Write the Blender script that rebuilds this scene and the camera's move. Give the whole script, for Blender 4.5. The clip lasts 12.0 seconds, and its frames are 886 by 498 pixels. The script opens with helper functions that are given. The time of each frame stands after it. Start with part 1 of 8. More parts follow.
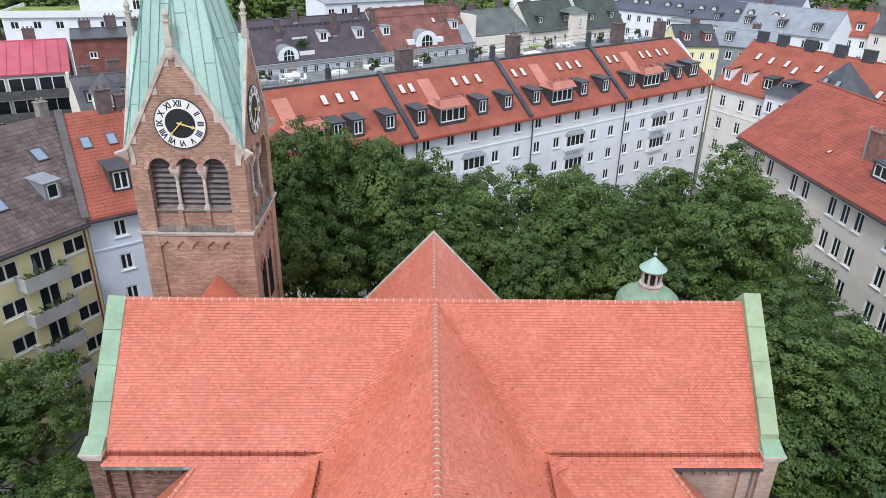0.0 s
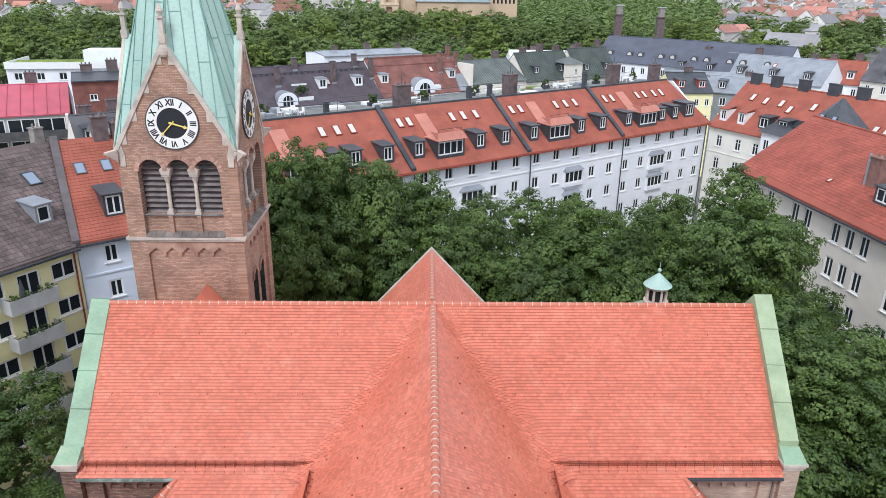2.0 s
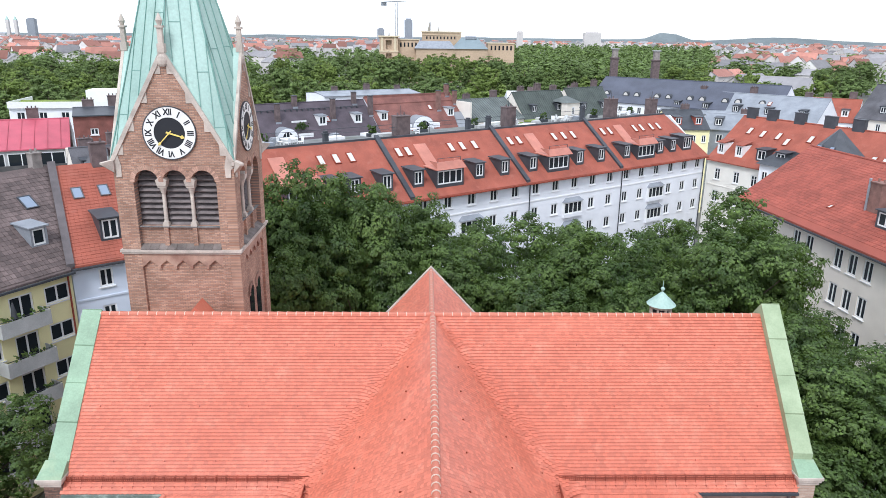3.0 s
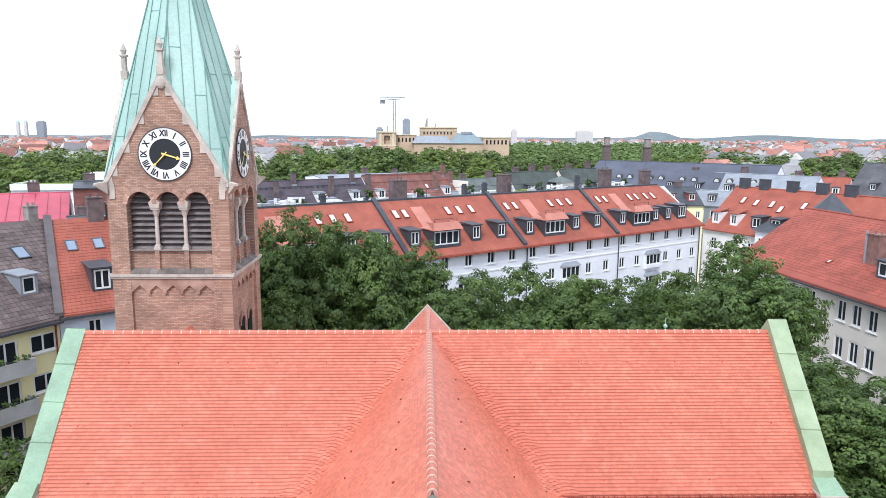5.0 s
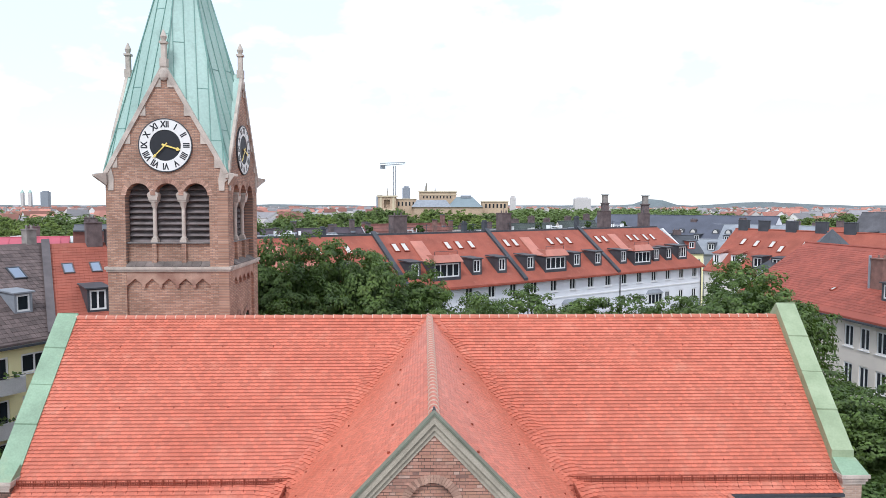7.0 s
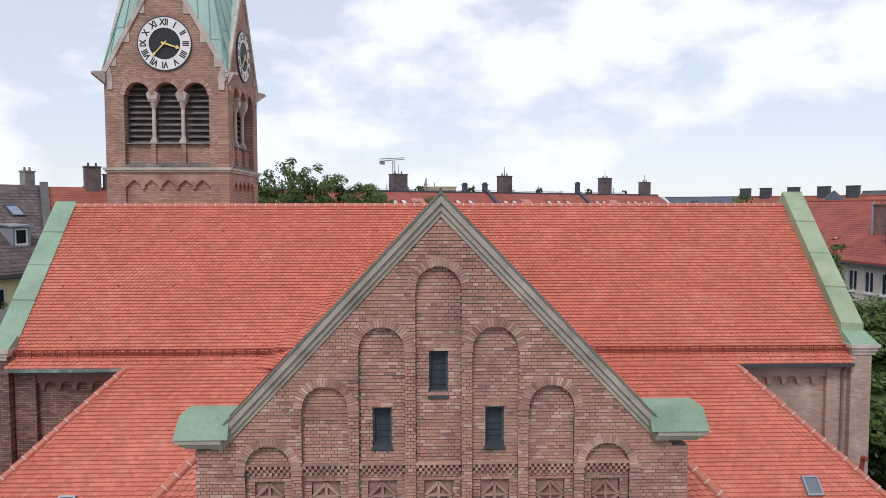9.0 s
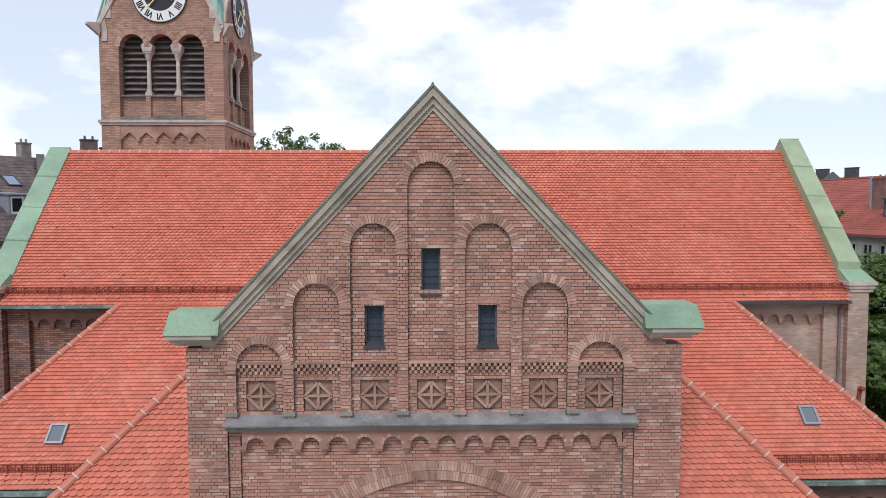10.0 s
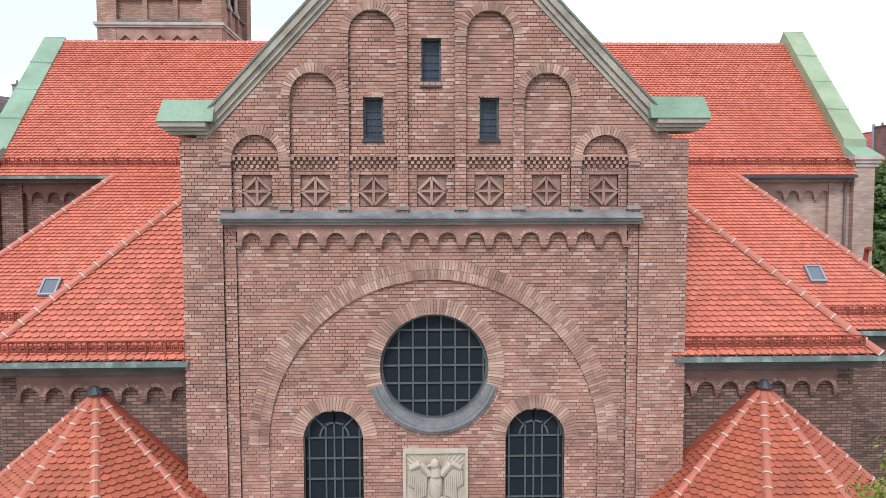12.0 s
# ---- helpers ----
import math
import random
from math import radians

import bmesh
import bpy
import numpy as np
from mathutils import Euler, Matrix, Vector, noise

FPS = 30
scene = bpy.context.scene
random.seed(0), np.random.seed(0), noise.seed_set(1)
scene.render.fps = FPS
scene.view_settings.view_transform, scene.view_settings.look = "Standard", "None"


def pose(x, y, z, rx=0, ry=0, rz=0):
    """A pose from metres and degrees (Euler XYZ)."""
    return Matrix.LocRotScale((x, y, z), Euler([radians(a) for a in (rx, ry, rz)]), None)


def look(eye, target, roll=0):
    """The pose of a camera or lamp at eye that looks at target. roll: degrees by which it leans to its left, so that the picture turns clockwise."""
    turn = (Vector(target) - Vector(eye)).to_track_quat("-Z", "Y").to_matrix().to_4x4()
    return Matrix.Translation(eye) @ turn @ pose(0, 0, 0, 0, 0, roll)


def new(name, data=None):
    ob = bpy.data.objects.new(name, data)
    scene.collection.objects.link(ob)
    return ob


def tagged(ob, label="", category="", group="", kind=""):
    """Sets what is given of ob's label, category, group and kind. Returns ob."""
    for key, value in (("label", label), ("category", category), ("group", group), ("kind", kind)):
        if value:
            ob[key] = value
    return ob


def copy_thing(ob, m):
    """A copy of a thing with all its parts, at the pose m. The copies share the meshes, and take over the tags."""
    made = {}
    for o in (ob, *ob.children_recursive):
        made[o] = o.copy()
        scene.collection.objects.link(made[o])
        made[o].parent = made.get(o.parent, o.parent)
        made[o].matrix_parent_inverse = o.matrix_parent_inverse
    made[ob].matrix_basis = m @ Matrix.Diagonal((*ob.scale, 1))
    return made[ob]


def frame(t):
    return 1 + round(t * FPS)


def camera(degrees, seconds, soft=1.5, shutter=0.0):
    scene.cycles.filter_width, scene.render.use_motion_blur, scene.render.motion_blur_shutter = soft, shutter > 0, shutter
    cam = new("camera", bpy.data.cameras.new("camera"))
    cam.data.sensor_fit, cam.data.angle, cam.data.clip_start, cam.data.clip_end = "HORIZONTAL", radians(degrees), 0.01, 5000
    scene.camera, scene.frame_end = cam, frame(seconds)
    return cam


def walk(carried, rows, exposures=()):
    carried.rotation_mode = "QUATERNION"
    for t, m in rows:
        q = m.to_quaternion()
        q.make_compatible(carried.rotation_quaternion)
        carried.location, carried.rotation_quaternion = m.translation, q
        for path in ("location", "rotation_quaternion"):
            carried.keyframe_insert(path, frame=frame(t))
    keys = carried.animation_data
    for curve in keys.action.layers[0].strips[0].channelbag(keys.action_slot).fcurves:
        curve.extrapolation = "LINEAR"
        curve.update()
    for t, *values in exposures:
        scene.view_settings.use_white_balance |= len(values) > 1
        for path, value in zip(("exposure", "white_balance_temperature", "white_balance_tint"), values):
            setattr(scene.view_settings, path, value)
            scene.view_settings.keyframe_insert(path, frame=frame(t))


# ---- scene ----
cam = camera(64.7, 12.0, soft=0.8)
METRES, EYE, TILT, LEAN, TURN = 24.0, 38.0, -25.6, -1.0, -0.9
ROWS = [
    (0.0, 0.0, 0.0, 0.0, 0.0, 0.0, -0.0),
    (0.5, -0.0007, 0.0123, -0.028, -0.04, 1.22, 0.08),
    (1.0, 0.0011, 0.0254, -0.0577, -0.06, 2.37, 0.14),
    (1.5, 0.002, 0.0387, -0.0851, -0.07, 3.42, 0.2),
    (2.0, 0.001, 0.0554, -0.1173, -0.1, 4.94, 0.26),
    (2.5, -0.001, 0.0716, -0.1492, -0.08, 6.65, 0.37),
    (3.0, -0.0007, 0.089, -0.1834, -0.16, 8.62, 0.42),
    (5.0, 0.0015, 0.1477, -0.3247, -0.24, 16.41, 0.84),
    (5.5, -0.0004, 0.1623, -0.3576, -0.23, 18.3, 0.92),
    (6.0, -0.0019, 0.1785, -0.393, -0.18, 20.34, 1.01),
    (6.5, -0.0018, 0.1943, -0.4259, -0.18, 21.95, 1.09),
    (7.0, -0.0021, 0.2154, -0.4661, -0.17, 21.99, 1.09),
    (9.0, -0.012, 0.3058, -0.6485, -0.16, 22.14, 1.25),
    (9.5, -0.0106, 0.3238, -0.6888, -0.14, 22.13, 1.29),
    (10.0, -0.0073, 0.346, -0.7344, -0.17, 22.15, 1.33),
    (10.5, -0.0062, 0.3675, -0.7756, -0.18, 22.16, 1.29),
    (11.0, -0.0094, 0.3904, -0.8199, -0.2, 22.15, 1.32),
    (11.5, -0.0114, 0.4101, -0.8598, -0.19, 22.11, 1.35),
    (12.0, -0.012, 0.4307, -0.9011, -0.22, 22.08, 1.36),
]
EXPOSURES = [(0.0, 0.15, 5900, 10), (2.0, 0.22, 5900, 10), (3.0, 0.36, 5850, 10), (5.5, 0.47, 5800, 10), (7.0, 0.15, 5850, 10), (9.0, -0.33, 6000, 13), (9.5, -0.32, 6000, 13), (10.0, -0.2, 5950, 12), (10.5, -0.02, 5900, 10), (12.0, 0.19, 5850, 10)]
walk(cam, [(t, pose(0, 0, EYE, TILT, LEAN, TURN) @ pose(METRES * x, METRES * y, METRES * z, 90 + pitch, roll, yaw)) for t, x, y, z, yaw, pitch, roll in ROWS], EXPOSURES)

# ---- sky and sun ----
SUN_AZ, SUN_EL = radians(-160), radians(50)     # azimuth clockwise from +y
world = bpy.data.worlds.new("sky")
scene.world = world
world.use_nodes = True
wn, wl = world.node_tree.nodes, world.node_tree.links
wn.clear()
w_out = wn.new("ShaderNodeOutputWorld")
w_bg = wn.new("ShaderNodeBackground")
w_sky = wn.new("ShaderNodeTexSky")
w_sky.sky_type, w_sky.sun_disc = 'NISHITA', False
w_sky.sun_elevation, w_sky.sun_rotation = SUN_EL, SUN_AZ
w_sky.air_density, w_sky.dust_density, w_sky.ozone_density = 1.0, 0.3, 1.2
w_tc = wn.new("ShaderNodeTexCoord")
w_map = wn.new("ShaderNodeMapping")
w_map.inputs["Scale"].default_value = (3.2, 3.2, 6.0)
w_map.inputs["Location"].default_value = (3.3, 1.4, 0.35)
w_noise = wn.new("ShaderNodeTexNoise")
w_noise.inputs["Scale"].default_value = 1.0
w_noise.inputs["Detail"].default_value = 9.0
w_noise.inputs["Roughness"].default_value = 0.55
w_ramp = wn.new("ShaderNodeValToRGB")
w_ramp.color_ramp.elements[0].position, w_ramp.color_ramp.elements[0].color = 0.475, (0.6, 0.6, 0.6, 1)
w_ramp.color_ramp.elements[1].position, w_ramp.color_ramp.elements[1].color = 0.555, (1, 1, 1, 1)
w_mix = wn.new("ShaderNodeMix")
w_mix.data_type = 'RGBA'
w_mix.inputs["B"].default_value = (10.9, 10.95, 11.1, 1)
wl.new(w_tc.outputs["Generated"], w_map.inputs["Vector"])
wl.new(w_map.outputs["Vector"], w_noise.inputs["Vector"])
wl.new(w_noise.outputs["Fac"], w_ramp.inputs["Fac"])
wl.new(w_ramp.outputs["Color"], w_mix.inputs["Factor"])
wl.new(w_sky.outputs["Color"], w_mix.inputs["A"])
wl.new(w_mix.outputs["Result"], w_bg.inputs["Color"])
w_bg.inputs["Strength"].default_value = 0.115
wl.new(w_bg.outputs["Background"], w_out.inputs["Surface"])
sun = new("sun", bpy.data.lights.new("sun", 'SUN'))
sun.data.energy, sun.data.angle, sun.data.color = 2.1, radians(14), (1.0, 0.96, 0.91)
sun.matrix_world = look((0, 0, 0), (-math.sin(SUN_AZ) * math.cos(SUN_EL), -math.cos(SUN_AZ) * math.cos(SUN_EL), -math.sin(SUN_EL)))

# ---- materials ----
MATS = {}


def material(name, color, rough=0.8, spread=0.25, scale=3.0, fine=40.0, bump=0.15, metal=0.0, tint=None, island=0.0, rand=0.0, stain=None, bdist=0.02, streak=0.0):
    """Two-scale noise over a base colour, with fine relief. island, rand: how far single pieces differ."""
    m = bpy.data.materials.new(name)
    m.use_nodes = True
    n, l = m.node_tree.nodes, m.node_tree.links
    bsdf = n["Principled BSDF"]
    tc = n.new("ShaderNodeTexCoord")
    big = n.new("ShaderNodeTexNoise")
    big.inputs["Scale"].default_value, big.inputs["Detail"].default_value = scale, 5
    small = n.new("ShaderNodeTexNoise")
    small.inputs["Scale"].default_value, small.inputs["Detail"].default_value = fine, 4
    if streak:
        mp = n.new("ShaderNodeMapping")
        mp.inputs["Scale"].default_value = (1, 1, streak)
        l.new(tc.outputs["Object"], mp.inputs["Vector"])
        l.new(mp.outputs["Vector"], big.inputs["Vector"])
    else:
        l.new(tc.outputs["Object"], big.inputs["Vector"])
    l.new(tc.outputs["Object"], small.inputs["Vector"])
    c = Vector(color)
    dark, light = c * (1 - spread), (tint and Vector(tint)) or c * (1 + spread)
    ramp = n.new("ShaderNodeValToRGB")
    e = ramp.color_ramp.elements
    e[0].position, e[0].color = 0.3, (*dark, 1)
    e[1].position, e[1].color = 0.7, (*light, 1)
    l.new(big.outputs["Fac"], ramp.inputs["Fac"])
    hsv = n.new("ShaderNodeHueSaturation")
    l.new(ramp.outputs["Color"], hsv.inputs["Color"])
    val = n.new("ShaderNodeMapRange")
    val.inputs["From Min"].default_value, val.inputs["From Max"].default_value = 0.25, 0.75
    val.inputs["To Min"].default_value, val.inputs["To Max"].default_value = 1 - spread * 0.6, 1 + spread * 0.6
    l.new(small.outputs["Fac"], val.inputs["Value"])
    last = val.outputs["Result"]
    if island or rand:
        if island:
            g = n.new("ShaderNodeNewGeometry")
            src = g.outputs["Random Per Island"]
        else:
            g = n.new("ShaderNodeObjectInfo")
            src = g.outputs["Random"]
        r = n.new("ShaderNodeMapRange")
        amt = island or rand
        r.inputs["To Min"].default_value, r.inputs["To Max"].default_value = 1 - amt, 1 + amt
        l.new(src, r.inputs["Value"])
        mul = n.new("ShaderNodeMath")
        mul.operation = 'MULTIPLY'
        l.new(last, mul.inputs[0])
        l.new(r.outputs["Result"], mul.inputs[1])
        last = mul.outputs["Value"]
    l.new(last, hsv.inputs["Value"])
    col = hsv.outputs["Color"]
    if stain:
        sn = n.new("ShaderNodeTexNoise")
        sn.inputs["Scale"].default_value, sn.inputs["Detail"].default_value, sn.inputs["Roughness"].default_value = stain[1], 6, 0.65
        l.new(tc.outputs["Object"], sn.inputs["Vector"])
        sr = n.new("ShaderNodeMapRange")
        sr.inputs["From Min"].default_value, sr.inputs["From Max"].default_value = stain[2], stain[2] + 0.15
        sr.inputs["To Max"].default_value = stain[3]
        l.new(sn.outputs["Fac"], sr.inputs["Value"])
        mx = n.new("ShaderNodeMix")
        mx.data_type = 'RGBA'
        mx.inputs["B"].default_value = (*stain[0], 1)
        l.new(sr.outputs["Result"], mx.inputs["Factor"])
        l.new(col, mx.inputs["A"])
        col = mx.outputs["Result"]
    l.new(col, bsdf.inputs["Base Color"])
    bsdf.inputs["Roughness"].default_value, bsdf.inputs["Metallic"].default_value = rough, metal
    if bump:
        b = n.new("ShaderNodeBump")
        b.inputs["Strength"].default_value, b.inputs["Distance"].default_value = bump, bdist
        l.new(small.outputs["Fac"], b.inputs["Height"])
        l.new(b.outputs["Normal"], bsdf.inputs["Normal"])
    MATS[name] = m
    return m


def brickwork(name, axis, c1, c2, mortar, length=0.25, course=0.077, bump=0.5):
    """Brick bond with mortar joints on walls that run along the given axis."""
    m = bpy.data.materials.new(name)
    m.use_nodes = True
    n, l = m.node_tree.nodes, m.node_tree.links
    bsdf = n["Principled BSDF"]
    tc = n.new("ShaderNodeTexCoord")
    sep = n.new("ShaderNodeSeparateXYZ")
    com = n.new("ShaderNodeCombineXYZ")
    l.new(tc.outputs["Object"], sep.inputs["Vector"])
    l.new(sep.outputs[axis], com.inputs["X"])
    l.new(sep.outputs["Z"], com.inputs["Y"])
    br = n.new("ShaderNodeTexBrick")
    br.inputs["Scale"].default_value = 1.0
    br.inputs["Brick Width"].default_value, br.inputs["Row Height"].default_value = length, course
    br.inputs["Mortar Size"].default_value, br.inputs["Mortar Smooth"].default_value = 0.012, 0.3
    br.inputs["Color1"].default_value, br.inputs["Color2"].default_value = (*c1, 1), (*c2, 1)
    br.inputs["Mortar"].default_value = (*mortar, 1)
    l.new(com.outputs["Vector"], br.inputs["Vector"])
    ns = n.new("ShaderNodeTexNoise")
    ns.inputs["Scale"].default_value, ns.inputs["Detail"].default_value = 0.7, 7
    l.new(tc.outputs["Object"], ns.inputs["Vector"])
    mr = n.new("ShaderNodeMapRange")
    mr.inputs["From Min"].default_value, mr.inputs["From Max"].default_value = 0.3, 0.7
    mr.inputs["To Min"].default_value, mr.inputs["To Max"].default_value = 0.72, 1.22
    l.new(ns.outputs["Fac"], mr.inputs["Value"])
    hsv = n.new("ShaderNodeHueSaturation")
    l.new(br.outputs["Color"], hsv.inputs["Color"])
    l.new(mr.outputs["Result"], hsv.inputs["Value"])
    l.new(hsv.outputs["Color"], bsdf.inputs["Base Color"])
    bsdf.inputs["Roughness"].default_value = 0.9
    b = n.new("ShaderNodeBump")
    b.invert = True
    b.inputs["Strength"].default_value, b.inputs["Distance"].default_value = bump, 0.012
    l.new(br.outputs["Fac"], b.inputs["Height"])
    l.new(b.outputs["Normal"], bsdf.inputs["Normal"])
    MATS[name] = m
    return m


def glass(name, color=(0.02, 0.025, 0.03), rough=0.06):
    m = bpy.data.materials.new(name)
    m.use_nodes = True
    b = m.node_tree.nodes["Principled BSDF"]
    b.inputs["Base Color"].default_value, b.inputs["Roughness"].default_value = (*color, 1), rough
    b.inputs["IOR"].default_value = 1.45
    b.inputs["Specular IOR Level"].default_value = 0.22
    MATS[name] = m
    return m


TILE = material("clay_roof_tile", (0.545, 0.148, 0.088), 0.5, 0.07, 0.3, 30, 0.2, island=0.15, tint=(0.585, 0.176, 0.11), stain=((0.68, 0.32, 0.22), 1.2, 0.54, 0.32))
TILE_ONE = material("clay_tile_single", (0.545, 0.148, 0.088), 0.5, 0.07, 0.35, 30, 0.2, rand=0.14, tint=(0.585, 0.176, 0.11))
TILE_FAR = material("clay_roof_far", (0.295, 0.08, 0.05), 0.8, 0.2, 0.5, 12, 0.3, stain=((0.34, 0.12, 0.085), 1.2, 0.55, 0.6))
TILE_DARK = material("dark_clay_roof", (0.29, 0.07, 0.046), 0.8, 0.16, 0.5, 12, 0.3, island=0.14)
TILE_OLD = material("weathered_turret_tile", (0.40, 0.105, 0.056), 0.65, 0.2, 0.6, 30, 0.2, island=0.14, stain=((0.30, 0.11, 0.035), 1.2, 0.52, 0.5))
HIP = material("hip_tile_clay", (0.48, 0.15, 0.092), 0.55, 0.2, 1.0, 30, 0.2)
MORTAR = material("pale_mortar", (0.56, 0.42, 0.34), 0.95, 0.2, 4, 40, 0.3)
GUARD = material("rusty_snow_guard", (0.26, 0.055, 0.03), 0.75, 0.3, 2, 30, 0.2)
COPPER = material("green_copper", (0.31, 0.455, 0.395), 0.58, 0.15, 0.5, 9, 0.06, tint=(0.43, 0.585, 0.515), stain=((0.20, 0.29, 0.24), 0.8, 0.58, 0.5), streak=0.2)
COPPER_LICHEN = material("lichen_green_coping", (0.27, 0.345, 0.20), 0.65, 0.15, 0.9, 14, 0.08, tint=(0.36, 0.43, 0.27))
COPPER_GABLE = material("coping_copper", (0.225, 0.33, 0.22), 0.62, 0.2, 0.9, 14, 0.08, stain=((0.37, 0.42, 0.26), 0.6, 0.55, 0.5))
STONE = material("pale_limestone", (0.50, 0.43, 0.37), 0.9, 0.22, 1.6, 30, 0.25, stain=((0.20, 0.17, 0.15), 1.3, 0.58, 0.6))
# shade under the gutters is put into this dark cornice colour
CORNICE = material("shaded_eave_cornice", (0.115, 0.10, 0.09), 0.85, 0.3, 1.5, 30, 0.2)
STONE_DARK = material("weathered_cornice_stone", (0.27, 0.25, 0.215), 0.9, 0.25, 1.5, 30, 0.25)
BRICK_Y = brickwork("red_brick_front", "X", (0.34, 0.175, 0.115), (0.50, 0.305, 0.215), (0.23, 0.17, 0.14))
BRICK_X = brickwork("red_brick_side", "Y", (0.34, 0.175, 0.115), (0.50, 0.305, 0.215), (0.23, 0.17, 0.14))
# brick darkened in its colour for shade under the eaves, and soot
BRICK_AISLE = brickwork("shaded_sooty_brick", "X", (0.13, 0.07, 0.052), (0.31, 0.18, 0.13), (0.075, 0.062, 0.055), bump=0.9)
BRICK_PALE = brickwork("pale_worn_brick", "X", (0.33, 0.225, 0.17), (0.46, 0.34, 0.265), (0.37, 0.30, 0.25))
BRICK_CUT = material("voussoir_brick", (0.39, 0.21, 0.155), 0.9, 0.25, 1.2, 40, 0.3, island=0.3, tint=(0.52, 0.335, 0.25), stain=((0.20, 0.125, 0.10), 0.9, 0.55, 0.5))
LEDGE = material("weathered_lead_ledge", (0.20, 0.195, 0.19), 0.7, 0.3, 2.0, 25, 0.1, stain=((0.33, 0.33, 0.32), 3.0, 0.55, 0.6))
ASPHALT = material("asphalt", (0.06, 0.06, 0.062), 0.9, 0.25, 0.3, 20, 0.2)
GROUND = material("town_ground", (0.10, 0.115, 0.075), 0.95, 0.4, 0.02, 0.4, 0.1, tint=(0.19, 0.18, 0.165))
WHITE = material("white_plaster", (0.80, 0.81, 0.84), 0.9, 0.07, 0.4, 20, 0.08)
WARM_WHITE = material("warm_white_plaster", (0.80, 0.77, 0.70), 0.9, 0.08, 0.4, 20, 0.08)
BLUE_WHITE = material("pale_blue_plaster", (0.66, 0.71, 0.80), 0.9, 0.06, 0.4, 20, 0.08)
YELLOW = material("pale_yellow_plaster", (0.84, 0.77, 0.43), 0.9, 0.07, 0.4, 20, 0.08)
CREAM = material("cream_plaster", (0.74, 0.68, 0.60), 0.9, 0.08, 0.4, 20, 0.08)
SLATE = material("dark_grey_roof", (0.085, 0.082, 0.09), 0.7, 0.3, 0.5, 10, 0.3)
BROWN = material("brown_tile_roof", (0.115, 0.085, 0.08), 0.8, 0.3, 0.6, 8, 0.3, island=0.25)
ZINC = material("grey_zinc", (0.28, 0.30, 0.33), 0.5, 0.15, 0.6, 10, 0.05, metal=0.3)
LEAD = material("dark_sheet_metal", (0.06, 0.065, 0.075), 0.5, 0.2, 1, 20, 0.05, metal=0.2)
PINK = material("rose_metal_roof", (0.44, 0.085, 0.12), 0.55, 0.12, 0.5, 10, 0.05)
FRAME = material("white_window_frame", (0.78, 0.78, 0.77), 0.5, 0.04, 2, 20, 0.02)
GLASS = glass("window_glass")
BARK = material("bark", (0.09, 0.07, 0.05), 0.95, 0.3, 3, 20, 0.5)
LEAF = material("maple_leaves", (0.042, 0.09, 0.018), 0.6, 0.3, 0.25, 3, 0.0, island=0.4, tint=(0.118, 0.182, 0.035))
# far leaves lightened: part of the distance haze is in this colour
LEAF_FAR = material("hazy_far_foliage", (0.135, 0.195, 0.055), 0.8, 0.35, 0.06, 1.5, 0.3, island=0.3)
BLACK = material("clock_black", (0.012, 0.013, 0.018), 0.6, 0.1, 2, 20, 0.02)
DIAL = material("clock_white", (0.78, 0.77, 0.74), 0.6, 0.05, 2, 20, 0.02)
GILT = material("gilded_metal", (0.85, 0.66, 0.18), 0.4, 0.1, 3, 20, 0.05, metal=0.15)
LEDGE_SLAB = material("brown_ledge_slab", (0.17, 0.14, 0.125), 0.85, 0.3, 2.0, 30, 0.2, rand=0.2)
LOUVRE = material("grey_louvre_wood", (0.18, 0.15, 0.145), 0.85, 0.3, 2, 25, 0.2)


# ---- builders ----
def thing(name, label, category, at=(0, 0, 0), group="", kind=""):
    e = new(name)
    e.location = at
    return tagged(e, label, category, group, kind)


def place(bm, name, mat, at=(0, 0, 0)):
    me = bpy.data.meshes.new(name)
    if at != (0, 0, 0):
        bmesh.ops.translate(bm, verts=bm.verts, vec=(-at[0], -at[1], -at[2]))
    bm.to_mesh(me)
    bm.free()
    for m in (mat if isinstance(mat, (list, tuple)) else [mat]):
        me.materials.append(m)
    return me


def part(name, bm, mat, parent, label="", kind=""):
    """bm holds world coordinates; the mesh hangs under parent."""
    base = Vector((0, 0, 0))
    p = parent
    while p is not None:
        base += p.location
        p = p.parent
    ob = new(name, place(bm, name, mat, tuple(base)))
    ob.parent = parent
    return tagged(ob, label, kind=kind)


def solid(name, bm, mat, label, category, kind="", group=""):
    return tagged(new(name, place(bm, name, mat)), label, category, group, kind)


def box(bm, x0, x1, y0, y1, z0, z1, m=None):
    v = [bm.verts.new(c) for c in ((x0, y0, z0), (x1, y0, z0), (x1, y1, z0), (x0, y1, z0), (x0, y0, z1), (x1, y0, z1), (x1, y1, z1), (x0, y1, z1))]
    if m is not None:
        for w in v:
            w.co = m @ w.co
    for f in ((3, 2, 1, 0), (4, 5, 6, 7), (0, 1, 5, 4), (1, 2, 6, 5), (2, 3, 7, 6), (3, 0, 4, 7)):
        bm.faces.new([v[i] for i in f])
    return bm


def boxes(*args):
    bm = bmesh.new()
    for a in args:
        box(bm, *a)
    return bm


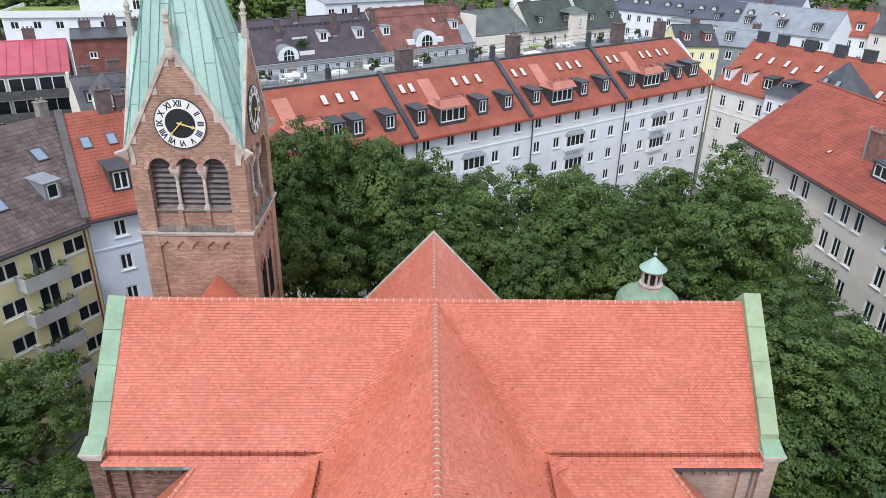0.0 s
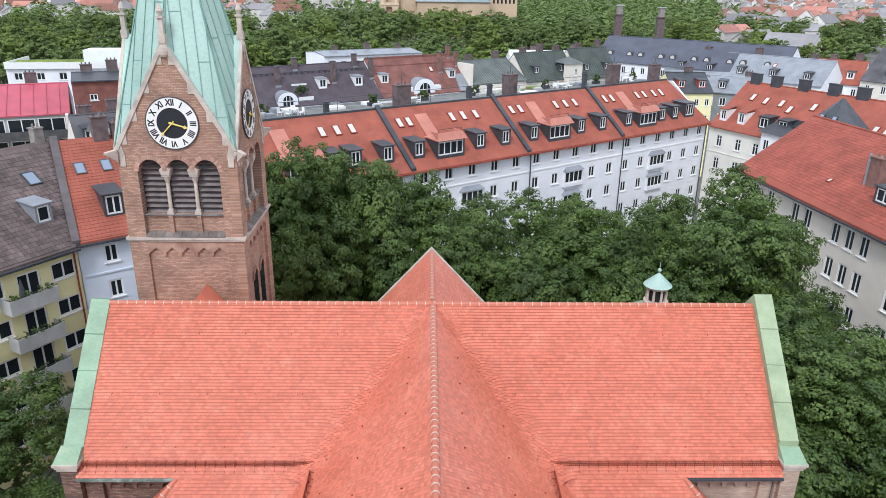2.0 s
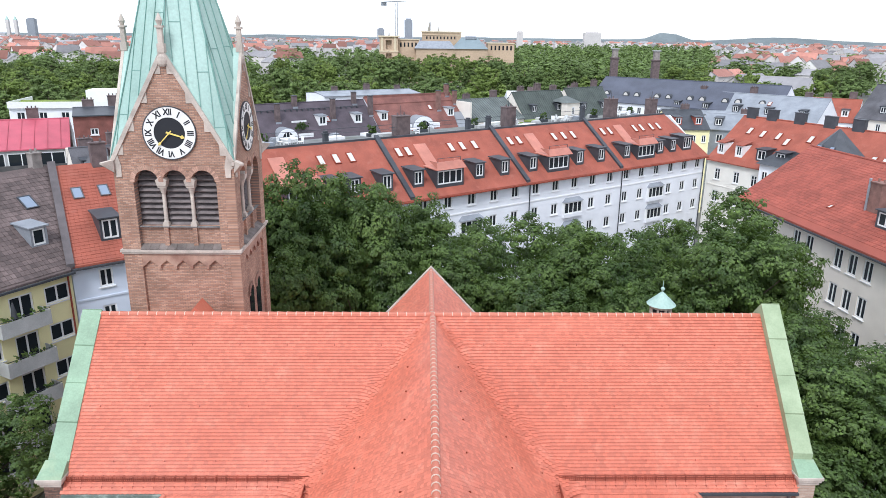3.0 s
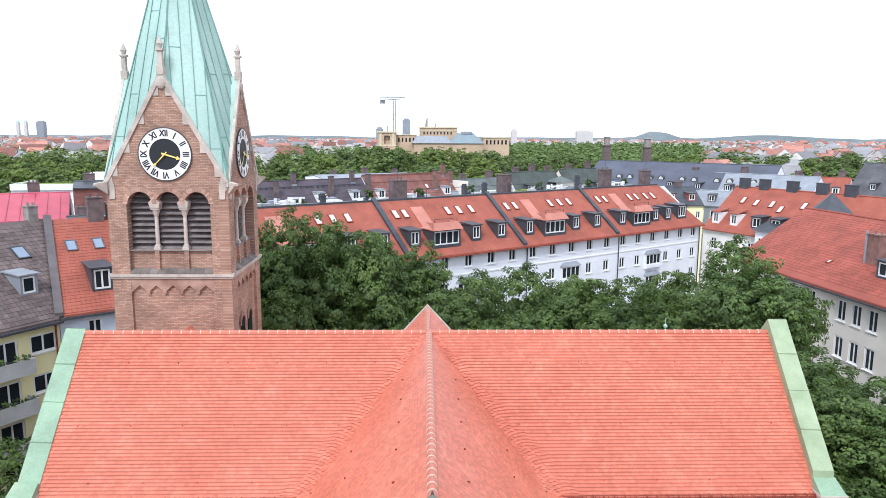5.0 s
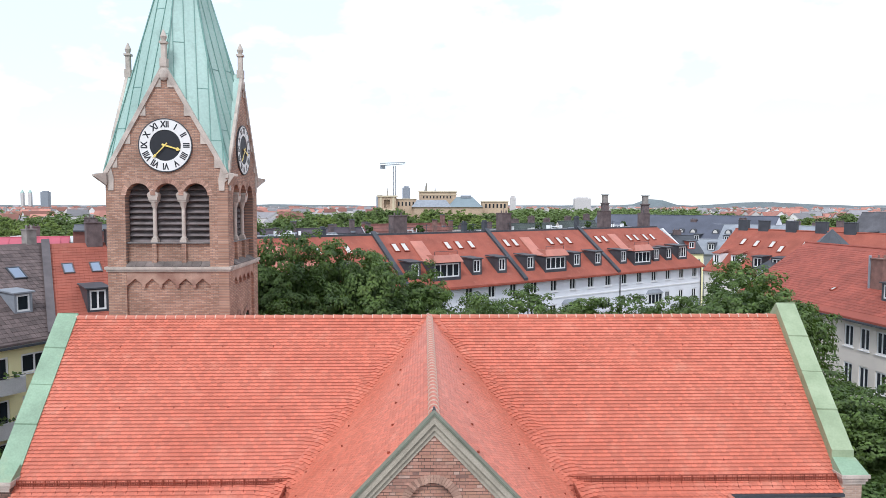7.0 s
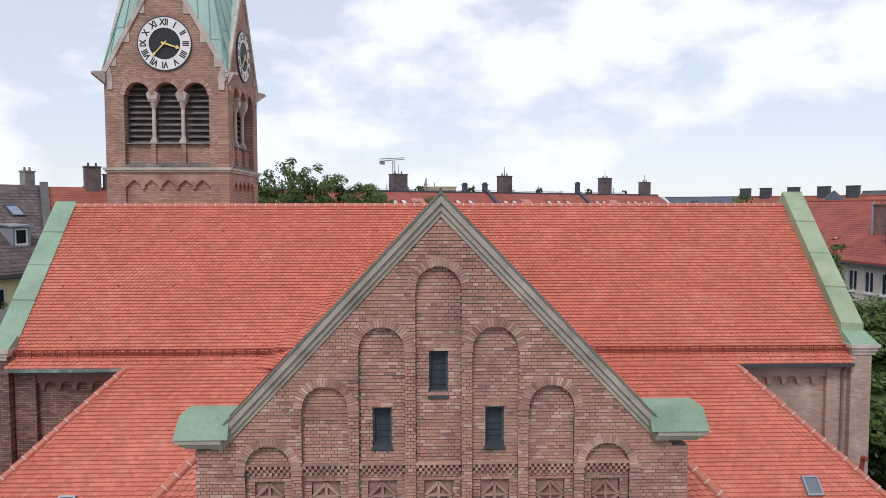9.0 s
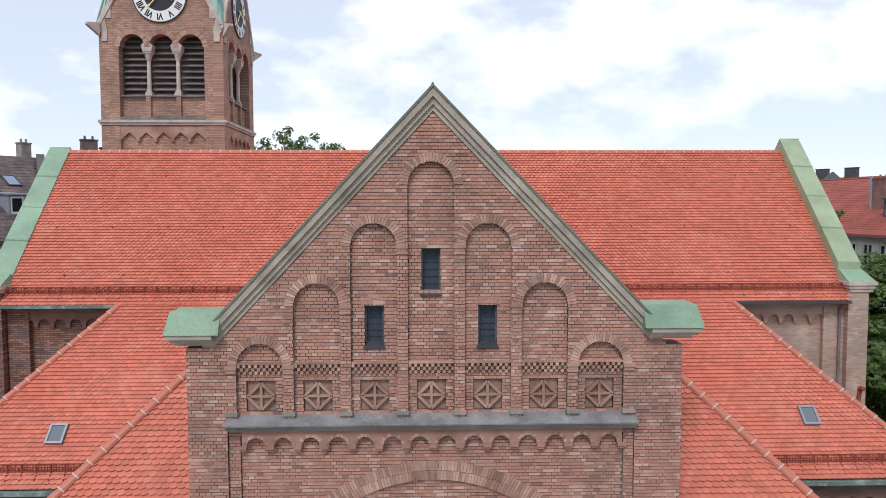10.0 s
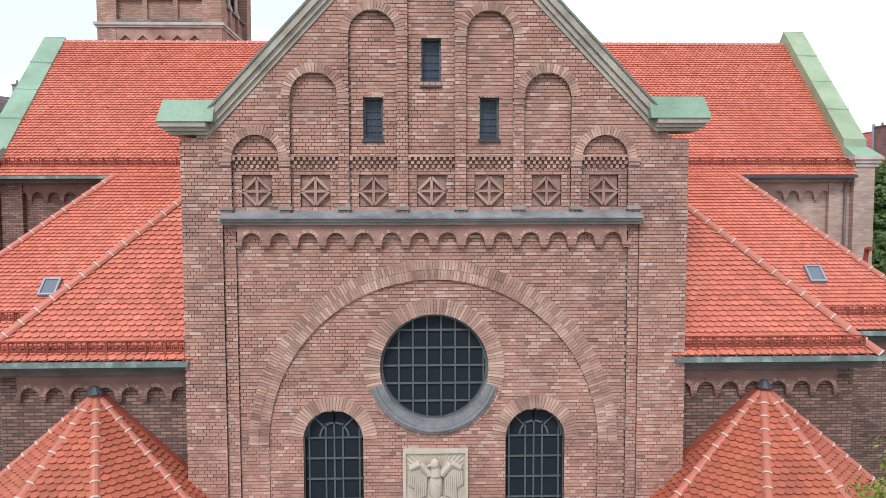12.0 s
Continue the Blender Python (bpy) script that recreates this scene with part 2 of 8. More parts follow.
def slab(bm, pts, depth, m=None):
    """A flat polygon given by 3D points, thickened by the vector depth."""
    d = Vector(depth)
    a = [bm.verts.new(p) for p in pts]
    b = [bm.verts.new(Vector(p) + d) for p in pts]
    if m is not None:
        for w in a + b:
            w.co = m @ w.co
    k = len(a)
    faces = [bm.faces.new(a), bm.faces.new(b[::-1])]
    for i in range(k):
        faces.append(bm.faces.new([a[i], b[i], b[(i + 1) % k], a[(i + 1) % k]]))
    bmesh.ops.recalc_face_normals(bm, faces=faces)
    return bm


def mesh_from(verts, faces):
    bm = bmesh.new()
    v = [bm.verts.new(p) for p in verts]
    for f in faces:
        bm.faces.new([v[i] for i in f])
    bmesh.ops.recalc_face_normals(bm, faces=bm.faces[:])
    return bm


def arc(cx, cz, r, a0, a1, n):
    return [(cx + r * math.cos(radians(a0 + (a1 - a0) * i / n)), cz + r * math.sin(radians(a0 + (a1 - a0) * i / n))) for i in range(n + 1)]


def tube(bm, p, q, r0, r1=None, n=8):
    p, q = Vector(p), Vector(q)
    r1 = r0 if r1 is None else r1
    rot = (q - p).to_track_quat('Z', 'Y').to_matrix()
    ra = [bm.verts.new(p + rot @ Vector((r0 * math.cos(6.2832 * i / n), r0 * math.sin(6.2832 * i / n), 0))) for i in range(n)]
    rb = [bm.verts.new(q + rot @ Vector((r1 * math.cos(6.2832 * i / n), r1 * math.sin(6.2832 * i / n), 0))) for i in range(n)]
    for i in range(n):
        bm.faces.new([ra[i], ra[(i + 1) % n], rb[(i + 1) % n], rb[i]])
    bm.faces.new(ra[::-1])
    bm.faces.new(rb)
    return bm


# ---- plan of the church ----
CX = 0.38                      # axis of nave and choir
GY = 15.05                     # gable front
AF = 15.2                      # front line of the aisles
RY, RZ = 29.9, 20.9            # transept ridge
TE, EZ = 24.6, 15.1            # transept eave line and its height
NW = 5.3                       # half width of the nave
AE, AZ = 9.9, 10.47             # aisle eave
TX = 15.22                     # half length of the transept roof
TXS = {-1: 15.05, 1: 15.22}    # left and right
TWX, TWY, TWH = -12.2, 33.85, 2.9   # tower: axis, front, half width

# ---- ground ----
bm = bmesh.new()
bmesh.ops.create_grid(bm, x_segments=40, y_segments=40, size=4500)
solid("ground", bm, GROUND, "town ground of grass and paved yards", "ground", "structure")

GUTTER_CU = material("weathered_gutter_copper", (0.15, 0.19, 0.165), 0.6, 0.3, 1.5, 14, 0.08, stain=((0.36, 0.44, 0.38), 3.0, 0.52, 0.7))


def translucent(m, color, share):
    """Lets part of the light through thin leaves."""
    n, l = m.node_tree.nodes, m.node_tree.links
    t, mix = n.new("ShaderNodeBsdfTranslucent"), n.new("ShaderNodeMixShader")
    t.inputs["Color"].default_value = (*color, 1)
    mix.inputs["Fac"].default_value = share
    l.new(n["Principled BSDF"].outputs["BSDF"], mix.inputs[1])
    l.new(t.outputs["BSDF"], mix.inputs[2])
    l.new(mix.outputs["Shader"], n["Material Output"].inputs["Surface"])
    return m


translucent(LEAF, (0.15, 0.235, 0.04), 0.28)
translucent(LEAF_FAR, (0.12, 0.18, 0.04), 0.3)
class Soup:
    """Many small pieces gathered into one mesh."""

    def __init__(self):
        self.v, self.f = [], []

    def add(self, verts, faces):
        k = len(self.v)
        self.v.extend(verts)
        self.f.extend(tuple(k + i for i in f) for f in faces)

    def box(self, x0, x1, y0, y1, z0, z1):
        self.add([(x0, y0, z0), (x1, y0, z0), (x1, y1, z0), (x0, y1, z0), (x0, y0, z1), (x1, y0, z1), (x1, y1, z1), (x0, y1, z1)],
                 [(3, 2, 1, 0), (4, 5, 6, 7), (0, 1, 5, 4), (1, 2, 6, 5), (2, 3, 7, 6), (3, 0, 4, 7)])

    def hexa(self, pts):
        self.add(pts, [(3, 2, 1, 0), (4, 5, 6, 7), (0, 1, 5, 4), (1, 2, 6, 5), (2, 3, 7, 6), (3, 0, 4, 7)])

    def part(self, name, mat, parent, label="", kind=""):
        base = Vector((0, 0, 0))
        p = parent
        while p is not None:
            base += p.location
            p = p.parent
        me = bpy.data.meshes.new(name)
        me.from_pydata([(a - base.x, b - base.y, c - base.z) for a, b, c in self.v], [], self.f)
        me.materials.append(mat)
        ob = new(name, me)
        ob.parent = parent
        return tagged(ob, label, kind=kind)


def inside(poly, u, v):
    hit = False
    for i in range(len(poly)):
        (a, b), (c, d) = poly[i - 1], poly[i]
        if (b > v) != (d > v) and u < (c - a) * (v - b) / (d - b) + a:
            hit = not hit
    return hit


TILE_W, TILE_E = 0.182, 0.145


def tile_shape(w, e):
    g = 0.003
    top = [(-w / 2 + g, e, .004), (w / 2 - g, e, .004), (w / 2 - g, .034, .038), (w * .32, .004, .043), (0, -.012, .046), (-w * .32, .004, .043), (-w / 2 + g, .034, .038)]
    low = [(a, b, c - .037) for a, b, c in top[2:]]
    return top + low, [(6, 5, 4, 3, 2, 1, 0), (2, 3, 8, 7), (3, 4, 9, 8), (4, 5, 10, 9), (5, 6, 11, 10)]


TILE_V, TILE_F = tile_shape(TILE_W, TILE_E)
TILE_F = [f[::-1] for f in TILE_F]
RND = random.Random(5)


def tiles(soup, o, u, v, poly, singles=None, limit=0):
    """Plain tiles in half bond over a polygon (u along the eave, v up the slope)."""
    o, u, v = Vector(o), Vector(u).normalized(), Vector(v).normalized()
    n = u.cross(v)
    flip = n.z < 0
    if flip:
        n = -n
    us, vs = [p[0] for p in poly], [p[1] for p in poly]
    r = 0
    vv = min(vs)
    while vv < max(vs):
        uu = min(us) + (TILE_W / 2 if r % 2 else 0)
        while uu < max(us) + TILE_W:
            if inside(poly, uu, vv + TILE_E * .5):
                c = o + u * uu + v * (vv + RND.uniform(-.004, .004)) + n * RND.uniform(0, .004)
                if singles is not None and len(singles) < limit:
                    m = Matrix.Identity(4)
                    for i in range(3):
                        m[i][0], m[i][1], m[i][2], m[i][3] = u[i], v[i], n[i], c[i]
                    singles.append(m)
                else:
                    k = RND.uniform(-.003, .003)
                    soup.add([tuple(c + u * a + v * b + n * (h + (k if b < .1 else 0))) for a, b, h in TILE_V], TILE_F if not flip else [f[::-1] for f in TILE_F])
            uu += TILE_W
        vv += TILE_E
        r += 1


def base_of(parent):
    b = Vector((0, 0, 0))
    while parent is not None:
        b += parent.location
        parent = parent.parent
    return b


def shared(name, me, parent, m, label=""):
    """An object on a mesh that others share, at the world pose m, under a parent without turn."""
    ob = new(name, me)
    ob.parent = parent
    ob.matrix_local = Matrix.Translation(-base_of(parent)) @ m
    return tagged(ob, label)


tile_mesh = bpy.data.meshes.new("roof_tile")
tile_mesh.from_pydata(TILE_V, [], TILE_F)
tile_mesh.materials.append(TILE_ONE)


def cap_mesh(r, length):
    s = Soup()
    n = 7
    v = []
    for x, rr in ((0, r * 1.08), (length * 1.06, r * .9)):
        for i in range(n):
            a = math.pi * i / (n - 1)
            v.append((x, rr * math.cos(a), rr * math.sin(a)))
    f = [(i, i + 1, n + i + 1, n + i) for i in range(n - 1)] + [tuple(range(n)), tuple(range(n, 2 * n))[::-1]]
    me = bpy.data.meshes.new("ridge_tile")
    me.from_pydata(v, [], f)
    me.materials.append(HIP)
    me.materials.append(MORTAR)
    k = len(me.polygons)
    me.polygons[k - 2].material_index = 1
    # mortar collar at the joint
    bm = bmesh.new()
    bm.from_mesh(me)
    va = []
    for x, rr in ((-.018, r * 1.13), (.02, r * 1.12)):
        va.append([bm.verts.new((x, rr * math.cos(math.pi * i / (n - 1)), rr * math.sin(math.pi * i / (n - 1)))) for i in range(n)])
    for i in range(n - 1):
        bm.faces.new([va[0][i], va[0][i + 1], va[1][i + 1], va[1][i]]).material_index = 1
    for ring in va:
        bm.faces.new(ring).material_index = 1
    bmesh.ops.recalc_face_normals(bm, faces=bm.faces[:])
    bm.to_mesh(me)
    bm.free()
    return me


CAP = cap_mesh(0.125, 0.40)
CAP_SMALL = cap_mesh(0.1, 0.34)


def ridge(parent, p, q, me=CAP, step=0.40, lift=-0.02):
    p, q = Vector(p), Vector(q)
    d = (q - p).normalized()
    side = Vector((0, 0, 1)).cross(d).normalized()
    up = d.cross(side)
    for i in range(int((q - p).length / step)):
        c = p + d * step * i + up * lift
        m = Matrix.Identity(4)
        for k in range(3):
            m[k][0], m[k][1], m[k][2], m[k][3] = d[k], side[k], up[k], c[k]
        shared("ridge_tile", me, parent, m)


def snow_guard(parent, p, q, up, mat=None):
    """A lattice fence along an eave, on brackets; up: the slope's direction."""
    p, q = Vector(p), Vector(q)
    d = (q - p).normalized()
    length = (q - p).length
    n = d.cross(Vector(up)).normalized()
    if n.z < 0:
        n = -n
    s = Soup()

    def bar(a, b, r):
        a, b = Vector(a), Vector(b)
        e = (b - a).normalized()
        x = e.cross(Vector((0.3, 0.9, 0.2))).normalized() * r
        y = e.cross(x).normalized() * r
        s.hexa([tuple(a + x + y), tuple(a - x + y), tuple(a - x - y), tuple(a + x - y), tuple(b + x + y), tuple(b - x + y), tuple(b - x - y), tuple(b + x - y)])
    z = Vector((0, 0, 1))
    for h in (0.06, 0.17, 0.27):
        bar(p + z * h, q + z * h, .014)
    k = int(length / 0.085)
    for i in range(k + 1):
        a = p + d * (length * i / k)
        bar(a + z * .05, a + z * (.28 if i % 2 else .2), .01)
    for i in range(int(length / 0.42) + 1):
        a = p + d * min(length, .42 * i + .1)
        bar(a + z * .28, a - z * .02, .02)
        bar(a + z * .25, a + Vector(up).normalized() * .3, .014)
        bar(a - z * .02, a - Vector(up).normalized() * .25 - n * .0, .02)
    return s.part("snow_guard", mat or GUARD, parent, "rusty lattice snow guard")


def ring_arc(bm, cx, cz, r0, r1, a0, a1, y0, y1, n=24):
    """A flat arc-shaped moulding standing in the xz plane."""
    ins, out = arc(cx, cz, r0, a0, a1, n), arc(cx, cz, r1, a0, a1, n)
    rows = []
    for y in (y0, y1):
        rows.append(([bm.verts.new((x, y, z)) for x, z in ins], [bm.verts.new((x, y, z)) for x, z in out]))
    (ai, ao), (bi, bo) = rows
    faces = []
    for i in range(n):
        faces += [bm.faces.new([ai[i], ai[i + 1], ao[i + 1], ao[i]]), bm.faces.new([bi[i], bo[i], bo[i + 1], bi[i + 1]]),
                  bm.faces.new([ai[i], bi[i], bi[i + 1], ai[i + 1]]), bm.faces.new([ao[i], ao[i + 1], bo[i + 1], bo[i]])]
    for i in (0, n):
        faces.append(bm.faces.new([ai[i], ao[i], bo[i], bi[i]]))
    bmesh.ops.recalc_face_normals(bm, faces=faces)
    return bm


def voussoirs(soup, cx, cz, r0, r1, a0, a1, y0, y1, width=0.085, rows=1):
    for k in range(rows):
        ra, rb = r0 + (r1 - r0) * k / rows, r0 + (r1 - r0) * (k + 1) / rows - .008
        n = max(3, int(radians(abs(a1 - a0)) * (ra + rb) / 2 / width))
        for i in range(n):
            p, q = radians(a0 + (a1 - a0) * (i + .07) / n), radians(a0 + (a1 - a0) * (i + .93) / n)
            j = RND.uniform(-.006, .006)
            c = [(ra, p), (rb, p), (rb, q), (ra, q)]
            soup.hexa([(cx + r * math.cos(t), y0 + j, cz + r * math.sin(t)) for r, t in c] + [(cx + r * math.cos(t), y1, cz + r * math.sin(t)) for r, t in c])


def arch_frieze(bm, x0, n, pitch, r, spring, top, y0, y1):
    """A row of small blind arches on corbels: the plate with its cut-outs."""
    for i in range(n):
        cx = x0 + pitch * (i + .5)
        pts = arc(cx, spring, r, 180, 0, 8)
        xs = [cx - pitch / 2] + [p[0] for p in pts] + [cx + pitch / 2]
        lo = [spring] + [p[1] for p in pts] + [spring]
        for y, fl in ((y0, False), (y1, True)):
            a = [bm.verts.new((x, y, z)) for x, z in zip(xs, lo)]
            b = [bm.verts.new((x, y, top)) for x in xs]
            for k in range(len(xs) - 1):
                bm.faces.new([a[k], a[k + 1], b[k + 1], b[k]])
            if not fl:
                front = a
        for k in range(len(xs) - 1):
            bm.faces.new([front[k], front[k + 1], a[k + 1], a[k]])
    bmesh.ops.recalc_face_normals(bm, faces=bm.faces[:])
    for i in range(n + 1):
        cx = x0 + pitch * i
        w = pitch / 2 - r
        box(bm, cx - w * .9, cx + w * .9, y0 + .005, y1, spring - .07, spring - .001)
        box(bm, cx - w * .65, cx + w * .65, y0 + .04, y1, spring - .13, spring - .071)
    return bm


# ---- church ----
S = (RZ - EZ) / (RY - TE)
church = thing("church", "red brick church with orange clay tile roofs and green copper copings", "church", (CX, GY + 5, 0))
WALLM = material("brick_mortar", (0.19, 0.145, 0.12), 0.95, 0.25, 1.5, 40, 0.3, stain=((0.44, 0.37, 0.31), 0.42, 0.48, 0.75))


def brick_pieces(name, single):
    """Hand-made bricks: each piece draws its own colour; soot and lime blooms drift across the wall."""
    m = material(name, (0.5, 0.5, 0.5), 0.9, 0.16, 1.4, 50, 0.35)
    n, l = m.node_tree.nodes, m.node_tree.links
    if single:
        src = n.new("ShaderNodeObjectInfo").outputs["Random"]
    else:
        src = n.new("ShaderNodeNewGeometry").outputs["Random Per Island"]
    ramp = n.new("ShaderNodeValToRGB")
    e = ramp.color_ramp.elements
    tones = ((0.0, (0.24, 0.135, 0.11)), (0.04, (0.36, 0.19, 0.14)), (0.2, (0.425, 0.21, 0.15)), (0.5, (0.475, 0.25, 0.185)), (0.7, (0.44, 0.235, 0.16)), (0.85, (0.50, 0.29, 0.22)), (0.98, (0.56, 0.37, 0.295)))
    e[0].position, e[0].color = tones[0][0], (*tones[0][1], 1)
    e[1].position, e[1].color = tones[1][0], (*tones[1][1], 1)
    for p, c in tones[2:]:
        e.new(p).color = (*c, 1)
    l.new(src, ramp.inputs["Fac"])
    bsdf = n["Principled BSDF"]
    grain = bsdf.inputs["Base Color"].links[0].from_socket
    mul = n.new("ShaderNodeMix")
    mul.data_type, mul.blend_type = 'RGBA', 'MULTIPLY'
    mul.inputs["Factor"].default_value = 1.0
    l.new(ramp.outputs["Color"], mul.inputs["A"])
    l.new(grain, mul.inputs["B"])
    gain = n.new("ShaderNodeHueSaturation")
    gain.inputs["Value"].default_value = 2.0
    l.new(mul.outputs["Result"], gain.inputs["Color"])
    col = gain.outputs["Color"]
    tc = n["Texture Coordinate"]
    for colour, scale, edge, amount in (((0.17, 0.115, 0.10), 0.55, 0.53, 0.5), ((0.60, 0.47, 0.40), 0.9, 0.6, 0.45)):
        ns = n.new("ShaderNodeTexNoise")
        ns.inputs["Scale"].default_value, ns.inputs["Detail"].default_value, ns.inputs["Roughness"].default_value = scale, 7, 0.7
        l.new(tc.outputs["Object"], ns.inputs["Vector"])
        mr = n.new("ShaderNodeMapRange")
        mr.inputs["From Min"].default_value, mr.inputs["From Max"].default_value, mr.inputs["To Max"].default_value = edge, edge + 0.16, amount
        l.new(ns.outputs["Fac"], mr.inputs["Value"])
        mx = n.new("ShaderNodeMix")
        mx.data_type = 'RGBA'
        mx.inputs["B"].default_value = (*colour, 1)
        l.new(mr.outputs["Result"], mx.inputs["Factor"])
        l.new(col, mx.inputs["A"])
        col = mx.outputs["Result"]
    l.new(col, bsdf.inputs["Base Color"])
    return m


BRICK_SET = brick_pieces("red_brick_piece", False)
BRICK_ONE = brick_pieces("red_brick_single", True)
PANEL_BRICK = material("panel_back_brick", (0.30, 0.185, 0.14), 0.9, 0.3, 2.5, 40, 0.3)
RAKE_STONE = material("olive_weathered_stone", (0.39, 0.34, 0.265), 0.9, 0.25, 1.4, 30, 0.25, tint=(0.50, 0.44, 0.35), stain=((0.19, 0.165, 0.125), 1.8, 0.55, 0.5))
RAKE_CAP = material("dull_green_capping", (0.17, 0.185, 0.135), 0.65, 0.25, 0.9, 14, 0.08, stain=((0.15, 0.15, 0.11), 1.2, 0.5, 0.6))
# these two colours hold eave shade as well as soot
SHADE_SOOT_CUT = material("shaded_sooty_arch_brick", (0.26, 0.15, 0.115), 0.9, 0.25, 1.2, 40, 0.3, island=0.3)
SHADE_SOOT = material("shaded_sooty_frieze_brick", (0.20, 0.115, 0.09), 0.9, 0.25, 1.2, 40, 0.3)

# transept: front wall with frieze, end gables, copings
def transept_wall():
    for s in (-1, 1):
        TX = TXS[s]
        xa, xb = sorted((CX + s * NW, CX + s * TX))
        # the left side takes the brick darkened for eave shade and soot
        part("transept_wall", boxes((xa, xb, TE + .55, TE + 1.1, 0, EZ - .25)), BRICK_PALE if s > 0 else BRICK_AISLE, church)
        bm = bmesh.new()
        x0 = CX + (9.0 if s > 0 else -14.6)
        arch_frieze(bm, x0, 10, .56, .205, 14.35, 14.85, TE + .42, TE + .56)
        part("arch_frieze", bm, material("pale_frieze_brick", (0.40, 0.29, 0.235), .9, .2, 1.2, 40, .3) if s > 0 else SHADE_SOOT, church)
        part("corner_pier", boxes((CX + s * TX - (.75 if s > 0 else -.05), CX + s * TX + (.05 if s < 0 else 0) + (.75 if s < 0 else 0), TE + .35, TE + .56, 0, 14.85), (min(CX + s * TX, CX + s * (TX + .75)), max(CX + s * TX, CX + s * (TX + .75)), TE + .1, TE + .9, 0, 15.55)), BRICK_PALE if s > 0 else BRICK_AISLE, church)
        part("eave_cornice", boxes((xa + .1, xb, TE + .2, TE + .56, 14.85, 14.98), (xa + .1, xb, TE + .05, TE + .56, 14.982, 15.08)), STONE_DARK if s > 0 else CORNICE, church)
        part("gutter", boxes((xa + (0 if s < 0 else 5.6), xb - (5.6 if s < 0 else 0), TE - .12, TE + .06, 15.0, 15.1)), LEAD if s > 0 else GUTTER_CU, church)
        # end gable
        bm = bmesh.new()
        slab(bm, [(CX + s * TX, TE + .5, 0), (CX + s * TX, 2 * RY - TE - .5, 0), (CX + s * TX, 2 * RY - TE - .5, EZ), (CX + s * TX, RY, RZ - .1), (CX + s * TX, TE + .5, EZ)], (s * .7, 0, 0))
        part("end_gable", bm, BRICK_X, church)
        # coping
        xo, xi = CX + s * (TX + .82), CX + s * (TX - .03)
        ya = TE + .75
        tz = lambda y: EZ + (y - TE) * S
        coping = Soup()
        n = 4
        ys = [ya + (RY - ya) * i / n for i in range(n + 1)]
        for i in range(n):
            y0, y1 = ys[i], ys[i + 1] - .012
            x0_, x1_ = sorted((xi, xo))
            lo = (.14 if s < 0 else .52) + .012 * (i % 2)
            coping.hexa([(x0_, y0, tz(y0) - .2), (x1_, y0, tz(y0) - .2), (x1_, y1, tz(y1) - .2), (x0_, y1, tz(y1) - .2),
                         (x0_, y0, tz(y0) + lo), (x1_, y0, tz(y0) + lo - .04), (x1_, y1, tz(y1) + lo - .04), (x0_, y1, tz(y1) + lo)])
            coping.hexa([(x0_, y0, tz(y0) + lo), (x1_, y0, tz(y0) + lo - .04), (x1_, y0 + .03, tz(y0) + lo), (x0_, y0 + .03, tz(y0) + lo + .03),
                         (x0_, y0, tz(y0) + lo + .03), (x1_, y0, tz(y0) + lo), (x1_, y0 + .03, tz(y0) + lo + .03), (x0_, y0 + .03, tz(y0) + lo + .06)])
        for i in range(n):
            y0, y1 = 2 * RY - ys[i], 2 * RY - ys[i + 1]
            x0_, x1_ = sorted((xi, xo))
            z0, z1 = tz(ys[i]), tz(ys[i + 1])
            coping.hexa([(x0_, y1, z1 - .2), (x1_, y1, z1 - .2), (x1_, y0, z0 - .2), (x0_, y0, z0 - .2), (x0_, y1, z1 + lo), (x1_, y1, z1 + lo), (x1_, y0, z0 + lo), (x0_, y0, z0 + lo)])
        sheets = [(coping.v[16 * i:16 * i + 16], 2) for i in range(n)] + [(coping.v[16 * n + 8 * i:16 * n + 8 * i + 8], 1) for i in range(n)]
        for vv, c in sheets:
            one = Soup()
            for q in range(c):
                one.hexa(vv[8 * q:8 * q + 8])
            one.part("coping_sheet", COPPER_GABLE if s < 0 else COPPER_LICHEN, church, "green copper coping sheet")
        a, b = sorted((CX + s * (TX - .1), CX + s * (TX + .98)))
        z0 = tz(ya) - .14
        part("kneeler", boxes((a, b, TE - .05, TE + .98, z0 - .13, z0), (a + .06, b - .06, TE + .0, TE + .95, z0 - .25, z0 - .132), (a + .12, b - .12, TE + .05, TE + .92, z0 - .38, z0 - .252)), STONE, church, "pale stone kneeler")
        bm = mesh_from([(a + .03, TE - .02, z0 + .002), (b - .03, TE - .02, z0 + .002), (b - .03, ya + .1, z0 + .002), (a + .03, ya + .1, z0 + .002), (a + .1, ya + .02, z0 + .42), (b - .1, ya + .02, z0 + .38)],
                       [(0, 1, 5, 4), (1, 2, 5), (0, 4, 3), (3, 4, 5, 2), (0, 3, 2, 1)])
        part("kneeler_cap", bm, COPPER_GABLE, church)
    part("transept_back_wall", boxes((CX - TX, CX + TX, 2 * RY - TE - 1.0, 2 * RY - TE - .55, 0, EZ)), BRICK_Y, church)


transept_wall()


def roof_deck(name, verts, faces, thick=.12):
    bm = mesh_from(verts, faces)
    ob = part(name, bm, TILE, church)
    return ob


t_roof = roof_deck("transept_roof", [(CX - TXS[-1], TE, EZ), (CX + TX, TE, EZ), (CX + TX, RY, RZ), (CX - TXS[-1], RY, RZ), (CX - TXS[-1], 2 * RY - TE, EZ), (CX + TX, 2 * RY - TE, EZ)], [(0, 1, 2, 3), (3, 2, 5, 4)])
NY = GY + .1
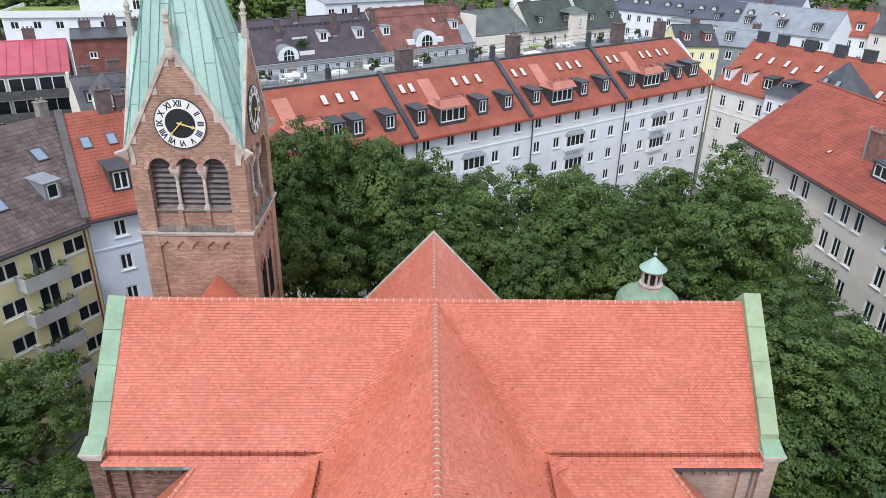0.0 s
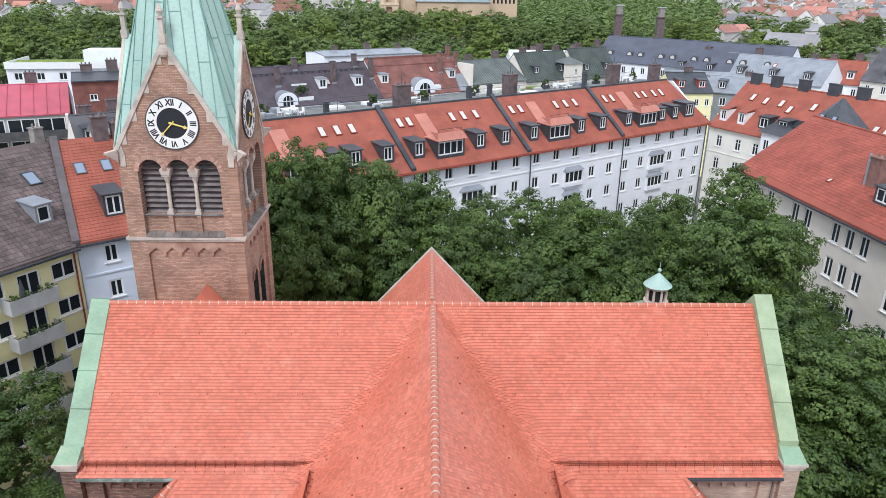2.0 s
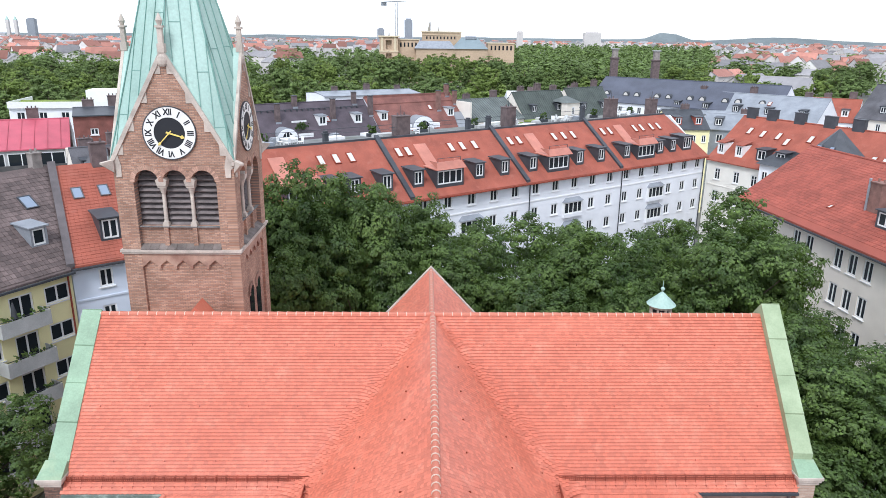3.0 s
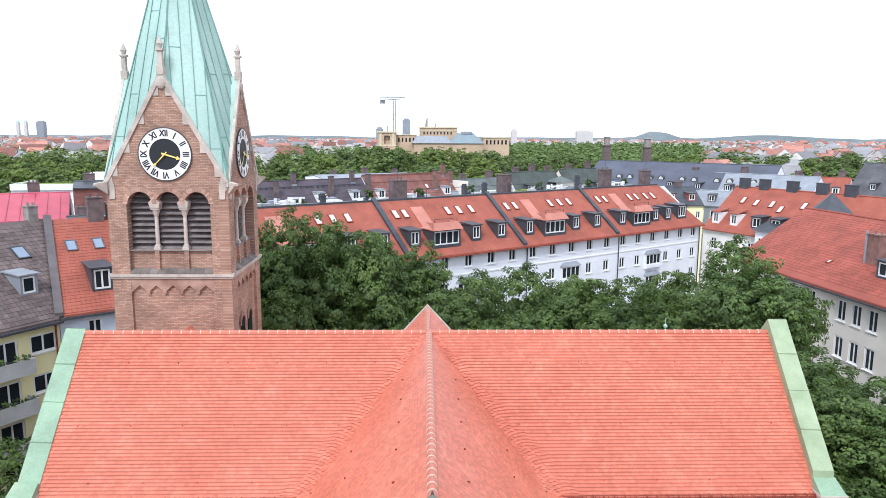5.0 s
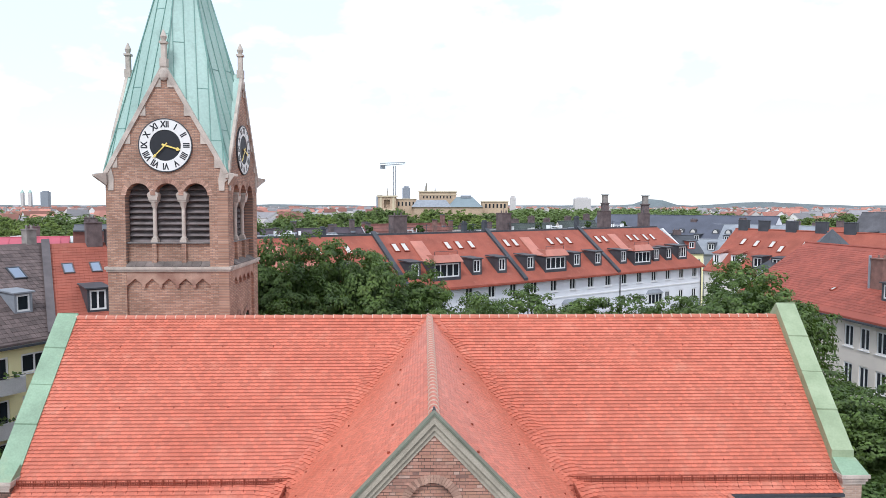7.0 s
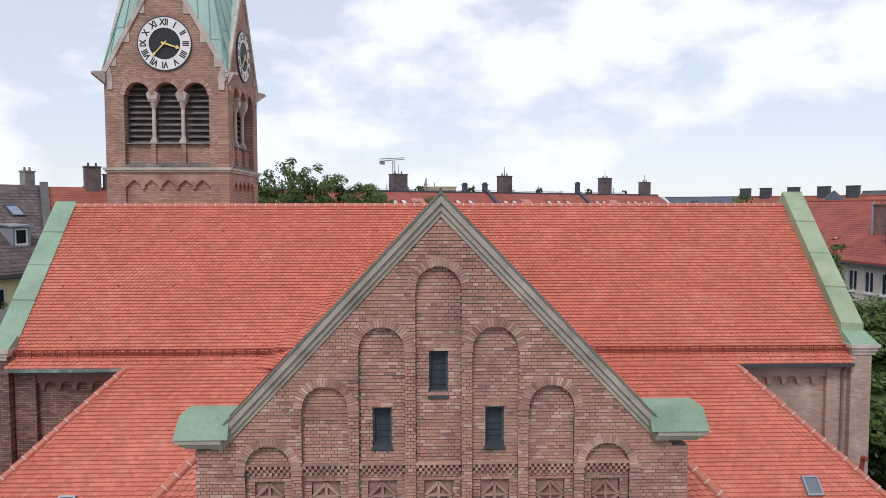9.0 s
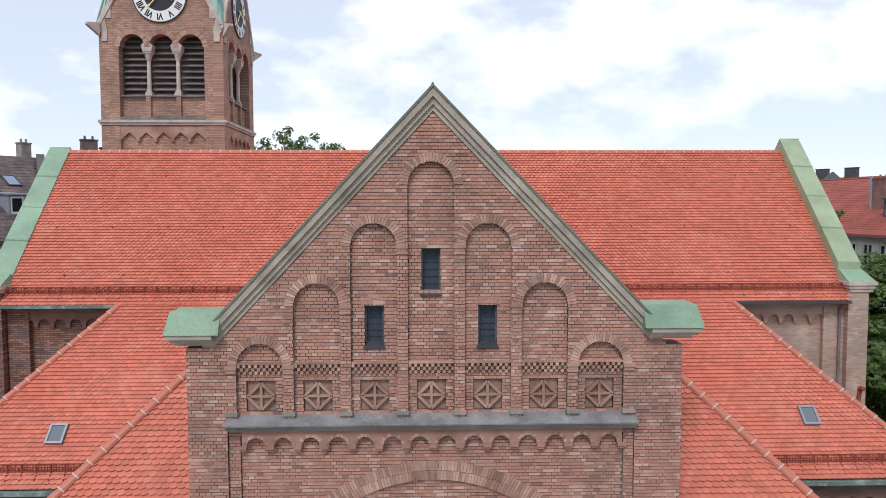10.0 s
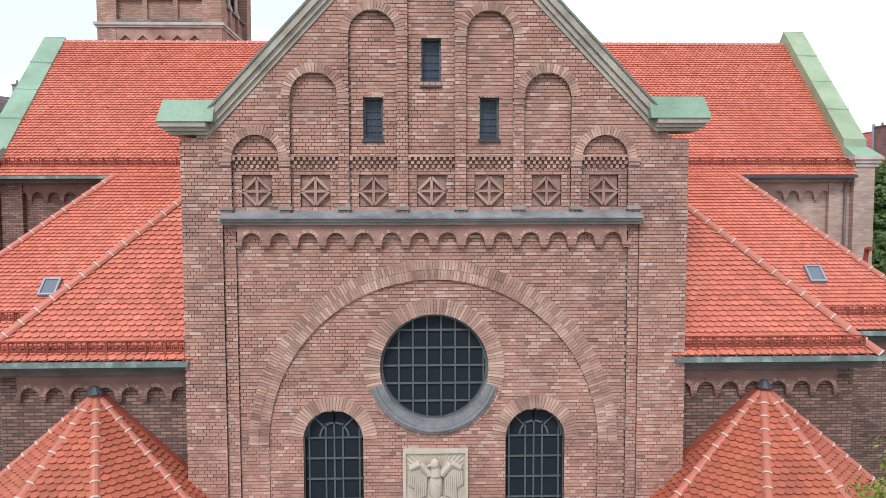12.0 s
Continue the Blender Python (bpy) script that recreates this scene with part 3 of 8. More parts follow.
n_roof = roof_deck("nave_roof", [(CX, NY, RZ), (CX, RY, RZ), (CX - NW, TE, EZ), (CX - NW, NY, EZ), (CX + NW, TE, EZ), (CX + NW, NY, EZ)], [(0, 1, 2, 3), (0, 5, 4, 1)])
HIPX = 10.9
AA = 10.73                      # eave of the aisles
a_roofs, c_roofs = [], []
for s in (-1, 1):
    a_roofs.append(roof_deck("aisle_roof", [(CX + s * NW, AF - .15, AA), (CX + s * AE, AF - .15, AA), (CX + s * NW, AF + 3.95, EZ + .2), (CX + s * NW, TE, EZ + .2), (CX + s * AE, TE, AA), (CX + s * AE, 20.6, AA)], [(0, 1, 2), (1, 5, 4, 3, 2)]))
    c_roofs.append(roof_deck("chapel_roof", [(CX + s * NW, TE, EZ), (CX + s * HIPX, TE, EZ), (CX + s * 15.5, 20.0, AZ - .1), (CX + s * NW, 20.0, AZ - .1), (CX + s * 15.5, TE + .4, AZ - .1), (CX + s * HIPX, TE + .4, EZ)], [(0, 1, 2, 3), (1, 5, 4, 2)]))

# nave flanks, aisles and side chapels
for s in (-1, 1):
    xa, xb = sorted((CX + s * (NW - .5), CX + s * (NW - .02)))
    part("nave_wall", boxes((xa, xb, GY + .6, TE + .5, 0, EZ - .05)), BRICK_X, church)
    xa, xb = sorted((CX + s * NW, CX + s * (AE - .3)))
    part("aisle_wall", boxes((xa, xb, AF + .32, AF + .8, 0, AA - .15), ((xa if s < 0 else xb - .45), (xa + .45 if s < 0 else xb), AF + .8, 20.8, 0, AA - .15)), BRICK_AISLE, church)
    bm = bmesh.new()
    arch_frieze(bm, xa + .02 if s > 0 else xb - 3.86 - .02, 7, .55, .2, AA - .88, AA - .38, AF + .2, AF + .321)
    part("arch_frieze", bm, SHADE_SOOT, church)
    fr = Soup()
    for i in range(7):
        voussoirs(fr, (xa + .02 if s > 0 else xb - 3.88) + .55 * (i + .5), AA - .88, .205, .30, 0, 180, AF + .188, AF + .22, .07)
    fr.part("frieze_brickwork", SHADE_SOOT_CUT, church, kind="stuff")
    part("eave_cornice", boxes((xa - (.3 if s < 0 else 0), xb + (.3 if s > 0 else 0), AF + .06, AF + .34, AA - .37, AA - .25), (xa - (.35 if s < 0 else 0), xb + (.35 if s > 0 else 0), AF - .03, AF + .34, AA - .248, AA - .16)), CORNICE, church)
    part("gutter", boxes((xa - (.4 if s < 0 else 0), xb + (.4 if s > 0 else 0), AF - .24, AF - .05, AA - .14, AA - .03)), GUTTER_CU, church, "weathered copper gutter")
    xa, xb = sorted((CX + s * (AE - .3), CX + s * 15.15))
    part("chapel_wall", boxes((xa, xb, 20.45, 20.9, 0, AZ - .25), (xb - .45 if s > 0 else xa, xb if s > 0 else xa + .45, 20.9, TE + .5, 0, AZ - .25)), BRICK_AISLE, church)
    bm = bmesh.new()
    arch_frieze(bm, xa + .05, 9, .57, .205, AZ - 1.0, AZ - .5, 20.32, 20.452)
    part("arch_frieze", bm, SHADE_SOOT, church)
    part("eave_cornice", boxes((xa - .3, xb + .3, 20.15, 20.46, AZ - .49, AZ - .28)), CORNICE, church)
    part("gutter", boxes((xa - .3, xb + .4, 19.88, 20.1, AZ - .26, AZ - .14)), GUTTER_CU, church)

# choir behind the crossing
part("choir_wall", boxes((CX - 4.9, CX + 4.9, 2 * RY - TE - .5, 41.6, 0, 13.4)), BRICK_X, church)
CZ, CEND = 19.0, 41.9
ch_roof = roof_deck("choir_roof", [(CX, RY, CZ), (CX, CEND, CZ), (CX - 5.3, CEND, 13.2), (CX + 5.3, CEND, 13.2), (CX - 5.3, RY, 13.2), (CX + 5.3, RY, 13.2)], [(0, 1, 2, 4), (0, 5, 3, 1)])
bm = bmesh.new()
for s in (-1, 1):
    slab(bm, [(CX, CEND, CZ + .12), (CX + s * 5.5, CEND, 13.1), (CX + s * 5.5, CEND, 12.8), (CX, CEND, CZ - .2)], (0, .35, 0))
part("verge_coping", bm, STONE, church)
bm = bmesh.new()
slab(bm, [(CX - 4.9, CEND, 0), (CX + 4.9, CEND, 0), (CX + 4.9, CEND, 13.3), (CX, CEND, CZ - .2), (CX - 4.9, CEND, 13.3)], (0, .3, 0))
part("choir_gable", bm, BRICK_Y, church)
bm = mesh_from([(-11.4, 35.0, 15), (-11.4, 32.6, 20.1), (-13.1, 32.4, 18.0), (-9.7, 32.4, 18.0), (-11.4, TWY, 20.1), (-13.1, TWY, 18.0), (-9.7, TWY, 18.0)], [(1, 2, 5, 4), (1, 4, 6, 3), (1, 3, 2)])
bmesh.ops.delete(bm, geom=[v for v in bm.verts if not v.link_faces], context='VERTS')
part("link_roof", bm, TILE, church)

# ---- gable front ----
RAKES = {-1: 1.065, 1: 1.04}    # the two slopes differ a little
APEX = 20.86
BAYS = [(k, k * 1.25 - .05, (19.5, 18.17, 16.87, 15.55)[abs(k)]) for k in range(-3, 4)]
RW = (0.0, 10.46)              # round window
AWX, AWZ = 2.24, 8.88          # arched windows: offset and springing
BA = (0.0, 8.79, 3.64)         # wide relieving arch


def paint(segs, x0, x1, y):
    out = []
    for a, b, k in segs:
        if b <= x0 or a >= x1:
            out.append((a, b, k))
            continue
        if a < x0:
            out.append((a, x0, k))
        if b > x1:
            out.append((x1, b, k))
        if y is not None:
            out.append((max(a, x0), min(b, x1), y))
    return sorted(out)


def gable_course(z):
    left = 5.38 if z < 15.5 else max(0.05, (APEX - z) / RAKES[-1])
    right = 5.52 if z < 15.5 else max(0.05, (APEX - z) / RAKES[1])
    segs = [(-left, right, 0.0)]
    if z < 13.7:
        segs = paint(segs, -4.52, 4.47, .07)
        if z < 13.5:
            segs = paint(segs, -4.26, 4.24, .13)
        w = BA[2] if z < BA[1] else math.sqrt(max(0, BA[2] ** 2 - (z - BA[1]) ** 2))
        if w:
            segs = paint(segs, -w, w, .17)
        w = math.sqrt(max(0, 1.22 ** 2 - (z - RW[1]) ** 2))
        if w:
            segs = paint(segs, -w, w, None)
        w = .66 if z < AWZ else math.sqrt(max(0, .66 ** 2 - (z - AWZ) ** 2))
        if w:
            for s in (-1, 1):
                segs = paint(segs, s * AWX - w, s * AWX + w, None)
    elif z > 13.85:
        for k, c, top in BAYS:
            w = .51 if z < top - .5 else math.sqrt(max(0, .5 ** 2 - (z - top + .5) ** 2))
            if w:
                segs = paint(segs, c - w, c + w, .11)
            if 14.03 < z < 14.68:
                segs = paint(segs, c - .32, c + .32, .2)
            if abs(k) == 1 and 15.5 < z < 16.36 or k == 0 and 16.66 < z < 17.62:
                segs = paint(segs, c - .21, c + .21, None)
    return segs


gable = part("gable_wall", boxes((CX - 5.38, CX + 5.52, GY, GY + .6, 0, 6.9)), BRICK_Y, church, "patterned red brick gable front")
backing, bricks = Soup(), Soup()
brick_spots = []
COURSE = 0.0765
z, r = 6.9, 0
while z < APEX - .1:
    zc = z + COURSE / 2
    for a, b, y in gable_course(zc):
        if b - a < .02:
            continue
        bk = GY + (.6 if z < 15.4 or max(-a, b) < 2.4 and z < 18 else .24)
        backing.add([(CX + a, GY + y + .02, z), (CX + b, GY + y + .02, z), (CX + b, bk, z), (CX + a, bk, z), (CX + a, GY + y + .02, z + COURSE), (CX + b, GY + y + .02, z + COURSE), (CX + b, bk, z + COURSE), (CX + a, bk, z + COURSE)],
                    [(0, 1, 5, 4), (1, 2, 6, 5), (3, 0, 4, 7), (4, 5, 6, 7), (3, 2, 1, 0)])
        x = -6.0 + (.065 if r % 2 else 0) + (.13 if r % 4 > 1 else 0)
        while x < b:
            head = (r % 2 == 1 and RND.random() < .8) or RND.random() < .2
            ln = .13 if head else .26
            p, q = max(a, x + .006), min(b, x + ln - .006)
            if q - p > .03:
                j = RND.uniform(-.004, .005)
                if ln == .26 and q - p > .247 and 11.9 < z < 13.35 and -3.6 < x < 3.4 and y == .13 and len(brick_spots) < 300:
                    brick_spots.append((CX + p, GY + y + j, z + .0085))
                else:
                    g = .0085
                    bricks.add([(CX + p, GY + y + j, z + g), (CX + q, GY + y + j, z + g), (CX + q, GY + y + j, z + COURSE - g), (CX + p, GY + y + j, z + COURSE - g),
                                (CX + p, GY + y + .1, z + g), (CX + q, GY + y + .1, z + g), (CX + q, GY + y + .1, z + COURSE - g), (CX + p, GY + y + .1, z + COURSE - g)],
                               [(0, 1, 2, 3), (1, 5, 6, 2), (4, 0, 3, 7), (3, 2, 6, 7), (4, 5, 1, 0)])
            x += ln
    z += COURSE
    r += 1
backing.part("masonry_core", WALLM, gable)
bricks.part("brickwork", BRICK_SET, gable, "courses of worn red bricks", "stuff")

# arches of the bays, of the windows and the wide arch
vs = Soup()
for k, c, top in BAYS:
    voussoirs(vs, CX + c, top - .5, .50, .70, 0, 180, GY - .012, GY + .16, .068)
voussoirs(vs, CX + BA[0], BA[1], BA[2], BA[2] + .44, 0, 180, GY + .118, GY + .2, .07, 2)
voussoirs(vs, CX + RW[0], RW[1], 1.20, 1.56, 0, 360, GY + .155, GY + .35, .07, 1)
for s in (-1, 1):
    voussoirs(vs, CX + s * AWX, AWZ, .66, .98, 0, 180, GY + .155, GY + .3, .07, 1)
for k, c, zz in ((-1, BAYS[2][1], 16.36), (1, BAYS[4][1], 16.36), (0, BAYS[3][1], 17.62)):
    for i in range(7):
        x = CX + c - .29 + i * .083
        vs.box(x + .005, x + .078, GY + .118, GY + .2, zz, zz + .21)
vs.part("arch_bricks", BRICK_CUT, gable, "radial bricks of the arches", "stuff")

# tooth band and diamond panels
tb = Soup()
for k, c, top in BAYS:
    for row, (za, dep) in enumerate(((15.01, .02), (14.93, .045), (14.85, .07))):
        for i in range(8):
            x = CX + c - .5 + .125 * i + (.06 if row % 2 else 0)
            tb.box(x, x + .065, GY + dep, GY + .16, za, za + .072)
    tb.box(CX + c - .5, CX + c + .5, GY + .015, GY + .16, 15.085, 15.125)
tb.part("tooth_band", BRICK_CUT, gable, kind="stuff")
for k, c, top in BAYS:
    zc = 14.355
    pan = part("diamond_panel", boxes((CX + c - .315, CX + c + .315, GY + .19, GY + .22, zc - .32, zc + .32)), PANEL_BRICK, church, "brick diamond and cross in a square panel")
    for ang in (45, 135, 225, 315):
        m = pose(CX + c, 0, zc) @ pose(0, 0, 0, 0, ang, 0)
        bm = bmesh.new()
        box(bm, -.205, .205, GY + .10, GY + .19, .185, .245, m)
        part("rib", bm, BRICK_CUT, pan)
    part("rib", boxes((CX + c - .03, CX + c + .03, GY + .112, GY + .19, zc - .27, zc + .27)), BRICK_CUT, pan)
    part("rib", boxes((CX + c - .25, CX + c - .031, GY + .115, GY + .19, zc - .028, zc + .028)), BRICK_CUT, pan)
    part("rib", boxes((CX + c + .031, CX + c + .25, GY + .115, GY + .19, zc - .028, zc + .028)), BRICK_CUT, pan)
# imposts on the lisenes
for i in range(6):
    c = (BAYS[i][1] + BAYS[i + 1][1]) / 2
    top = min(BAYS[i][2], BAYS[i + 1][2]) - .5
    x = CX + c
    part("impost", boxes((x - .13, x + .13, GY - .05, GY + .1, top - .05, top + .03), (x - .11, x + .11, GY - .03, GY + .1, top - .12, top - .052), (x - .12, x + .12, GY - .02, GY + .1, top - .17, top - .122)), BRICK_CUT, gable)
for s in (-1, 1):
    x = CX + BAYS[0 if s < 0 else 6][1] + s * .63
    part("impost", boxes((x - .13, x + .13, GY - .05, GY + .1, 14.98, 15.06), (x - .11, x + .11, GY - .03, GY + .1, 14.9, 14.978)), BRICK_CUT, gable)
for i in range(8):
    c = BAYS[0][1] - .625 + 1.25 * i
    part("lisene_base", boxes((CX + c - .14, CX + c + .14, GY - .05, GY + .1, 13.95, 14.03)), STONE_DARK, gable)

# ledge and arch frieze
bm = mesh_from([(CX - 4.54, GY - .2, 13.79), (CX + 4.5, GY - .2, 13.79), (CX + 4.5, GY + .14, 13.96), (CX - 4.54, GY + .14, 13.96), (CX - 4.54, GY - .2, 13.76), (CX + 4.5, GY - .2, 13.76), (CX + 4.5, GY + .14, 13.76), (CX - 4.54, GY + .14, 13.76)],
               [(0, 1, 2, 3), (4, 7, 6, 5), (0, 4, 5, 1), (1, 5, 6, 2), (2, 6, 7, 3), (3, 7, 4, 0)])
part("ledge", bm, LEDGE, gable, "grey sheet metal ledge")
part("ledge_moulding", boxes((CX - 4.53, CX + 4.49, GY - .14, GY + .13, 13.7, 13.758), (CX - 4.52, CX + 4.48, GY - .08, GY + .13, 13.63, 13.698)), STONE_DARK, gable)
bm = bmesh.new()
arch_frieze(bm, CX - 4.21, 14, .6, .2, 13.26, 13.628, GY + .0, GY + .135)
part("arch_frieze", bm, material("frieze_brick", (0.37, 0.20, 0.155), 0.9, 0.2, 1.2, 40, 0.3), gable, "row of small round brick arches on corbels")
fr = Soup()
for i in range(14):
    voussoirs(fr, CX - 4.21 + .6 * (i + .5), 13.26, .205, .29, 10, 170, GY - .01, GY + .03, .07)
fr.part("frieze_brickwork", BRICK_CUT, gable, kind="stuff")


# windows of the front
IRON = material("grey_iron_bars", (0.085, 0.1, 0.1), 0.6, 0.2, 3, 30, 0.1)
class Bars:
    """Glazing bars, each a part of its window."""

    def __init__(self, parent):
        self.parent = parent

    def box(self, *a):
        one = Soup()
        one.box(*a)
        one.part("glazing_bar", IRON, self.parent)

    def hexa(self, pts):
        one = Soup()
        one.hexa(pts)
        one.part("glazing_bar", IRON, self.parent)


def round_window():
    w = part("round_window", ring_arc(bmesh.new(), CX + RW[0], RW[1], 1.14, 1.22, 0, 360, GY + .3, GY + .42, 48), IRON, church, "round window with leaded panes and iron bars")
    bm = bmesh.new()
    v = [bm.verts.new((CX + x, GY + .4, zz)) for x, zz in arc(RW[0], RW[1], 1.2, 0, 360, 48)[:-1]]
    bm.faces.new(v)
    slab_back = bmesh.ops.extrude_face_region(bm, geom=bm.faces[:])
    bmesh.ops.translate(bm, verts=[e for e in slab_back["geom"] if isinstance(e, bmesh.types.BMVert)], vec=(0, .02, 0))
    bmesh.ops.recalc_face_normals(bm, faces=bm.faces[:])
    part("pane", bm, GLASS, w)
    bars = Bars(w)
    for i in range(-3, 4):
        x = i * .315 + .155
        hh = math.sqrt(max(0, 1.16 ** 2 - x * x))
        if hh > .1:
            bars.box(CX + x - .018, CX + x + .018, GY + .36, GY + .395, RW[1] - hh, RW[1] + hh)
        zz = i * .40 + .02
        hh = math.sqrt(max(0, 1.16 ** 2 - zz * zz))
        if hh > .1:
            bars.box(CX - hh, CX + hh, GY + .355, GY + .392, RW[1] + zz - .02, RW[1] + zz + .02)
    bm = ring_arc(bmesh.new(), CX + RW[0], RW[1], 1.17, 1.33, 197, 343, GY + .1, GY + .36, 28)
    ring_arc(bm, CX + RW[0], RW[1], 1.335, 1.40, 197, 343, GY + .06, GY + .3, 28)
    ring_arc(bm, CX + RW[0], RW[1], 1.405, 1.46, 197, 343, GY + .1, GY + .3, 28)
    part("sill", bm, LEDGE, w, "curved grey sheet metal sill")


def arched_window(x):
    w = part("arched_window", boxes((CX + x - .62, CX + x + .62, GY + .34, GY + .44, 6.3, 6.4)), IRON, church, "tall round-arched window with iron glazing bars")
    bm = bmesh.new()
    pts = [(x - .66, 6.3), (x + .66, 6.3)] + arc(x, AWZ, .66, 0, 180, 20)
    slab(bm, [(CX + a, GY + .40, b) for a, b in pts], (0, .02, 0))
    part("pane", bm, GLASS, w)
    bars = Bars(w)
    for a in (-.56, -.19, .0, .19, .56):
        hh = AWZ + (math.sqrt(max(0, .64 ** 2 - a * a)) if abs(a) > .3 else (.3 if a else .62))
        bars.box(CX + x + a - .018, CX + x + a + .018, GY + .36, GY + .395, 6.3, hh)
    for i in range(6):
        zz = AWZ - .02 - .47 * i
        bars.box(CX + x - .62, CX + x + .62, GY + .355, GY + .39, zz - .018, zz + .018)
    for ang in (45, 90, 135):
        c, s_ = math.cos(radians(ang)), math.sin(radians(ang))
        a, b = (CX + x + .33 * c, AWZ + .33 * s_), (CX + x + .62 * c, AWZ + .62 * s_)
        px, pz = -s_ * .016, c * .016
        bars.hexa([(a[0] - px, GY + .36, a[1] - pz), (a[0] + px, GY + .36, a[1] + pz), (b[0] + px, GY + .36, b[1] + pz), (b[0] - px, GY + .36, b[1] - pz),
                   (a[0] - px, GY + .39, a[1] - pz), (a[0] + px, GY + .39, a[1] + pz), (b[0] + px, GY + .39, b[1] + pz), (b[0] - px, GY + .39, b[1] - pz)])
    bm = ring_arc(bmesh.new(), CX + x, AWZ, .30, .34, 0, 180, GY + .36, GY + .39, 16)
    ring_arc(bm, CX + x, AWZ, .60, .66, 0, 180, GY + .34, GY + .4, 20)
    part("inner_arch", bm, IRON, w)


round_window()
arched_window(-AWX)
arched_window(AWX)
# the blue of these panes is their reflection, put into the base colour
BLUEGLASS = glass("blue_reflecting_glass", (0.06, 0.075, 0.10), 0.25)
for k, c, z0, z1 in ((-1, BAYS[2][1], 15.5, 16.36), (1, BAYS[4][1], 15.5, 16.36), (0, BAYS[3][1], 16.66, 17.62)):
    x = CX + c
    w = part("slit_window", boxes((x - .21, x - .17, GY + .25, GY + .33, z0, z1), (x + .17, x + .21, GY + .25, GY + .33, z0, z1), (x - .17, x + .17, GY + .25, GY + .33, z1 - .04, z1)), IRON, church, "narrow leaded window")
    part("pane", boxes((x - .2, x + .2, GY + .34, GY + .36, z0, z1)), BLUEGLASS, w)
    bm = bmesh.new()
    for a in (-.06, .06):
        box(bm, x + a - .008, x + a + .008, GY + .325, GY + .34, z0, z1)
    for i in range(1, 6):
        box(bm, x - .17, x + .17, GY + .32, GY + .337, z0 + (z1 - z0) * i / 6 - .007, z0 + (z1 - z0) * i / 6 + .007)
    part("lead_grille", bm, LEAD, w)
    bm = mesh_from([(x - .24, GY + .06, z0 - .06), (x + .24, GY + .06, z0 - .06), (x + .21, GY + .33, z0 + .06), (x - .21, GY + .33, z0 + .06), (x - .24, GY + .06, z0 - .09), (x + .24, GY + .06, z0 - .09), (x + .21, GY + .33, z0 - .09), (x - .21, GY + .33, z0 - .09)],
                   [(0, 1, 2, 3), (4, 7, 6, 5), (0, 4, 5, 1), (1, 5, 6, 2), (2, 6, 7, 3), (3, 7, 4, 0)])
    part("sill", bm, LEAD, w)

# raking cornice, copper capping and kneelers
for s in (-1, 1):
    RAKE = RAKES[s]
    d = Vector((s, 0, -RAKE)).normalized()
    nrm = Vector((s * RAKE, 0, 1)).normalized()
    ln = 4.86 * math.hypot(1, RAKE)
    for dep, off, wid, mat, nm in ((-.14, -.02, .14, RAKE_STONE, "raking_cornice"), (-.08, -.162, .11, RAKE_STONE, "raking_cornice"), (-.03, -.274, .09, RAKE_STONE, "raking_cornice")):
        a = Vector((CX, GY + dep, APEX + .25 + off / nrm.z))
        b = Vector((CX, GY + dep, APEX + .25 + (off - wid) / nrm.z))
        k = (ln + off * -.1)
        bm = bmesh.new()
        slab(bm, [tuple(a), tuple(a + d * k), tuple(a + d * k - nrm * wid), tuple(b)], (0, .1 - dep, 0))
        part(nm, bm, mat, gable)
    bm = bmesh.new()
    a = Vector((CX, GY - .17, APEX + .25 + .03))
    slab(bm, [tuple(a), tuple(a + d * (ln + .1)), tuple(a + d * (ln + .1) - nrm * .045), tuple(a - Vector((0, 0, .045 / nrm.z)))], (0, .3, 0))
    part("rake_capping", bm, RAKE_CAP, gable, "green copper capping")
    # kneeler
    x0, x1 = CX + s * 4.75, CX + s * (5.74 if s < 0 else 5.86)
    xa, xb = sorted((x0, x1))
    zt = 15.79 if s < 0 else 15.88
    part("kneeler", boxes((xa, xb, GY - .27, GY + .72, zt - .1, zt), (xa + (.08 if s < 0 else 0), xb - (.08 if s > 0 else 0), GY - .2, GY + .66, zt - .18, zt - .102), (xa + (.18 if s < 0 else 0), xb - (.18 if s > 0 else 0), GY - .12, GY + .62, zt - .25, zt - .182)), RAKE_STONE, gable, "weathered stone kneeler")
    xo, xi = CX + s * (5.77 if s < 0 else 5.89), CX + s * 4.6
    bm = mesh_from([(xo, GY - .3, zt + .004), (xi, GY - .3, zt + .004), (xi, GY + .76, zt + .004), (xo, GY + .76, zt + .004), (CX + s * (5.68 if s < 0 else 5.8), GY - .08, zt + .48), (xi, GY - .08, zt + .48), (CX + s * (5.68 if s < 0 else 5.8), GY + .7, zt + .48), (xi, GY + .7, zt + .48)],
                   [(0, 1, 5, 4), (0, 4, 6, 3), (4, 5, 7, 6), (3, 6, 7, 2), (0, 3, 2, 1), (1, 2, 7, 5)])
    part("kneeler_cap", bm, COPPER_GABLE, gable, "green copper kneeler cap")
bm = tube(bmesh.new(), (CX, GY + .1, APEX + .15), (CX, GY + .1, APEX + .34), .07, .02)
part("apex_knob", bm, LEAD, gable)

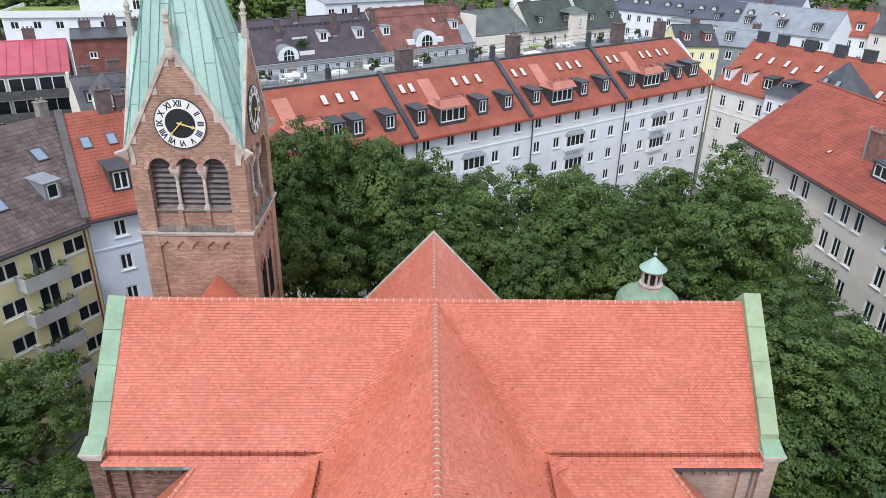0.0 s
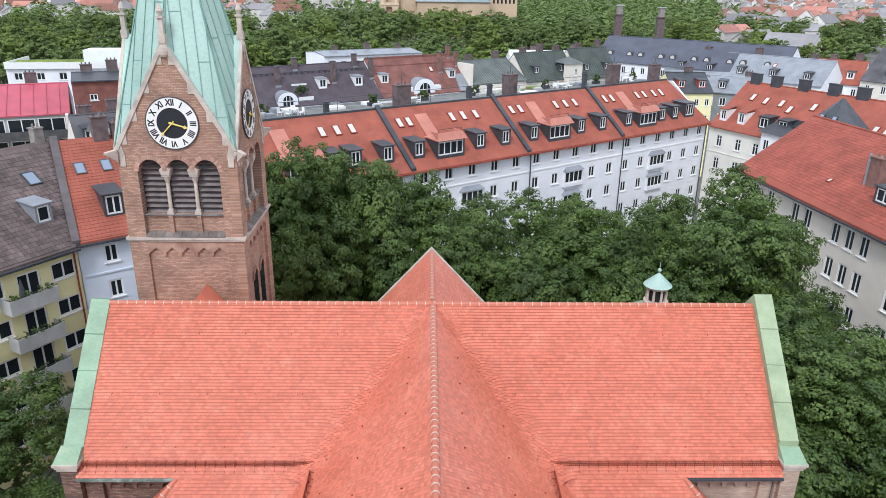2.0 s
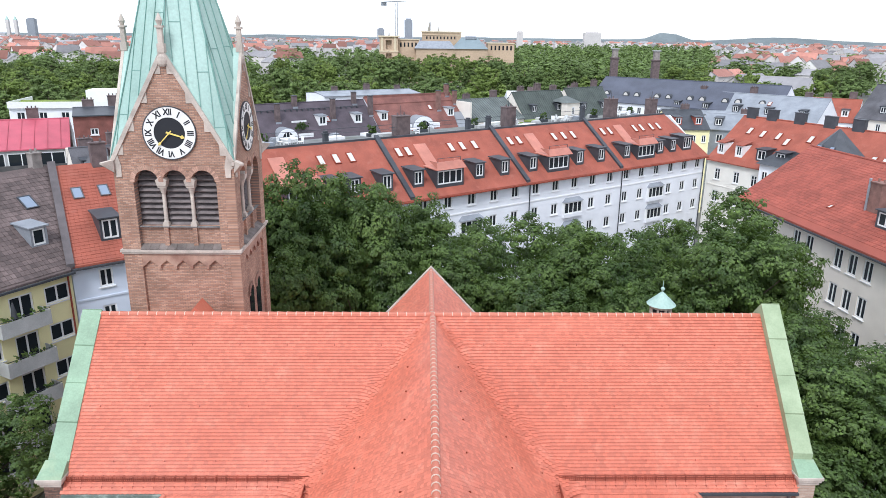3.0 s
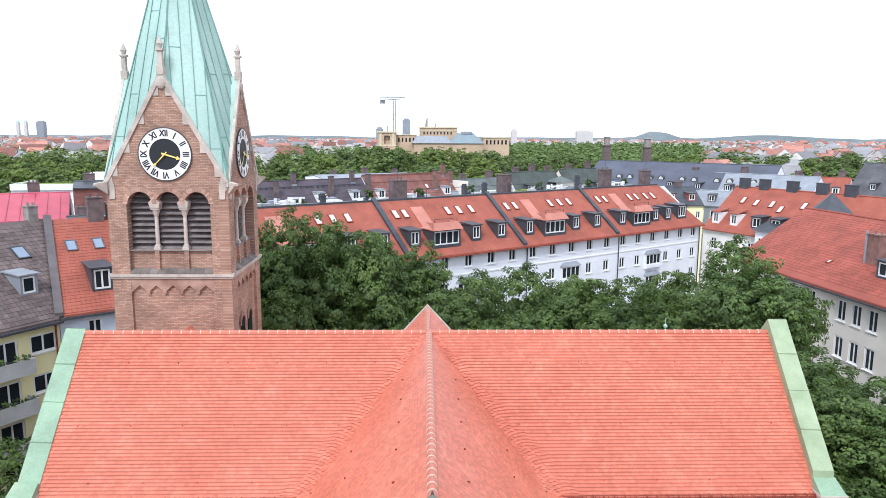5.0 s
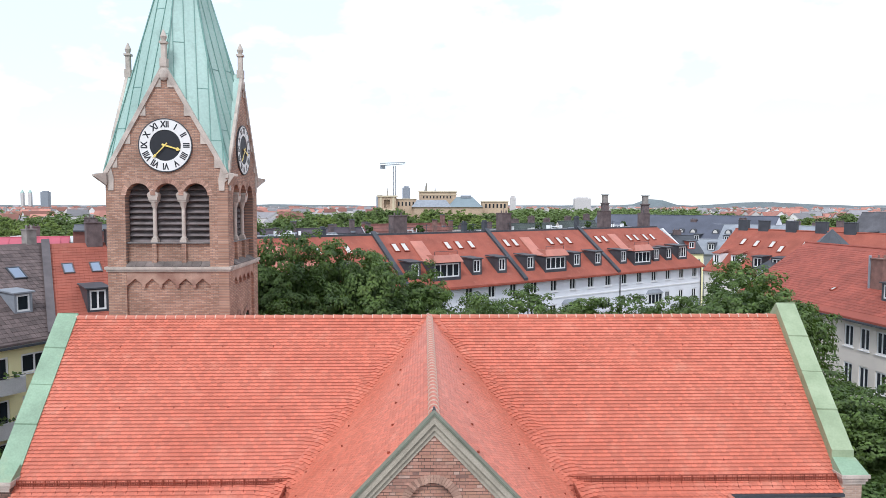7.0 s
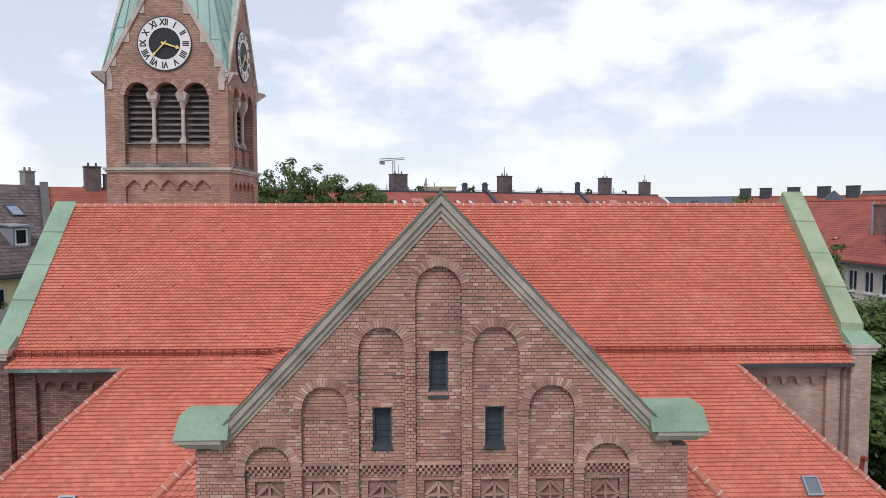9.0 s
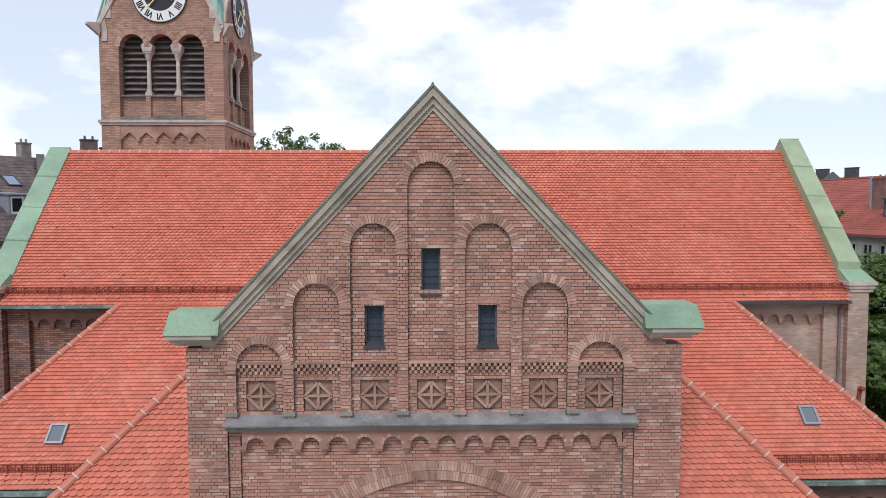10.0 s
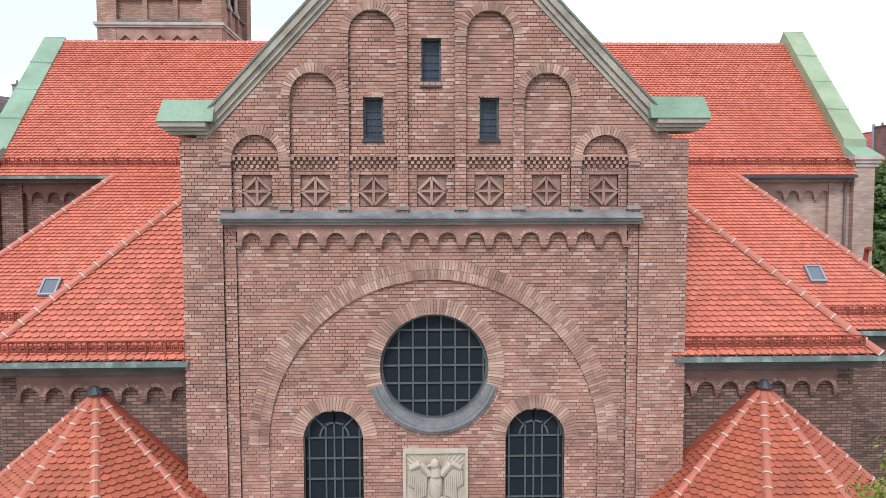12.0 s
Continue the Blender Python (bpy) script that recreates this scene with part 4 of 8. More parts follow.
# carved panel between the arched windows
def relief():
    x, y = CX + .02, GY + .17
    zt, zb = 8.66, 6.9
    bm = boxes((x - .72, x + .72, y - .05, y + .05, zb, zt), (x - .72, x + .72, y - .1, y - .05, zt - .09, zt), (x - .72, x - .65, y - .1, y - .05, zb, zt - .09), (x + .65, x + .72, y - .1, y - .05, zb, zt - .09))
    for i in range(22):
        a = radians(12 + i * 156 / 21)
        p = (x + .15 * math.cos(a), y - .055, 8.0 + .1 * math.sin(a))
        rr = min(.62 / max(.01, abs(math.cos(a))), .56 / max(.01, math.sin(a)))
        tube(bm, p, (x + rr * math.cos(a), y - .055, 8.0 + rr * math.sin(a)), .012, .02, 5)
    # stylised bird form: trunk, neck, spread vanes
    bmesh.ops.create_icosphere(bm, subdivisions=3, radius=1, matrix=Matrix.Translation((x, y - .12, 7.85)) @ Matrix.Diagonal((.15, .11, .36, 1)))
    bmesh.ops.create_icosphere(bm, subdivisions=2, radius=1, matrix=Matrix.Translation((x - .02, y - .16, 8.36)) @ Matrix.Diagonal((.11, .11, .13, 1)))
    tube(bm, (x, y - .13, 8.1), (x - .01, y - .15, 8.34), .13, .09, 10)
    tube(bm, (x - .08, y - .2, 8.36), (x - .2, y - .2, 8.32), .05, .015, 6)
    for s in (-1, 1):
        tube(bm, (x + s * .12, y - .1, 8.1), (x + s * .34, y - .1, 8.36), .09, .08, 8)
        tube(bm, (x + s * .34, y - .1, 8.36), (x + s * .56, y - .1, 8.24), .08, .06, 8)
        for i in range(9):
            px = x + s * (.2 + .045 * i)
            z0 = 8.3 - .05 * abs(i - 4) * .4
            tube(bm, (px, y - .09, z0), (px + s * .03, y - .075, 7.62 + .05 * i * (i > 5) - .02 * i), .035, .028, 6)
        tube(bm, (x + s * .08, y - .12, 7.6), (x + s * .11, y - .12, 7.3), .08, .05, 8)
    part("stone_relief", bm, material("sandstone_relief", (0.52, 0.44, 0.34), 0.9, 0.15, 2, 30, 0.3), gable, "carved pale sandstone relief panel")


relief()

# polygonal roofs of the stair turrets in front of the aisles
turrets = []
for s in (-1, 1):
    tx, ty, tz, te, rr = CX + s * 7.45, AF + .18, 9.95, 6.55, 4.0
    tw = thing("stair_turret", "half-octagonal brick turret with orange tiled roof", "turret", (tx, ty, 0), group="turrets beside the front")
    corners = ((180, .924), (202.5, 1), (247.5, 1), (292.5, 1), (337.5, 1), (360, .924))
    ring = [(tx + rr * f * math.cos(radians(a)), ty + rr * f * math.sin(radians(a)), te) for a, f in corners]
    roof = part("roof", mesh_from([(tx, ty, tz)] + ring, [(0, i, i + 1) for i in range(1, 6)]), TILE_OLD, tw)
    walls = [(tx + (rr - .3) * f * math.cos(radians(a)), ty + (rr - .3) * f * math.sin(radians(a))) for a, f in corners]
    part("wall", mesh_from([(a, b, 0) for a, b in walls] + [(a, b, te + .1) for a, b in walls], [(i, i + 1, i + 7, i + 6) for i in range(5)]), BRICK_Y, tw)
    sp = Soup()
    for i in range(5):
        p, q = Vector(ring[i]), Vector(ring[i + 1])
        u = (q - p).normalized()
        mid = (p + q) / 2
        v = Vector((tx, ty, tz)) - mid
        w = (q - p).length
        foot = p + u * (Vector((tx, ty, tz)) - p).dot(u)
        v = Vector((tx, ty, tz)) - foot
        tiles(sp, p, u, v, [(0, 0), (w, 0), ((foot - p).dot(u), v.length)])
    sp.part("tiles", TILE_OLD, roof, "rounded clay tiles", "stuff")
    for p in ring[1:5]:
        ridge(roof, p, (tx, ty, tz - .03), CAP_SMALL, .34)
    for e in (ring[0], ring[5]):
        bm = bmesh.new()
        slab(bm, [(tx, AF + .1, tz + .09), (e[0], AF + .1, te + .08), (e[0], AF + .1, te), (tx, AF + .1, tz)], (0, .2, 0))
        part("flashing", bm, GUARD, tw)
    bm = bmesh.new()
    bmesh.ops.create_cone(bm, cap_ends=True, segments=10, radius1=.2, radius2=.06, depth=.15, matrix=Matrix.Translation((tx, ty - .05, tz + .07)))
    part("lead_cap", bm, LEAD, tw)
# ---- clock tower ----
TC = Vector((TWX, TWY + TWH, 0))
tower = thing("church_tower", "brick bell tower with clock faces and a green copper spire", "tower", tuple(TC))
SP_TOP, SP_K = 40.7, 0.303


def numeral_mesh(text, size):
    cu = bpy.data.curves.new("numeral", 'FONT')
    cu.body, cu.size, cu.align_x, cu.align_y, cu.extrude = text, size, 'CENTER', 'CENTER', .002
    cu.offset = .015
    ob = bpy.data.objects.new("numeral", cu)
    scene.collection.objects.link(ob)
    me = bpy.data.meshes.new_from_object(ob.evaluated_get(bpy.context.evaluated_depsgraph_get()))
    bpy.data.objects.remove(ob)
    me.name = "numeral"
    me.materials.clear()
    me.materials.append(BLACK)
    return me


NUMERALS = [numeral_mesh(t, .39) for t in ("XII", "I", "II", "III", "IIII", "V", "VI", "VII", "VIII", "IX", "X", "XI")]


def tower_face(rot, brick):
    """One side: local x along the wall, y outward is negative, z up."""
    m = Matrix.Translation(TC) @ Matrix.Rotation(radians(rot), 4, 'Z')

    def fp(name, bm, mat, label="", parent=tower, kind=""):
        bm.transform(m)
        return part(name, bm, mat, parent, label, kind)
    h = TWH
    y0, y1 = -h, -h + .5
    # lower stage with recessed panel
    for b_ in ((-h, -2.02, y0, y1, 0, 22.55), (2.02, h - .5, y0, y1, 0, 22.55), (-2.02, 2.02, y0 + .14, y1, 0, 22.55)):
        fp("shaft_wall", boxes(b_), brick)
    # pointed corbel table
    n = 5
    w = 4.04 / n
    for i in range(n):
        a = -2.02 + w * i
        bm = bmesh.new()
        slab(bm, [(a, y0 + .02, 21.75), (a + w / 2, y0 + .02, 22.1), (a + w, y0 + .02, 21.75), (a + w, y0 + .02, 22.5), (a, y0 + .02, 22.5)], (0, .115, 0))
        fp("corbel_arch", bm, BRICK_CUT, "pointed brick corbel arch")
        if i:
            s = Soup()
            s.hexa([(a - .06, y0 + .03, 21.66), (a + .06, y0 + .03, 21.66), (a + .06, y0 + .14, 21.66), (a - .06, y0 + .14, 21.66), (a - .1, y0 + .0, 21.8), (a + .1, y0 + .0, 21.8), (a + .1, y0 + .14, 21.8), (a - .1, y0 + .14, 21.8)])
            s.v = [tuple(m @ Vector(v)) for v in s.v]
            s.part("corbel", BRICK_CUT, tower)
    fp("string_course", boxes((-h - .12, h - .0, y0 - .12, y0, 22.55, 22.68), (-h - .06, h, y0 - .06, y0, 22.45, 22.548)), STONE, "pale stone string course")
    for i in range(9):
        a, b = -2.0 + 4.0 * i / 9 + .008, -2.0 + 4.0 * (i + 1) / 9 - .008
        bm = bmesh.new()
        slab(bm, [(a, y0 - .11, 22.685), (b, y0 - .11, 22.685), (b, y0 + .26, 22.9), (a, y0 + .26, 22.9)], (0, 0, .03))
        fp("ledge_slab", bm, LEDGE_SLAB, "dark weathered ledge slab")
    # belfry: corner piers, breast wall, arched plate
    fp("belfry_pier", boxes((-h, -2.0, y0, y1, 22.68, 27.12)), brick)
    fp("belfry_pier", boxes((2.0, h - .5, y0, y1, 22.68, 27.12)), brick)
    fp("breast_wall", boxes((-2.0, 2.0, y0 + .25, y1, 22.68, 23.85), (-.82, -.6, y0 + .12, y0 + .25, 22.8, 23.85), (.6, .82, y0 + .12, y0 + .25, 22.8, 23.85)), brick)
    bm = bmesh.new()
    cs = (-1.36, 0.0, 1.36)
    outline = [(-2.0, 26.12)]
    for c in cs:
        outline += arc(c, 26.12, .58, 180, 0, 12)
    outline += [(2.0, 26.12)]
    lo = [[bm.verts.new((x, y, z)) for x, z in outline] for y in (y0, y1)]
    hi = [[bm.verts.new((x, y, 27.12)) for x, z in outline] for y in (y0, y1)]
    for i in range(len(outline) - 1):
        bm.faces.new([lo[0][i], lo[0][i + 1], hi[0][i + 1], hi[0][i]])
        bm.faces.new([lo[1][i + 1], lo[1][i], hi[1][i], hi[1][i + 1]])
        bm.faces.new([lo[0][i + 1], lo[0][i], lo[1][i], lo[1][i + 1]])
        bm.faces.new([hi[0][i], hi[0][i + 1], hi[1][i + 1], hi[1][i]])
    bmesh.ops.recalc_face_normals(bm, faces=bm.faces[:])
    fp("arch_wall", bm, brick)
    vs = Soup()
    for c in cs:
        voussoirs(vs, c, 26.12, .58, .82 if c else .8, 8 if c == 0 else 0, 172 if c == 0 else 180, y0 - .01, y0 + .05, .09)
    vs.v = [tuple(m @ Vector(v)) for v in vs.v]
    vs.part("arch_bricks", BRICK_CUT, tower, kind="stuff")
    for c in (-.69, .69):
        bm = bmesh.new()
        box(bm, c - .16, c + .16, y0 + .1, y0 + .42, 23.85, 23.97)
        box(bm, c - .13, c + .13, y0 + .13, y0 + .39, 23.97, 24.06)
        tube(bm, (c, y0 + .26, 24.06), (c, y0 + .26, 24.14), .135, .1, 12)
        tube(bm, (c, y0 + .26, 24.14), (c, y0 + .26, 25.5), .1, .09, 12)
        tube(bm, (c, y0 + .26, 25.5), (c, y0 + .26, 25.82), .1, .2, 12)
        box(bm, c - .2, c + .2, y0 + .06, y0 + .46, 25.82, 25.9)
        slab(bm, [(c - .2, y0 + .03, 25.9), (c + .2, y0 + .03, 25.9), (c + .27, y0 + .0, 26.18), (c, y0 - .015, 26.42), (c - .27, y0 + .0, 26.18)], (0, .45, 0))
        fp("column", bm, STONE, "pale stone column with cushion capital")
    sill = bmesh.new()
    box(sill, -2.0, 2.0, y0 + .1, y0 + .5, 23.8, 23.849)
    fp("sill", sill, LEDGE)
    for c in cs:
        lou = part("louvre", bmesh.new(), LOUVRE, tower, "grey slatted wooden louvre")
        bm = bmesh.new()
        for i in range(10):
            zz = 23.95 + i * .285
            mm = pose(c, y0 + .56, zz) @ pose(0, 0, 0, 35, 0, 0)
            box(bm, -.62, .62, -.17, .17, -.015, .015, mm)
        bm.transform(Matrix.Translation(-base_of(tower)) @ m)
        bm.to_mesh(lou.data)
        bm.free()
    fp("belfry_core", boxes((-2.2, 2.2, -2.12, -2.0, 22.7, 27.1)), LOUVRE)
    # gable with stone rakes
    k = (32.25 - 27.12) / h
    bm = bmesh.new()
    slab(bm, [(-h, y0, 27.12), (h, y0, 27.12), (0, y0, 32.25)], (0, .3, 0))
    fp("clock_gable", bm, brick)
    for s_ in (-1, 1):
        d = Vector((s_, 0, -k)).normalized()
        nn = Vector((s_ * k, 0, 1)).normalized()
        a = Vector((0, y0 - .09, 32.45))
        bm = bmesh.new()
        slab(bm, [tuple(a), tuple(a + d * 6.05), tuple(a + d * 5.98 - nn * .2), tuple(a - Vector((0, 0, .2 / nn.z)))], (0, .15, 0))
        for f in (.1, .36, .62, .84):      # quoins with upright inner edges
            c = a + d * 5.9 * f - nn * .16
            q = c + d * (.62 / abs(d.z))
            slab(bm, [(c.x, y0 - .04, c.z), (c.x, y0 - .04, q.z), (q.x, y0 - .04, q.z)], (0, .08, 0))
        fp("rake_stone", bm, STONE, "pale stone raking coping")
    bm = boxes((-.16, .16, y0 - .12, y0 + .2, 32.2, 32.6), (-.11, .11, y0 - .07, y0 + .15, 32.6, 33.3), (-.17, .17, y0 - .13, y0 + .21, 33.3, 33.4))
    tube(bm, (0, y0 + .04, 33.4), (0, y0 + .04, 33.62), .09, .17, 8)
    tube(bm, (0, y0 + .04, 33.62), (0, y0 + .04, 33.95), .17, .03, 8)
    fp("finial", bm, STONE, "pale carved stone finial")
    bm = bmesh.new()
    bmesh.ops.create_uvsphere(bm, u_segments=10, v_segments=6, radius=.26, matrix=Matrix.Translation((0, y0 - .05, 31.85)) @ Matrix.Diagonal((1, .5, 1.2, 1)))
    fp("boss", bm, STONE)
    # corner spout
    bm = bmesh.new()
    slab(bm, [(-h + .3, y0 - .06, 27.45), (-h - .1, y0 - .06, 27.1), (-h - .12, y0 - .06, 26.95), (-h + .12, y0 - .06, 26.75), (-h + .14, y0 - .06, 26.35), (-h + .4, y0 - .06, 26.35), (-h + .42, y0 - .06, 26.9)], (0, .12, 0))
    fp("corner_stone", bm, STONE)
    bm = bmesh.new()
    slab(bm, [(h - .3, y0 - .06, 27.45), (h + .1, y0 - .06, 27.1), (h + .12, y0 - .06, 26.95), (h - .12, y0 - .06, 26.75), (h - .14, y0 - .06, 26.35), (h - .4, y0 - .06, 26.35), (h - .42, y0 - .06, 26.9)], (0, .12, 0))
    fp("corner_stone", bm, STONE)
    bm = bmesh.new()
    slab(bm, [(-h - .02, y0 - .02, 27.2), (-h - .42, y0 - .42, 27.12), (-h - .42, y0 - .42, 27.02), (-h - .02, y0 - .02, 26.6)], (.16, -.16, 0))
    fp("spout", bm, STONE)
    # clock
    clock = part("clock", bmesh.new(), LEAD, tower, "white clock dial with black Roman numerals and gilt hands")
    base = Matrix.Translation(-base_of(tower)) @ m
    cz = 28.5
    bm = ring_arc(bmesh.new(), 0, cz, 1.235, 1.275, 0, 360, y0 - .085, y0 + .02, 48)
    bm.transform(base)
    bm.to_mesh(clock.data)
    bm.free()

    def cp(name, bm, mat):
        bm.transform(base)
        me = bpy.data.meshes.new(name)
        bm.to_mesh(me)
        bm.free()
        me.materials.append(mat)
        ob = new(name, me)
        ob.parent = clock
        return ob
    cp("dial_ring", ring_arc(bmesh.new(), 0, cz, .74, 1.23, 0, 360, y0 - .07, y0 + .02, 48), DIAL)
    bm = bmesh.new()
    bmesh.ops.create_cone(bm, cap_ends=True, segments=40, radius1=.76, radius2=.76, depth=.05, matrix=Matrix.Translation((0, y0 - .02, cz)) @ Matrix.Rotation(radians(90), 4, 'X'))
    cp("dial_centre", bm, BLACK)
    for i, me in enumerate(NUMERALS):
        ob = new("numeral", me)
        ob.parent = clock
        a = radians(90 - 30 * i)
        ob.matrix_local = base @ Matrix.Translation((.985 * math.cos(a), y0 - .074, cz + .985 * math.sin(a))) @ Matrix.Rotation(radians(30 * i), 4, 'Y') @ Matrix.Rotation(radians(90), 4, 'X') @ Matrix.Diagonal((.85, 1.05, 1, 1))
    for name, ang, ln, wd in (("minute_hand", 224, .84, .03), ("hour_hand", 107, .76, .045)):
        mm = pose(0, y0 - .12 - (.02 if ln > .8 else 0), cz) @ pose(0, 0, 0, 0, ang, 0)
        bm = bmesh.new()
        slab(bm, [(-wd, 0, -.15), (wd, 0, -.15), (wd * .7, 0, ln * .72), (wd * 2.2, 0, ln * .8), (0, 0, ln), (-wd * 2.2, 0, ln * .8), (-wd * .7, 0, ln * .72)], (0, .02, 0), mm)
        cp(name, bm, GILT)


tower_face(0, BRICK_Y)
tower_face(90, BRICK_X)
tower_face(180, BRICK_Y)
tower_face(270, BRICK_X)
# paired windows low on the side that faces the yard
for yy in (-.75, .75):
    bm = bmesh.new()
    x = TC.x + TWH - .13
    pts = [(yy - .42, 17.0), (yy + .42, 17.0)] + arc(yy, 19.6, .42, 0, 180, 12)
    slab(bm, [(x, TC.y + a, b) for a, b in pts], (.03, 0, 0))
    part("side_window", bm, GLASS, tower, "narrow arched tower window")
    vs = Soup()
    voussoirs(vs, yy, 19.6, .42, .66, 0, 180, -.02, .05, .09)
    vs.v = [(x + .06 - b, TC.y + a, c) for a, b, c in vs.v]
    vs.part("arch_bricks", BRICK_CUT, tower, kind="stuff")


def spire():
    """Octagonal copper pyramid; its edges run down to the corners and to the ridges of the four gables."""
    h = TWH + .04
    top = Vector((0, 0, SP_TOP))
    ring, peaks = [], []
    for i in range(4):
        a = radians(-90 + 90 * i)
        d, e = Vector((math.cos(a), math.sin(a), 0)), Vector((math.cos(a + radians(45)), math.sin(a + radians(45)), 0))
        ring.append(d * SP_K * (SP_TOP - 32.42) + Vector((0, 0, 32.4)))
        ring.append(e * h * 1.4142 + Vector((0, 0, 27.2)))
        peaks.append(d * h + Vector((0, 0, 32.42)))
    bm = mesh_from([tuple(TC + p) for p in ring] + [tuple(TC + top)], [(i, (i + 1) % 8, 8) for i in range(8)])
    sp = part("spire", bm, COPPER, tower, "tall faceted spire of verdigris copper sheet")
    bm = mesh_from([tuple(TC + p) for p in peaks] + [tuple(TC + p) for p in ring], [(i, 4 + 2 * i, 5 + 2 * i) for i in range(4)] + [(i, 4 + 2 * i, 4 + (2 * i - 1) % 8) for i in range(4)])
    part("gable_roof", bm, COPPER, tower, "small copper roofs behind the clock gables")
    seams = Soup()

    def seam(a, b, n, w, hh):
        t = (b - a).cross(n).normalized()
        seams.hexa([tuple(TC + a - t * w - n * .03), tuple(TC + a + t * w - n * .03), tuple(TC + b + t * w - n * .03), tuple(TC + b - t * w - n * .03),
                    tuple(TC + a - t * w + n * hh), tuple(TC + a + t * w + n * hh), tuple(TC + b + t * w + n * hh), tuple(TC + b - t * w + n * hh)])
    for i in range(8):
        p, q = ring[i], ring[(i + 1) % 8]
        n = (q - p).cross(top - p).normalized()
        if n.z < 0:
            n = -n
        seam(p, p.lerp(top, .985), n, .028, .05)
        e = Vector((0, 0, 1)).cross(n).normalized()
        tri = [p, q, top]
        lo, hi = min(v.dot(e) for v in tri), max(v.dot(e) for v in tri)
        t = lo + .3
        lines = []
        while t < hi - .12:
            cut = []
            for a, b in zip(tri, tri[1:] + tri[:1]):
                da, db = a.dot(e) - t, b.dot(e) - t
                if da * db < 0:
                    cut.append(a.lerp(b, da / (da - db)))
            if len(cut) == 2:
                cut.sort(key=lambda v: v.z)
                lines.append(cut)
                seam(cut[0], cut[1], n, .014, .035)
            t += .52
        for c, d in zip(lines, lines[1:]):          # a cross seam here and there between the sheets
            z = RND.uniform(max(c[0].z, d[0].z), min(c[1].z, d[1].z))
            ends = [k[0].lerp(k[1], (z - k[0].z) / (k[1].z - k[0].z)) for k in (c, d)]
            seam(ends[0], ends[1], n, .02, .012)
    seams.part("standing_seams", material("seam_copper", (0.16, 0.29, 0.25), 0.6, 0.2, 1, 14, 0.05), sp, "standing seams of the copper sheets", "stuff")


spire()

# ---- lantern over the chapel dome ----
LX, LY = 15.05, 41.3
lan = thing("roof_lantern", "small round stone lantern with copper cap on a dome", "lantern", (LX, LY, 0))
bm = tube(bmesh.new(), (LX, LY, 0), (LX, LY, 14.2), 2.1, 2.1, 20)
part("drum", bm, BRICK_Y, lan)
bm = bmesh.new()
bmesh.ops.create_uvsphere(bm, u_segments=24, v_segments=12, radius=1, matrix=Matrix.Translation((LX, LY, 14.2)) @ Matrix.Diagonal((2.2, 2.2, 1.35, 1)))
part("dome", bm, COPPER_GABLE, lan, "low green copper dome")
bm = tube(bmesh.new(), (LX, LY, 15.3), (LX, LY, 15.75), .75, .68, 16)
tube(bm, (LX, LY, 15.75), (LX, LY, 15.85), .8, .8, 16)
tube(bm, (LX, LY, 16.75), (LX, LY, 16.95), .74, .8, 16)
part("base_ring", bm, STONE, lan)
for i in range(8):
    a = math.pi / 4 * i + .2
    x, y = LX + .62 * math.cos(a), LY + .62 * math.sin(a)
    part("colonnette", tube(bmesh.new(), (x, y, 15.85), (x, y, 16.75), .09, .08, 8), STONE, lan)
part("core", tube(bmesh.new(), (LX, LY, 15.85), (LX, LY, 16.75), .48, .48, 12), BLACK, lan)
bm = tube(bmesh.new(), (LX, LY, 16.93), (LX, LY, 17.75), .92, .06, 16)
part("cap", bm, COPPER, lan, "conical green copper cap")
bm = tube(bmesh.new(), (LX, LY, 17.7), (LX, LY, 18.5), .03, .015, 6)
bmesh.ops.create_uvsphere(bm, u_segments=10, v_segments=6, radius=.13, matrix=Matrix.Translation((LX, LY, 17.95)))
part("ball_finial", bm, COPPER, lan)
# ---- houses ----
def house_at(name, label, x, y, ang, category="house", group=""):
    e = new(name)
    e.matrix_basis = pose(x, y, 0, 0, 0, ang)
    return tagged(e, label, category, group)


def lp(name, bm, mat, parent, label="", kind=""):
    """A part in the coordinates of its house."""
    me = bpy.data.meshes.new(name)
    bm.to_mesh(me)
    bm.free()
    for q in (mat if isinstance(mat, (list, tuple)) else [mat]):
        me.materials.append(q)
    ob = new(name, me)
    ob.parent = parent
    return tagged(ob, label, kind=kind)


def lput(name, me, parent, m=None):
    ob = new(name, me)
    ob.parent = parent
    if m is not None:
        ob.matrix_local = m
    return ob


def pierced(bm, x0, x1, z0, z1, holes, y0=0.0, y1=.35):
    """A wall with real openings, as a patchwork of blocks."""
    zs = sorted({z0, z1, *[min(max(h[k], z0), z1) for h in holes for k in (2, 3)]})
    for a, b in zip(zs, zs[1:]):
        if b - a < .01:
            continue
        segs = [(x0, x1, 0)]
        for h in holes:
            if h[2] < (a + b) / 2 < h[3]:
                segs = paint(segs, h[0], h[1], None)
        for p, q, _ in segs:
            if q - p > .01:
                box(bm, p, q, y0, y1, a, b)
    return bm


WINDOWS = {}


def mesh_of(name, bm, mat):
    me = bpy.data.meshes.new(name)
    bm.to_mesh(me)
    bm.free()
    me.materials.append(mat)
    return me


